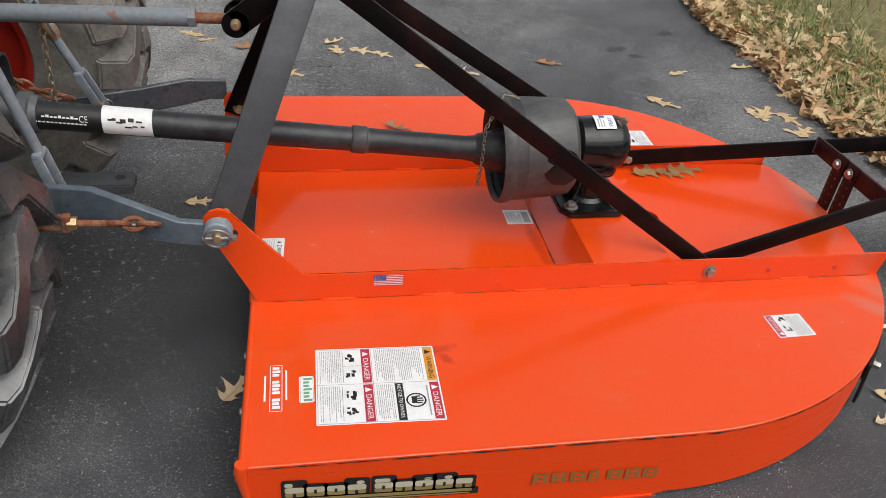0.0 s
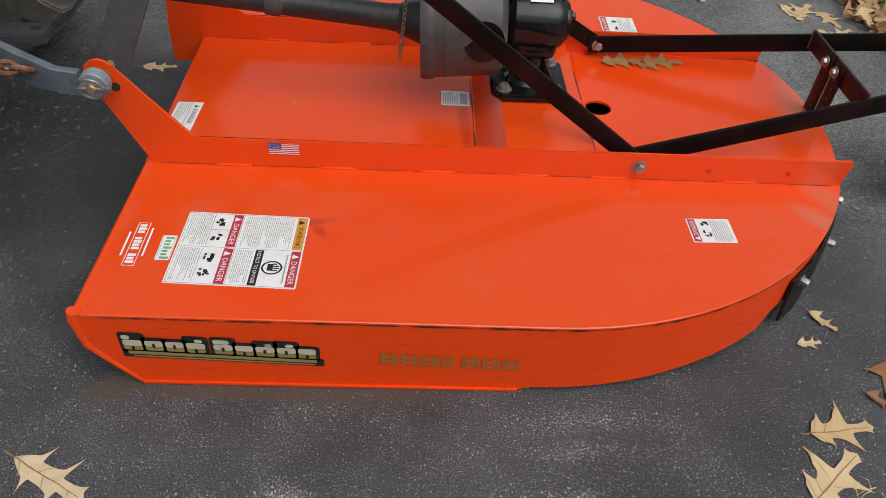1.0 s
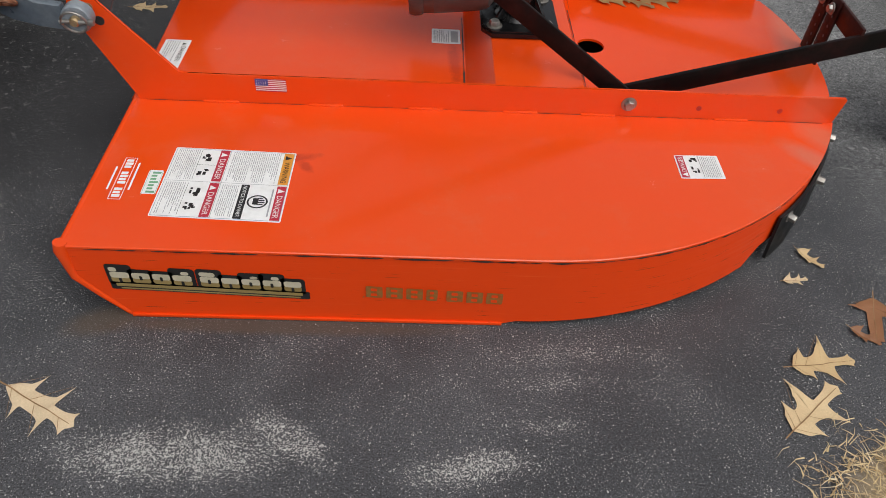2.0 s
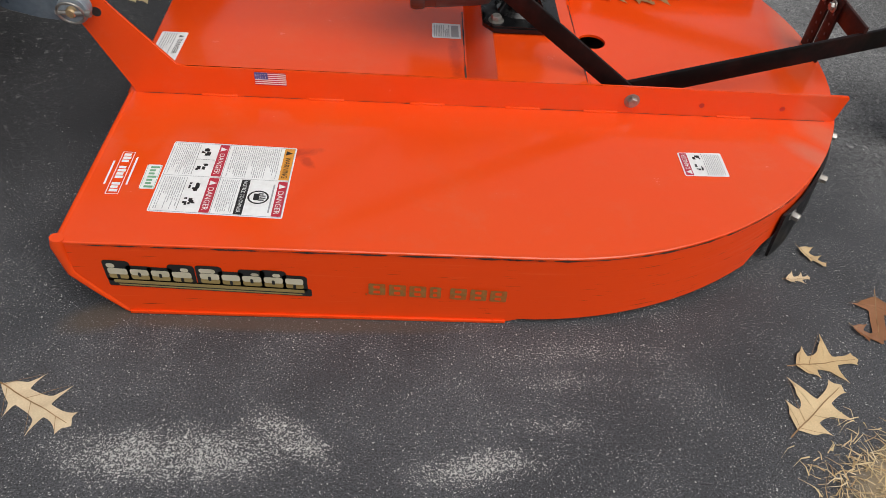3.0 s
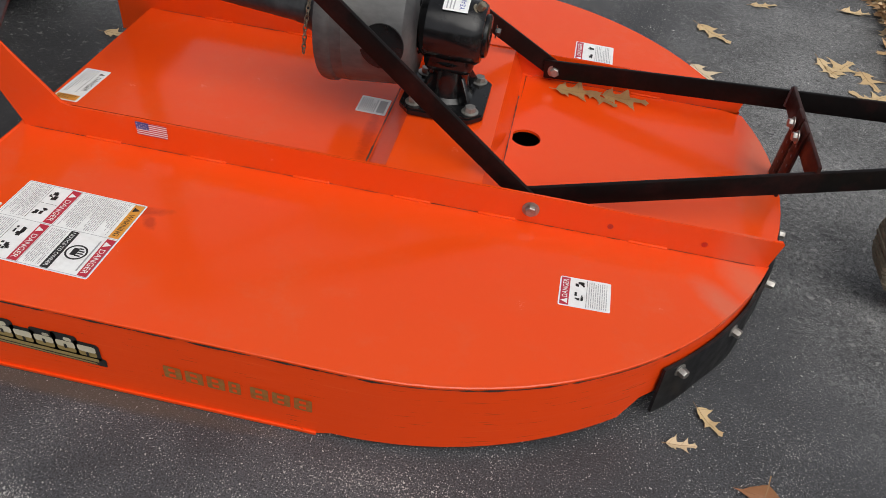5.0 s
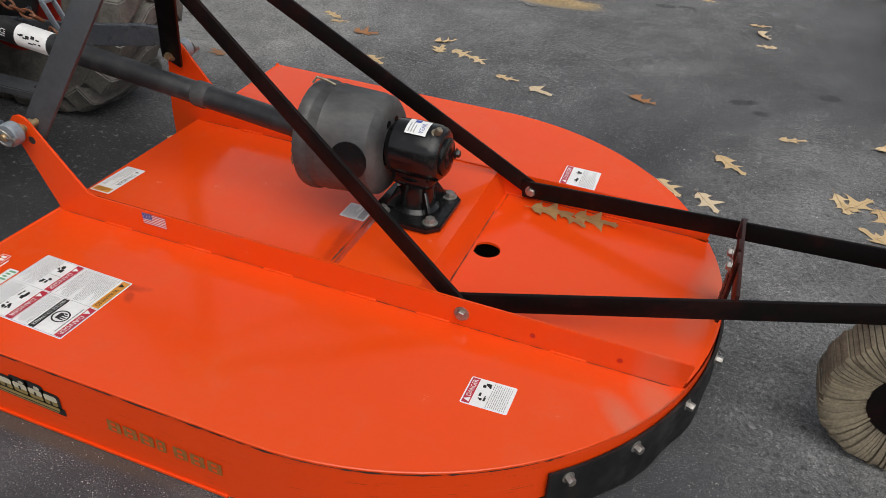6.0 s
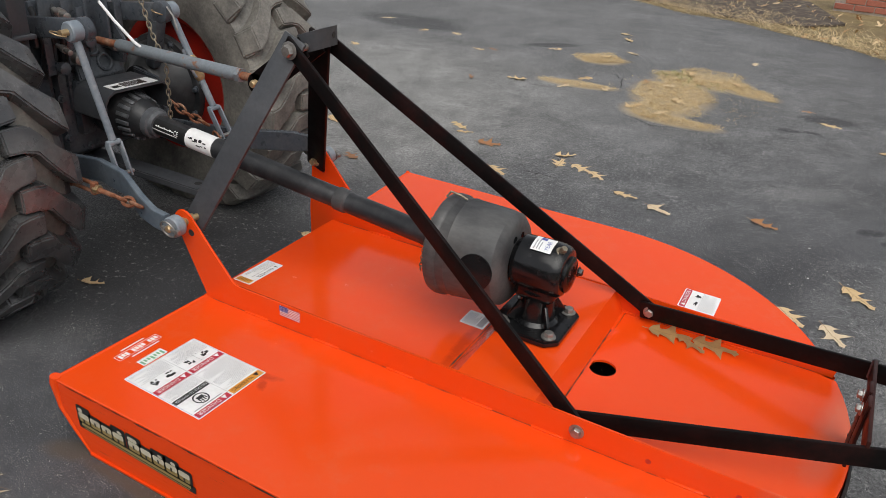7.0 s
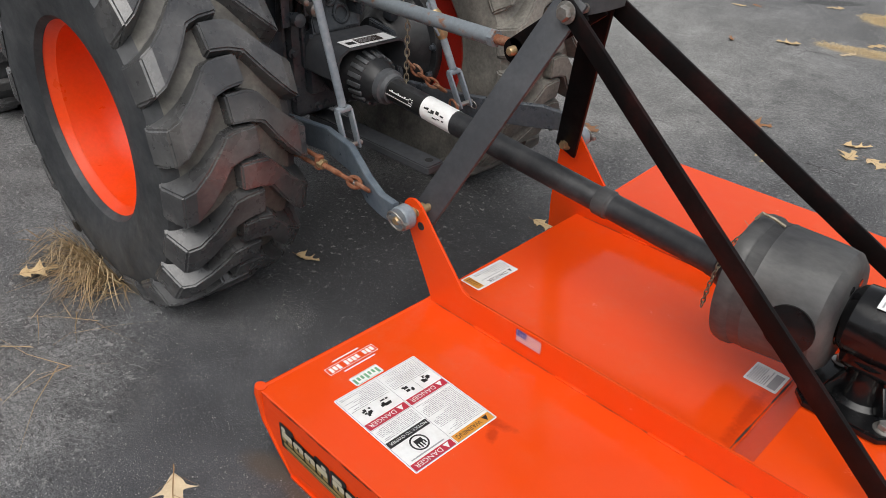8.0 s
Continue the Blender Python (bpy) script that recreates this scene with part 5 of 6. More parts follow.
part("lift_housing", block((-0.90, YC - 0.03, 0.86), (0.24, 0.24, 0.20), None, 0.03), CASTING, tractor)
part("side_housing", block((-0.88, YC - 0.20, 0.66), (0.16, 0.10, 0.34), None, 0.03), CASTING, tractor)
for k in (-1, -0.4, 0.4, 1):
    part("casting_rib", block((-0.792, YC + k * 0.10, 0.66), (0.03, 0.018, 0.22), None, 0.006), CASTING, tractor)
part("front_case", block((-1.75, YC, 0.55), (1.0, 0.30, 0.34), None, 0.05, 3), CASTING, tractor)
part("front_axle", block((-2.40, YC, 0.42), (0.5, 0.5, 0.16), None, 0.03), CASTING, tractor)
for y, z in ((-0.14, 0.46), (-0.14, 0.60), (-0.14, 0.74), (0.14, 0.46), (0.14, 0.60), (0.14, 0.74), (0.0, 0.78), (-0.06, 0.41), (0.06, 0.41)):
    part("case_bolt", bolt((-0.788, YC + y, z), (1, 0, 0), 0.010, 0.012), CASTING, tractor)


def pto_shield():
    """A bent sheet over the power take-off: top plate and two sloping cheeks."""
    sec = [(-0.146, 0.575), (-0.138, 0.632), (-0.124, 0.652), (-0.100, 0.664), (0.0, 0.661), (0.100, 0.658), (0.118, 0.650), (0.126, 0.632), (0.130, 0.562)]
    bm, rows = bmesh.new(), []
    for x, k in ((-0.72, 0.0), (-0.565, 0.6)):
        rows.append([bm.verts.new((x, YC + y, z - 0.012 * k)) for y, z in sec] + [bm.verts.new((x, YC + y * 0.97, z - 0.006 - 0.012 * k)) for y, z in sec[::-1]])
    n = len(rows[0])
    for k in range(n):
        bm.faces.new((rows[0][k], rows[0][(k + 1) % n], rows[1][(k + 1) % n], rows[1][k]))
    for r in rows:
        for k in range(len(sec) - 1):
            bm.faces.new((r[k], r[k + 1], r[n - 2 - k], r[n - 1 - k]))
    return bm


shield = part("pto_shield", pto_shield(), MAST, tractor, "grey bent sheet shield with a warning label")
st = Sticker("shield_label", (-0.568, YC - 0.092, 0.6590), (0, 1, -0.03), (-1, 0, 0.046), (0.180, 0.060), "white label with a dark print panel", parent=shield)
st.bars("print_panel", [(0.050, 0.012, 0.092, 0.040)], CHIPPED)
st.bars("print_panel", [(0.012, 0.018, 0.03, 0.022)], INK)
st.bars("small_print", print_lines(0.055, 0.015, 0.08, 0.034, 4, 3), PALEINK, 0.002)


def lift_arm(y0, y1, out):
    """Lower arm: thick flat bar, stepped outwards to the ball end."""
    pts = [(-0.82, y0, 0.41), (-0.46, y0 + (y1 - y0) * 0.25, 0.462), (-0.31, y0 + (y1 - y0) * 0.55, 0.468), (-0.19, y0 + (y1 - y0) * 0.92, 0.440), (-0.13, y1, 0.424), (-0.080, y1, 0.418)]
    if out > 0:
        pts = [(x, y, 0.447 + 0.06 * min(0, x + 0.13)) for x, y, z in pts]
    bm, rows = bmesh.new(), []
    for k, p in enumerate(pts):
        d = (Vector(pts[min(k + 1, len(pts) - 1)]) - Vector(pts[max(k - 1, 0)])).normalized()
        side = Vector((0, 0, 1)).cross(d).normalized() * 0.010
        up = Vector((0, 0, 0.037 if p[0] < -0.17 else 0.029))
        e = side * 0.75
        rows.append([bm.verts.new(Vector(p) + v) for v in (side - up * 0.93, side + up * 0.93, e + up, -e + up, -side + up * 0.93, -side - up * 0.93, -e - up, e - up)])
    for p, q in zip(rows, rows[1:]):
        for k in range(8):
            bm.faces.new((p[k], p[(k + 1) % 8], q[(k + 1) % 8], q[k]))
    bm.faces.new(rows[0])
    bm.faces.new(rows[-1])
    return bm


YA = 0.600
for y0, y1, out in ((YA, YN - 0.036, -1), (2 * YC - YA, YF + 0.036, 1)):
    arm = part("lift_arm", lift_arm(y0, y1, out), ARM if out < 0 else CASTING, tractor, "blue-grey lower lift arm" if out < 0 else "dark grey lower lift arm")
    part("ball_end", lathe((HX, y1 - 0.016, HZ), (0, 1, 0), [(0, 0.019), (0, 0.029), (0.004, 0.032), (0.028, 0.032), (0.032, 0.029), (0.032, 0.019)], 28), LINKGREY, arm)
    part("arm_bolt", bolt((-0.225, y1 - 0.002, 0.445), (0, -1, 0), 0.012, 0.012), ZINC, arm)
    part("arm_bolt", bolt((-0.225, y1 + 0.020, 0.445), (0, 1, 0), 0.012, 0.012), ZINC, arm)
    # lifting rod with its forked foot
    if out < 0:
        top, foot = Vector((-0.476, 0.562, 0.893)), Vector((-0.418, 0.592, 0.566))
    else:
        top, foot = Vector((-0.548, 0.990, 0.885)), Vector((-0.432, 1.034, 0.566))
    rod = part("lift_rod", joined(tube([top, foot], 0.0118, 14), lathe(top + Vector((0, -0.02, 0)), (0, 1, 0), [(0, 0.026), (0.004, 0.030), (0.036, 0.030), (0.04, 0.026)], 24)), LINKGREY, tractor, "blue-grey lift rod")
    d = (foot - top).normalized()
    part("fork", joined(block(foot + d * 0.008, (0.022, 0.050, 0.016), None, 0.006), bar(foot + d * 0.01 + Vector((0, -0.022, 0)), foot + d * 0.125 + Vector((0, -0.022, 0)), 0.022, 0.007, (1, 0, 0), 0.002), bar(foot + d * 0.01 + Vector((0, 0.022, 0)), foot + d * 0.125 + Vector((0, 0.022, 0)), 0.022, 0.007, (1, 0, 0), 0.002)), LINKGREY, rod)
    part("fork_pin", joined(tube([foot + d * 0.112 + Vector((0, -0.035, 0)), foot + d * 0.112 + Vector((0, 0.035, 0))], 0.007, 10), ring(foot + d * 0.125 + Vector((0, out * 0.036, 0)), (0, 1, 0.3), 0.014, 0.0018)), ZINC, rod)
    part("rod_pin", joined(tube([top + Vector((0, -0.045, 0)), top + Vector((0, 0.03, 0))], 0.010, 12), ring(top + Vector((0, -0.05, 0)), (0.2, 0.3, 1), 0.022, 0.002)), BRASS, rod)
    # upper rocker arm
    part("rocker_arm", joined(bar((-0.86, top.y - out * 0.035, 0.850), (top.x, top.y - out * 0.035, top.z), 0.062, 0.026, (0, 0, 1), 0.006), lathe((top.x, top.y - out * 0.052, top.z), (0, out, 0), [(0, 0.030), (0.004, 0.036), (0.030, 0.036), (0.034, 0.030)], 24), lathe((-0.86, top.y - 0.03, 0.850), (0, 1, 0), [(0, 0.05), (0.06, 0.05)], 24)), CASTING, tractor)
    if out > 0:
        part("rod_sleeve", tube([top + (foot - top) * 0.46, top + (foot - top) * 0.50, top + (foot - top) * 0.68, top + (foot - top) * 0.72], [0.013, 0.019, 0.019, 0.013], 14), BRASS, rod, "worn yellow adjusting sleeve")
        part("sleeve_handle", tube([top + (foot - top) * 0.40 + Vector((0.02, -0.03, 0)), top + (foot - top) * 0.42 + Vector((0.03, -0.05, 0.02)), top + (foot - top) * 0.50 + Vector((0.03, -0.05, 0)), top + (foot - top) * 0.66 + Vector((0.02, -0.03, 0))], 0.0045, 8), LINKGREY, rod)
        part("stay_loop", ring(foot + d * 0.10 + Vector((0.01, -0.05, -0.01)), (0.3, 1, 0.2), 0.026, 0.004), RUST, rod, "rusty wire loop")
        continue
    # turnbuckle stay between wheel side and arm
    e = Vector((-0.190, y1 + out * 0.012, 0.452))
    s0 = Vector((-0.62, y1 + out * 0.050, 0.500))
    d = (s0 - e).normalized()
    stay = part("stay_chain", chain_run([e, e + d * 0.085], 0.042, 0.026, 0.0055), RUST, tractor, "rusty stay chain")
    q = e + d * 0.09
    part("turnbuckle", joined(tube([q - d * 0.01, q + d * 0.07], 0.0075, 10), tube([q + d * 0.07 + Vector((0, 0, 0.014)), q + d * 0.16 + Vector((0, 0, 0.014))], 0.006, 8), tube([q + d * 0.07 - Vector((0, 0, 0.014)), q + d * 0.16 - Vector((0, 0, 0.014))], 0.006, 8), block(q + d * 0.07, (0.018, 0.02, 0.04), basis(q, q + d), 0.004), block(q + d * 0.16, (0.018, 0.02, 0.04), basis(q, q + d), 0.004), tube([q + d * 0.16, s0], 0.0075, 10)), RUST, stay, "rusty turnbuckle")
    part("stay_nut", lathe(q + d * 0.05, d, [(0, 0.014), (0.018, 0.014)], 6), BRASS, stay)
part("rock_shaft", tube([(-0.86, YC - 0.26, 0.850), (-0.86, YC + 0.17, 0.850)], 0.045, 20), CASTING, tractor)

# top link
TL0, TL1 = Vector((-0.004, YC, 0.774)), Vector((-0.74, YC, 0.783))
dl = (TL1 - TL0).normalized()
top_link = part("top_link", lathe(TL0 + dl * 0.105, dl, [(0, 0.016), (0.002, 0.0205), (0.52, 0.0205), (0.53, 0.016)], 20), RUSTY, tractor, "grey top link tube with rusty ends")
part("link_end", joined(tube([TL0 + dl * 0.02, TL0 + dl * 0.12], 0.0125, 12), lathe(TL0 + Vector((0, -0.018, 0)), (0, 1, 0), [(0, 0.022), (0.036, 0.022)], 18)), RUST, top_link, "rusted threaded end")
part("link_end", tube([TL0 + dl * 0.60, TL1], 0.0125, 12), RUST, top_link, "rusted threaded end")
part("lock_nut", lathe(TL0 + dl * 0.090, dl, [(0, 0.023), (0.016, 0.023)], 6), RUSTY, top_link)
part("handle", tube([TL0 + dl * 0.50, TL0 + dl * 0.53 + Vector((0, -0.02, 0.03)), TL0 + dl * 0.60 + Vector((0, -0.03, 0.09)), TL0 + dl * 0.66 + Vector((0, -0.03, 0.14))], 0.005, 8), WHITE, top_link, "bent white wire handle")
part("top_link_bracket", joined(block((-0.79, YC - 0.04, 0.84), (0.14, 0.014, 0.18), None, 0.006), block((-0.79, YC + 0.04, 0.84), (0.14, 0.014, 0.18), None, 0.006)), CASTING, tractor)

# hanging check chain, hydraulic couplers and hoses, drawbar
part("check_chain", chain_run([(-0.535, YC + 0.014, 0.99), (-0.484, YC + 0.014, 0.838), (-0.436, YC + 0.014, 0.745), (-0.444, YC + 0.014, 0.555)], 0.026, 0.013, 0.0021), CHAIN, tractor, "dull hanging chain")
part("drawbar", sheet([(-0.86, YC - 0.046), (-0.300, YC - 0.046), (-0.290, YC - 0.040), (-0.292, YC + 0.022), (-0.304, YC + 0.028), (-0.86, YC + 0.028)], lambda u, v, w: (u, v, 0.335 + w), 0.026, 0.004), MAST, tractor, "grey drawbar with a pin hole")
part("drawbar_hole", lathe((-0.326, YC - 0.004, 0.3612), (0, 0, 1), [(0, 0.013), (0.0006, 0.013)], 16), DARK, tractor)
for y, z, r in ((-0.155, 0.905, 0.012), (-0.175, 0.865, 0.010), (-0.135, 0.835, 0.012), (-0.165, 0.795, 0.009)):
    part("shiny_coupler", lathe((-0.72, YC + y, z), (1, -0.2, -0.1), [(0, r * 0.8), (0.03, r * 0.8), (0.03, r * 1.3), (0.055, r * 1.3), (0.055, r), (0.085, r), (0.087, r * 0.6)], 16), ZINC, tractor, "bright steel hydraulic coupler")
for y, z0, z1 in ((-0.19, 0.70, 0.95), (-0.11, 0.72, 0.93), (-0.06, 0.70, 0.90), (0.09, 0.70, 0.96)):
    part("link_strap", bar((-0.735, YC + y, z0), (-0.73, YC + y, z1), 0.028, 0.007, (0, 1, 0), 0.002), CASTING, tractor)
part("valve_block", block((-0.80, YC - 0.15, 0.86), (0.10, 0.14, 0.15), None, 0.012), CASTING, tractor)
part("bent_plate", sheet([(-0.80, 0.70), (-0.70, 0.70), (-0.68, 0.78), (-0.74, 0.86), (-0.80, 0.86)], lambda u, v, w: (u, YC + 0.06 + w, v), 0.012, 0.003), CASTING, tractor)
for k, (y, z) in enumerate(((-0.05, 0.79), (-0.10, 0.74), (-0.16, 0.72), (0.05, 0.76))):
    part("coupler", lathe((-0.78, YC + y, z), (1, 0, 0), [(0, 0.016), (0.05, 0.016), (0.05, 0.020), (0.075, 0.020), (0.08, 0.012)], 16), ZINC if k % 2 else CASTING, tractor)
for k in range(4):
    y = YC - 0.20 + 0.035 * k
    part("hose", tube([(-0.80, y, 0.98), (-0.75, y - 0.01, 0.90), (-0.74, y, 0.80), (-0.79, y + 0.02, 0.68)], 0.010, 10), TUBE, tractor)


def link_casting():
    """The sloping casting that carries the top link's front end, with two round bosses."""
    plate = sheet([(YC - 0.085, 0.655), (YC + 0.095, 0.655), (YC + 0.085, 0.700), (YC + 0.050, 0.815), (YC - 0.050, 0.830), (YC - 0.080, 0.700)], lambda u, v, w: (-0.745 - w - 0.30 * (v - 0.655), u, v), 0.030, 0.006)
    rings = [ring((-0.742 - 0.30 * (z - 0.655), YC + y, z), (1, 0, 0.3), r, 0.006, 24, 8) for y, z, r in ((0.028, 0.700, 0.026), (-0.006, 0.750, 0.022))]
    return joined(plate, *rings)


part("link_casting", link_casting(), CASTING, tractor, "dark grey top link casting with round bosses")
part("stay_shackle", joined(chain_run([(-0.575, 0.985, 0.560), (-0.535, 1.000, 0.525), (-0.455, 1.030, 0.487)], 0.044, 0.025, 0.0046)), RUST, tractor, "rusty stay chain links")
part("wire_clip", tube([(-0.535, 0.955, 0.885), (-0.515, 0.950, 0.905), (-0.490, 0.950, 0.880), (-0.478, 0.950, 0.835)], 0.0035, 8), ZINC, tractor, "bent wire clip")

# fenders and the foot of the roll bar
def fender(y0, y1):
    bm, rows = bmesh.new(), []
    for k in range(15):
        a = math.radians(92 + 60 * k / 14)
        rows.append([bm.verts.new((WX + r * math.cos(a), y, WZ + r * math.sin(a))) for y, r in ((y0, 0.66), (y0, 0.675), (y1, 0.675), (y1, 0.66))])
    for p, q in zip(rows, rows[1:]):
        for j in range(4):
            bm.faces.new((p[j], p[(j + 1) % 4], q[(j + 1) % 4], q[j]))
    bm.faces.new(rows[0])
    bm.faces.new(rows[-1])
    return bm


part("fender", fender(0.12, 0.56), WHEELRED, tractor, "orange rear fender")
part("fender", fender(2 * YC - 0.56, 2 * YC - 0.12), WHEELRED, tractor, "orange rear fender")
for s in (-1,):
    part("fender_side", sheet([(-1.36, 0.85), (-0.92, 0.85), (-0.90, 1.16), (-1.24, 1.16)], lambda u, v, w: (u, YC + s * (0.400 + w), v), 0.01, 0.002), WHEELRED, tractor, "orange fender side panel")
for s in (-1, 1):
    y = YC + s * 0.345
    if s > 0:
        continue
    part("roll_bar_post", joined(block((-0.655, y, 1.20), (0.085, 0.06, 0.68), None, 0.008), block((-0.655, y, 0.865), (0.115, 0.075, 0.014), None, 0.004), block((-0.675, y, 0.76), (0.10, 0.06, 0.20), None, 0.01), block((-0.76, y, 0.60), (0.12, 0.05, 0.30), None, 0.02)), MAST, tractor, "grey roll bar post")
part("hood", block((-2.15, YC, 0.98), (1.3, 0.52, 0.50), None, 0.10, 4), WHEELRED, tractor, "orange hood")
# platform and seat stay out of view, added to shade the ground below
part("shading_platform", block((-1.36, YC, 1.13), (0.52, 0.86, 0.05), None, 0.02), CASTING, tractor)
part("seat", joined(block((-1.38, YC, 1.20), (0.48, 0.50, 0.10), None, 0.04, 3), block((-1.17, YC, 1.44), (0.10, 0.48, 0.46), pose(0, 0, 0, 0, 8, 0), 0.04, 3)), FLAP, tractor, "unseen black padded seat added to shade the tractor's rear")
part("floor_plate", block((-1.35, YC, 0.80), (0.60, 0.80, 0.04), None, 0.01), CASTING, tractor)


# ---------------------------------------------------------------- leaves, straw, grass
def curve(p, c, q, n):
    """Points of a bent line from p to q, pulled towards c, without p."""
    return [tuple((1 - t) ** 2 * a + 2 * t * (1 - t) * m + t * t * b for a, m, b in zip(p, c, q)) for t in (k / n for k in range(1, n + 1))]


def half_leaf(lobes, end=0.13):
    """One side of an oak leaf: lobes of (tip, waist after it, fatness), each a shoulder drawn out to a point with a round notch behind; end is the last flare."""
    pts = [(0.0, 0.012)]
    for (ta, tb), waist, fat in lobes:
        p = pts[-1]
        shoulder = (ta - 0.06 - 0.10 * fat, tb * (0.40 + 0.22 * fat))
        if len(pts) == 1:
            pts += curve(p, (shoulder[0] * 0.48, shoulder[1] * 0.62), shoulder, 5)
        else:
            pts += curve(p, (shoulder[0] * 0.75 + p[0] * 0.25, p[1] * 0.95), shoulder, 6)
        pts += curve(shoulder, (ta - 0.03, tb * 0.72), (ta, tb), 4)
        back = (ta - 0.02 + 0.05 * fat, waist)
        pts += curve((ta, tb), (back[0] - 0.03, waist + 0.02), back, 7)
    p = pts[-1]
    pts += curve(p, (0.84, p[1] * 0.85), (0.94, end), 5)
    pts += curve((0.94, end), (0.925, 0.06), (0.965, 0.045), 3) + [(1.0, 0.002)]
    return pts


def leaf_mesh(rnd, upper, lower, curl, fold=0.0):
    """A dry oak leaf 1 long: pointed lobes each side of the rib, a curl, raised ribs and a stalk."""
    bm = bmesh.new()

    def height(a, b):
        return 0.012 + curl * (0.75 * b * b + 0.35 * (a - 0.45) ** 2) + fold * abs(b) * 0.5 + 0.010 * math.sin(a * 11 + b * 7) + 0.006 * math.sin(a * 23 - b * 17)

    def put(a, b, up=0.0):
        return bm.verts.new((a - 0.5, b, height(a, b) + up))

    for row, s in ((upper, 1), (lower, -1)):
        run, rib = 0.0, []
        for a, b in row:
            run = max(run, min(1.0, a - 0.30 * b))
            rib.append(run)
        rib[-1] = 1.0
        lines = [[put(r + (a - r) * f, s * b * f) for f in (0.0, 0.4, 0.75, 1.0)] for r, (a, b) in zip(rib, row)]
        for p, q in zip(lines, lines[1:]):
            for k in range(3):
                bm.faces.new((p[k], q[k], q[k + 1], p[k + 1]))
    bmesh.ops.remove_doubles(bm, verts=bm.verts, dist=0.0008)

    def vein(points, w):
        rows = [(put(a, b - w * (1 - 0.7 * k / len(points)), 0.006), put(a, b + w * (1 - 0.7 * k / len(points)), 0.006)) for k, (a, b) in enumerate(points)]
        for p, q in zip(rows, rows[1:]):
            bm.faces.new((p[0], q[0], q[1], p[1])).material_index = 1

    vein([(-0.16 + 1.1 * k / 12, 0.004 * math.sin(k)) for k in range(13)], 0.009)
    for row, s in ((upper, 1), (lower, -1)):
        tips = [p for o, p, q in zip(row, row[1:], row[2:]) if p[1] > o[1] and p[1] >= q[1] and p[1] > 0.15]
        for a, b in tips:
            foot = max(0.03, a - 0.75 * b - 0.03)
            vein([(foot + (a - foot) * t, s * b * t) for t in (0.0, 0.25, 0.5, 0.75, 0.92)], 0.005)
    return bm


def full(r):
    """A broad leaf with deep lobes."""
    def j(v):
        return v + r.uniform(-0.035, 0.035)
    up = half_leaf([((j(0.24), j(0.36)), 0.15, 0.8), ((j(0.58), j(0.48)), 0.08, 0.7)], j(0.15))
    down = half_leaf([((j(0.26), j(0.30)), 0.11, 0.8), ((j(0.64), j(0.40)), 0.06, 0.6)], j(0.13))
    return up, down


def slim(r):
    """A narrow leaf with small lobes."""
    def j(v):
        return v + r.uniform(-0.04, 0.04)
    up = half_leaf([((j(0.34), j(0.27)), 0.09, 0.9), ((j(0.68), j(0.24)), 0.06, 0.5)], 0.11)
    down = half_leaf([((j(0.30), j(0.24)), 0.10, 0.9), ((j(0.64), j(0.30)), 0.06, 0.5)], 0.09)
    return up, down


def spiky(r):
    """A leaf of thin curved spikes and a long waist."""
    up = half_leaf([((0.30, 0.34), 0.115, 0.25), ((0.66, 0.37), 0.075, 0.22)], 0.15)
    down = half_leaf([((0.34, 0.30), 0.11, 0.25), ((0.70, 0.33), 0.07, 0.25)], 0.16)
    return up, down


def arrow(r):
    up = half_leaf([((0.36, 0.50), 0.12, 0.7)], 0.12)
    down = half_leaf([((0.34, 0.46), 0.12, 0.7)], 0.11)
    return up, down


rnd = random.Random(12)
LEAVES = []
for shape, curl, fold in ((full, 0.10, 0.0), (spiky, 0.06, 0.0), (slim, 0.30, 0.10), (slim, 0.9, 0.9), (full, 0.22, 0.05), (full, 0.05, 0.0), (arrow, 0.25, 0.15), (slim, 0.5, 0.5), (spiky, 0.35, 0.10), (full, 0.55, 0.2)):
    bm = leaf_mesh(rnd, *shape(rnd), curl, fold)
    bmesh.ops.recalc_face_normals(bm, faces=bm.faces)
    for f in bm.faces:
        f.smooth = True
    row = []
    for mat in (LEAF, BROWNLEAF, OLIVELEAF):
        me = bpy.data.meshes.new("fallen_leaf")
        bm.to_mesh(me)
        me.materials.append(mat)
        me.materials.append(VEIN)
        row.append(me)
    LEAVES.append(row)
    bm.free()


def leaf(x, y, size, turn, kind, z=0.0, tip=0.0, label="tan dried oak leaf lying on the asphalt", tone=0, group="fallen leaves"):
    ob = new("fallen_leaf", LEAVES[kind % 10][tone])
    ob.matrix_basis = pose(x, y, z + 0.001, tip, tip * 0.6, turn) @ Matrix.Scale(size, 4)
    return tagged(ob, label, "leaf", group)


SPOTS = [(-2.049, 4.182), (-2.409, 5.236), (-1.890, 5.002), (-0.84, 3.89), (-1.605, 5.083), (-1.200, 4.708), (-0.409, 6.161), (-0.32, 5.93), (-0.13, 5.44), (0.79, 5.77),
         (1.32, 4.62), (1.48, 4.38), (1.83, 4.00), (1.85, 3.80), (1.87, 3.63), (0.31, 2.71), (0.32, 3.98), (0.21, 4.63), (-0.23, 4.12), (0.04, 4.24), (-0.18, 4.42),
         (-0.402, 2.906), (0.728, 2.490), (-1.017, 2.520), (-0.614, 2.128), (2.306, 1.889), (2.254, 1.749), (2.385, 2.502), (2.165, 1.935), (-0.568, 4.074), (2.315, 1.771), (-1.10, 4.78), (-0.70, 5.14)]
BROWN = "brown dried oak leaf lying on the asphalt"
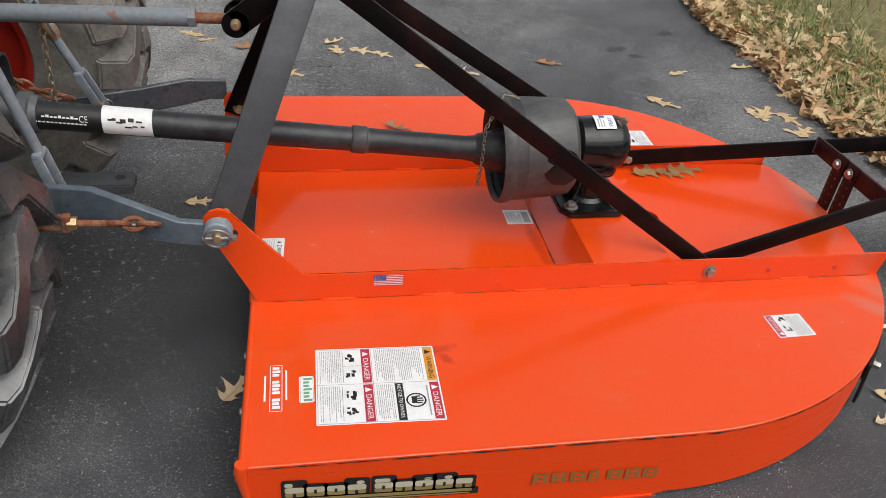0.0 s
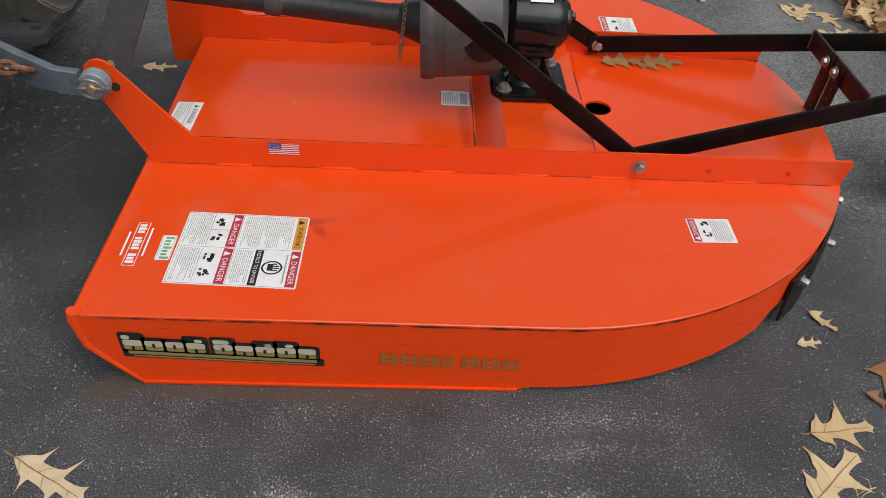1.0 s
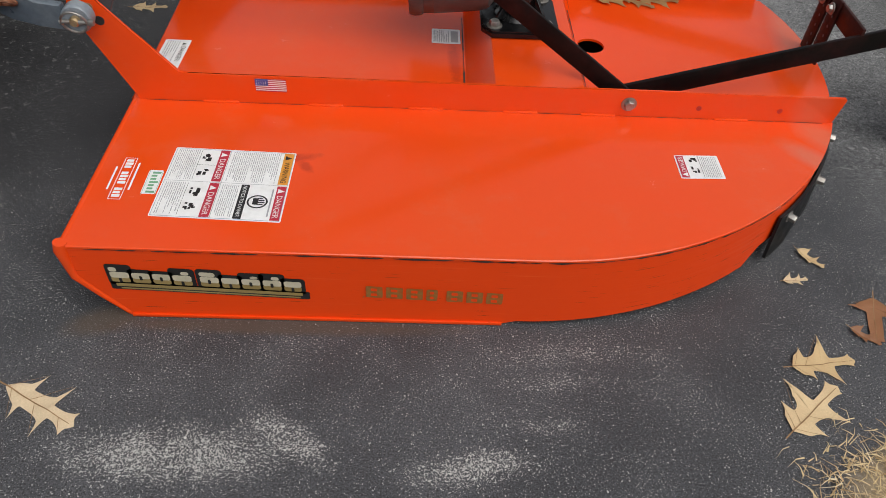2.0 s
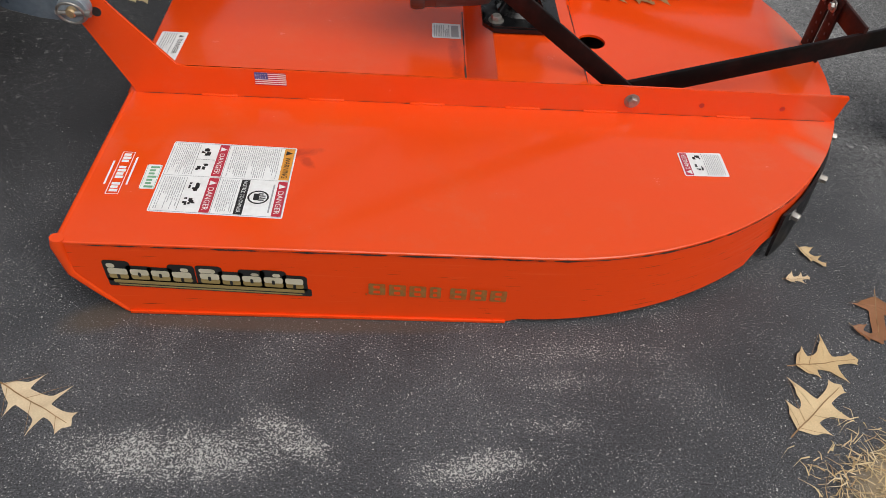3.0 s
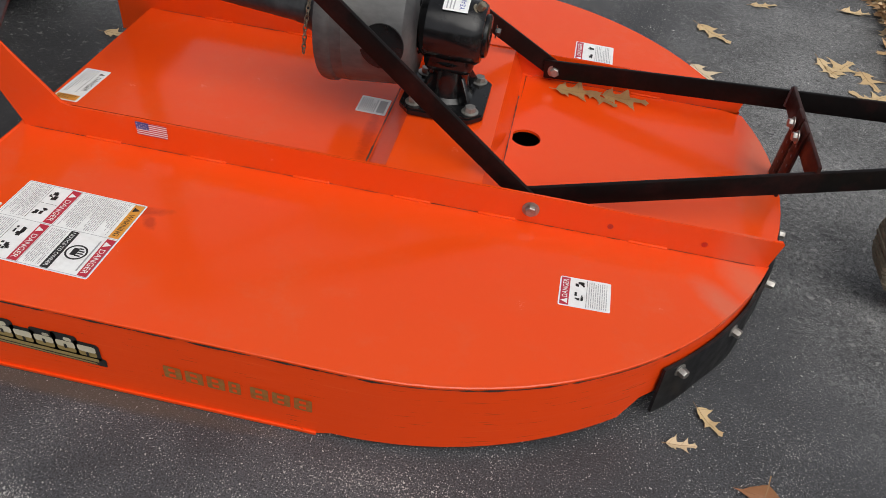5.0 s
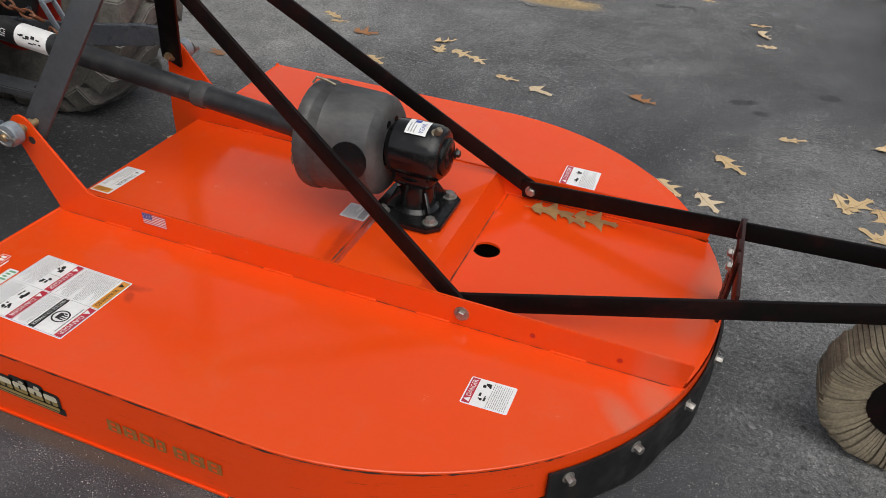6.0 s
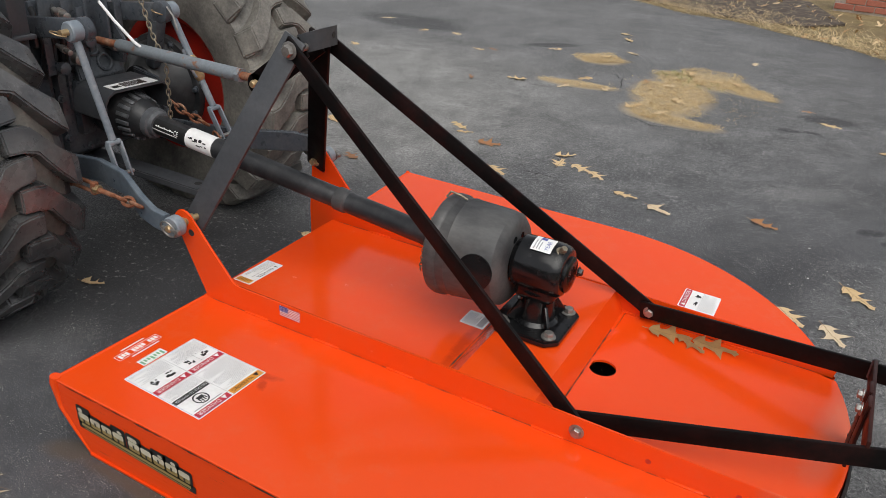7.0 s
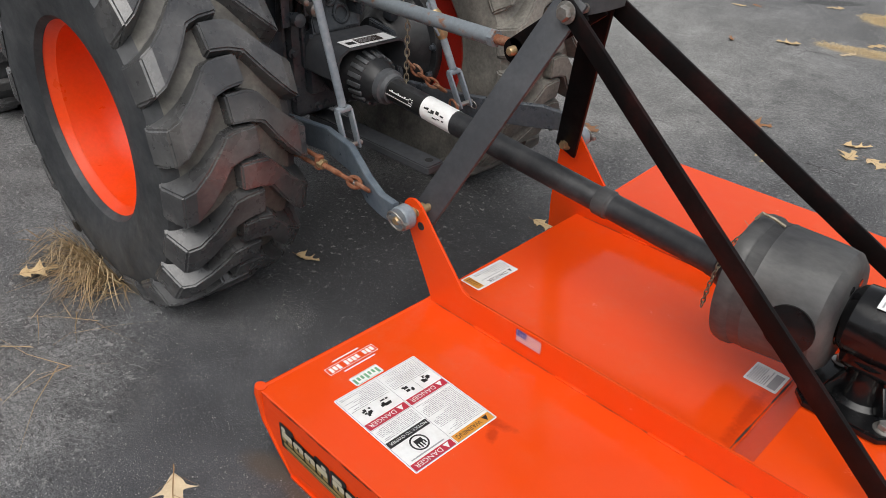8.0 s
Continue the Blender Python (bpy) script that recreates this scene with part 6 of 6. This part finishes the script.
for k, (x, y) in enumerate(SPOTS):
    if k % 7 == 3:
        leaf(x, y, rnd.uniform(0.08, 0.12), rnd.uniform(0, 360), k, 0, rnd.uniform(-3, 3), BROWN, 1)
    else:
        leaf(x, y, rnd.uniform(0.10, 0.15), rnd.uniform(0, 360), k, tip=rnd.uniform(-3, 3))
BIG = "large tan oak leaf lying on the asphalt"
for x, y, size, turn, kind in ((1.769, 2.064, 0.17, -48, 2), (1.708, 1.724, 0.14, -55, 4), (1.562, 1.772, 0.14, -45, 0), (2.000, 2.426, 0.12, 18, 2), (0.909, 2.415, 0.13, -25, 6), (2.226, 1.960, 0.16, 51, 4),
        (0.434, 2.690, 0.14, -24, 5), (0.529, 2.646, 0.12, -40, 0), (0.300, 2.806, 0.12, 34, 3), (0.082, 2.404, 0.14, -32, 5)):
    leaf(x, y, size, turn, kind, tip=rnd.uniform(-2, 2))
for x, y, z in ((0.45, 5.02, 0.02), (0.66, 4.90, 0.02), (0.40, 4.55, 0.02), (0.55, 4.22, 0.02), (0.80, 4.92, 0.02), (0.52, 3.90, 0.015), (-0.25, 5.10, 0.015)):
    leaf(x, y, rnd.uniform(0.09, 0.13), rnd.uniform(0, 360), rnd.randrange(10), z, rnd.uniform(-8, 8), "tan oak leaf lying on matted straw", 0, "fallen leaves")
leaf(1.354, 2.538, 0.13, -15, 7, 0, 4, "rust-brown curled leaf lying on the asphalt", 1)
leaf(-0.117, 2.726, 0.13, 20, 9, 0, 6, "rust-brown curled leaf lying on the asphalt", 1)
leaf(-0.015, -0.225, 0.175, -29, 1, label=BIG)
leaf(1.545, -0.085, 0.142, 8, 4, label=BIG)
leaf(1.490, -0.193, 0.168, 40, 5, label=BIG)
leaf(1.704, 0.036, 0.135, -108, 6, 0, 2, "brown arrow-shaped leaf lying on the asphalt", 1)
leaf(1.663, -0.010, 0.070, -36, 3, 0, 10, "small curled rust-brown leaf lying on the asphalt", 1)
leaf(1.622, 0.220, 0.075, -50, 3, tip=6, label="small curled leaf lying on the asphalt")
leaf(1.564, 0.152, 0.065, 10, 7, tip=8, label="small curled leaf lying on the asphalt")
leaf(-0.204, 1.294, 0.11, 10, 2, tip=5)
leaf(-0.046, 0.408, 0.10, 60, 9, tip=8)
leaf(-0.320, 2.824, 0.10, 20, 2)
leaf(-0.60, 0.56, 0.09, 20, 3)
leaf(-0.83, 1.40, 0.10, 50, 5, tip=6)
leaf(-1.08, -0.09, 0.11, 80, 4, z=0.02, tip=8, label="tan oak leaf caught in dry grass")
for x, y, s, t, k in ((1.265, 1.100, 0.125, 10, 4), (1.330, 1.085, 0.10, -30, 2), (1.395, 1.108, 0.13, 5, 0)):
    leaf(x, y, s, t, k, DECK + 0.002, 4, "olive-brown leaf lying on the deck", 2, "leaves on the deck")
leaf(0.46, 1.42, 0.10, -25, 3, deck_z(0.46, 1.42), 6, "brown leaf lying on the deck", 1, "leaves on the deck")


def blades(rnd, places, length, width, lift, lean=0.3):
    """Thin bent blades: one mesh of narrow strips."""
    vs, fs = [], []
    for x, y in places:
        a, n = rnd.uniform(0, 2 * math.pi), rnd.uniform(*length)
        c, s = math.cos(a), math.sin(a)
        w = rnd.uniform(*width) / 2
        h0, h1 = rnd.uniform(0.001, lift * 0.5), rnd.uniform(0, lift)
        bend = rnd.uniform(-lean, lean)
        i = len(vs)
        for t, z in ((0, h0), (0.5, max(h0, h1)), (1, h1 * 0.6 + 0.001)):
            px, py = x + c * n * t - s * bend * n * t * t, y + s * n * t + c * bend * n * t * t
            vs += [(px - s * w * (1.1 - t), py + c * w * (1.1 - t), z), (px + s * w * (1.1 - t), py - c * w * (1.1 - t), z + 0.0006)]
        fs += [(i, i + 1, i + 3, i + 2), (i + 2, i + 3, i + 5, i + 4)]
    me = bpy.data.meshes.new("blades")
    me.from_pydata(vs, [], fs)
    return me


def patch_points(rnd, n, cx, cy, rx, ry, turn=0.0, ragged=0.35):
    c, s = math.cos(radians(turn)), math.sin(radians(turn))
    out = []
    while len(out) < n:
        a, r = rnd.uniform(0, 2 * math.pi), math.sqrt(rnd.random())
        lim = 1 + ragged * noise.noise((math.cos(a) * 1.6 + cx, math.sin(a) * 1.6 + cy, 3.0)) * 2
        u, v = rx * r * lim * math.cos(a), ry * r * lim * math.sin(a)
        out.append((cx + c * u - s * v, cy + s * u + c * v))
    return out


def stuff(name, me, mat, label, category):
    me.materials.append(mat)
    return tagged(new(name, me), label, category, kind="stuff")


rnd = random.Random(31)
pts = (patch_points(rnd, 3600, 0.55, 4.95, 0.34, 0.28, 10) + patch_points(rnd, 1500, 0.85, 4.86, 0.28, 0.11, -24) + patch_points(rnd, 4200, 0.46, 4.42, 0.25, 0.44, 10)
       + patch_points(rnd, 800, 0.44, 3.98, 0.15, 0.16) + patch_points(rnd, 1100, 0.62, 3.83, 0.27, 0.075, 0) + patch_points(rnd, 300, 0.58, 4.5, 0.55, 0.75))
stuff("straw_patch", blades(rnd, pts, (0.012, 0.045), (0.0015, 0.003), 0.022, 0.9), STRAW, "matted patch of dry straw and clippings on asphalt", "straw")
pts = patch_points(rnd, 130, 0.36, 4.95, 0.12, 0.12) + patch_points(rnd, 60, 0.55, 4.75, 0.2, 0.15)
stuff("straw_patch", blades(rnd, pts, (0.02, 0.05), (0.002, 0.004), 0.03, 0.9), GRASS, "a few green blades in the straw", "grass")
pts = patch_points(rnd, 1700, -0.28, 5.08, 0.19, 0.17, 30) + patch_points(rnd, 600, -0.17, 4.24, 0.28, 0.07, 8)
stuff("straw_patch", blades(rnd, pts, (0.012, 0.045), (0.0015, 0.003), 0.018, 0.9), STRAW, "small matted patch of dry straw on asphalt", "straw")
pts = patch_points(rnd, 1200, 1.66, -0.37, 0.20, 0.11, 16) + patch_points(rnd, 30, 1.48, -0.31, 0.08, 0.04) + patch_points(rnd, 30, 1.62, -0.24, 0.10, 0.05)
stuff("straw_patch", blades(rnd, pts, (0.012, 0.05), (0.0015, 0.0035), 0.022, 0.9), STRAW, "dry crumpled grass on the asphalt", "dry grass")
pts = patch_points(rnd, 260, -0.99, 0.030, 0.16, 0.05, 6) + patch_points(rnd, 30, -1.22, 0.02, 0.10, 0.05)
stuff("grass_tuft", blades(rnd, pts, (0.05, 0.15), (0.002, 0.004), 0.05, 0.7), DEADSTALK, "tuft of long dead grass against the wheel", "dry grass")


def stalks(rnd, count):
    """Long stalks that spring from the foot of the wheel and droop outwards."""
    vs, fs = [], []
    for _ in range(count):
        x, y = rnd.uniform(-1.20, -0.86), rnd.uniform(0.03, 0.075)
        a = radians(rnd.uniform(195, 320))
        n, w, h = rnd.uniform(0.10, 0.24), rnd.uniform(0.0010, 0.0020), rnd.uniform(0.02, 0.10)
        bend = rnd.uniform(-0.5, 0.5)
        i = len(vs)
        for k in range(6):
            t = k / 5
            d = a + bend * t
            px, py, pz = x + n * t * math.cos(d), y + n * t * math.sin(d), 0.003 + h * math.sin(min(1.0, t * 1.15) * math.pi) * (1 - 0.4 * t)
            ww = w * (1.1 - 0.8 * t)
            vs += [(px + ww * math.sin(d), py - ww * math.cos(d), pz), (px - ww * math.sin(d), py + ww * math.cos(d), pz + 0.0007)]
        fs += [(i + 2 * k, i + 2 * k + 1, i + 2 * k + 3, i + 2 * k + 2) for k in range(5)]
    me = bpy.data.meshes.new("stalks")
    me.from_pydata(vs, [], fs)
    return me


stuff("grass_tuft", stalks(rnd, 190), DEADSTALK, "long brown grass stalks bent out from the wheel", "dry grass")
pts = patch_points(rnd, 20, -0.72, -0.20, 0.26, 0.10, -38)
stuff("loose_stalks", blades(rnd, pts, (0.12, 0.30), (0.002, 0.003), 0.02, 0.35), DEADSTALK, "loose dry grass stalks on the asphalt", "dry grass")


def litter(rnd, places, sizes, heap):
    """Many small leaves heaped in one mesh."""
    vs, fs = [], []
    shapes = []
    for me in (row[0] for row in LEAVES):
        shapes.append(([v.co.copy() for v in me.vertices], [tuple(p.vertices) for p in me.polygons if p.material_index == 0]))
    for x, y in places:
        co, po = shapes[rnd.choice((0, 1, 2, 2, 4, 5, 6, 7, 8, 8))]
        m = pose(x, y, rnd.uniform(0.0, heap), rnd.uniform(-42, 42), rnd.uniform(-42, 42), rnd.uniform(0, 360)) @ Matrix.Scale(rnd.uniform(*sizes), 4)
        i = len(vs)
        vs += [tuple(m @ c) for c in co]
        fs += [tuple(i + k for k in p) for p in po]
    vs = [(a, b, max(c, 0.002)) for a, b, c in vs]
    me = bpy.data.meshes.new("litter")
    me.from_pydata(vs, [], fs)
    return me


def stone_chips(rnd, count, box, sizes):
    """Small flat chips of pale stone set in the asphalt."""
    vs, fs = [], []
    for _ in range(count):
        x, y = rnd.uniform(box[0], box[1]), rnd.uniform(box[2], box[3])
        if noise.noise((x * 2.3, y * 2.3, 7.0)) < rnd.uniform(-0.6, 0.35):
            continue
        r, turn, n = rnd.uniform(*sizes) / 2, rnd.uniform(0, 6.3), rnd.randint(4, 6)
        flat = rnd.uniform(0.35, 0.9)
        c, t = math.cos(turn), math.sin(turn)
        i = len(vs)
        for k in range(n):
            u, v = r * rnd.uniform(0.7, 1.1) * math.cos(6.283 * k / n), flat * r * rnd.uniform(0.7, 1.1) * math.sin(6.283 * k / n)
            vs.append((x + c * u - t * v, y + t * u + c * v, 0.0012))
        fs.append(tuple(range(i, i + n)))
    me = bpy.data.meshes.new("stone_chips")
    me.from_pydata(vs, [], fs)
    return me


rnd = random.Random(91)
STONE = random_colours("stone_chip", [(0.0, (0.20, 0.20, 0.195)), (0.5, (0.36, 0.355, 0.34)), (1.0, (0.58, 0.57, 0.54))], 0.7)
stuff("stone_chips", stone_chips(rnd, 9000, (-1.3, 2.3, -0.75, 0.6), (0.0016, 0.0042)), STONE, "pale stone chips set in the asphalt", "stone chips")
stuff("stone_chips", stone_chips(rnd, 12000, (-2.6, 2.3, 1.6, 6.2), (0.003, 0.009)), STONE, "pale stone chips set in old asphalt", "stone chips")

rnd = random.Random(44)
band = []
while len(band) < 3300:
    y = rnd.uniform(0.6, 7.6)
    d = abs(rnd.gauss(0.0, 0.38)) * (1.0 if y < 3 else 0.7)
    band.append((edge_x(y) - 0.03 + d, y))
band += [(rnd.uniform(2.5, 4.5), rnd.uniform(0.8, 5.0)) for _ in range(160)]
stuff("leaf_litter", litter(rnd, band, (0.085, 0.135), 0.06), LITTER, "heap of tan oak leaves along the lawn edge", "leaves")
lawn = [(edge_x(y) + 0.05 + abs(rnd.gauss(0.1, 1.0)), y) for y in (rnd.uniform(0.4, 7.0) for _ in range(15000))]
stuff("lawn_grass", blades(rnd, lawn, (0.06, 0.13), (0.003, 0.006), 0.12), GRASS, "thin tired lawn grass", "grass")
verge = []
for _ in range(5200):
    x = rnd.uniform(-3.0, 3.4)
    verge.append((x, far_y(x) + abs(rnd.gauss(0.0, 0.55)) - 0.05))
stuff("dead_grass", blades(rnd, verge, (0.05, 0.13), (0.004, 0.008), 0.05), STRAW, "dead grass along the far edge of the driveway", "dry grass")
far_leaves = [(x, far_y(x) + rnd.uniform(-0.05, 2.2)) for x in (rnd.uniform(-5, 3) for _ in range(260))]
stuff("leaf_litter", litter(rnd, far_leaves, (0.07, 0.12), 0.03), LITTER, "leaves scattered over the far bed", "leaves")
bed = sheet([(-6, 11.4), (-3, 9.6), (-0.6, 8.10), (0.4, 7.78), (0.95, 7.95), (1.28, 8.40), (0.8, 9.7), (-3, 11.2), (-6, 12.6)], lambda u, v, w: (u, v, w - 0.005), 0.02, 0.0)
tagged(part("mulch_bed", bed, BARK), "dark bark mulch bed beyond the driveway", "mulch bed", kind="structure")


# ---------------------------------------------------------------- what closes the yard
def dimming_belt(a0, a1, radius, height, seed):
    """A far tree-like belt added behind the camera to dim low sky light: an uneven band with depth, out of view."""
    rnd = random.Random(seed)
    bm, rows = bmesh.new(), []
    n = 60
    for k in range(n + 1):
        a = math.radians(a0 + (a1 - a0) * k / n)
        r = radius + rnd.uniform(-0.8, 0.8)
        h = height * rnd.uniform(0.75, 1.1)
        rows.append([bm.verts.new((1 + (r + dr) * math.cos(a), 1 + (r + dr) * math.sin(a), z)) for dr, z in ((0, -0.01), (-0.6, h * 0.4), (0.2, h * 0.8), (1.0, h), (2.5, h * 0.6), (2.8, -0.01))])
    for p, q in zip(rows, rows[1:]):
        for j in range(5):
            bm.faces.new((p[j], p[j + 1], q[j + 1], q[j]))
    return bm


BELT_DARK = surface("unseen_dark_belt", (0.035, 0.042, 0.022), 0.9, second=(0.075, 0.065, 0.035), scale=0.8, fine=4, vary=0.5, relief=0.6)
tagged(part("backdrop", dimming_belt(185, 352, 18, 5.0, 9), BELT_DARK), "unseen dark tree-like belt added behind the camera to dim low sky light", "trees", kind="structure")

# low brick wall beyond the bed
wall = part("wall_far", block((3.05, 9.50, 0.28), (3.96, 0.10, 0.60), None, 0.004), MORTAR)
tagged(wall, "low red brick wall beyond the driveway", "wall", kind="structure")
bm = block((0, 0, 0), (0.205, 0.11, 0.062), None, 0.004, 1)
me = bpy.data.meshes.new("brick")
bm.to_mesh(me)
bm.free()
me.materials.append(random_colours("brick_face", [(0.0, (0.36, 0.12, 0.08)), (0.5, (0.42, 0.16, 0.10)), (1.0, (0.30, 0.10, 0.07))], 0.85, per_object=True))
for row in range(7):
    for k in range(18):
        b = new("brick", me)
        b.parent = wall
        b.location = (1.18 + 0.216 * k + 0.108 * (row % 2), 9.493, 0.045 + 0.073 * row)
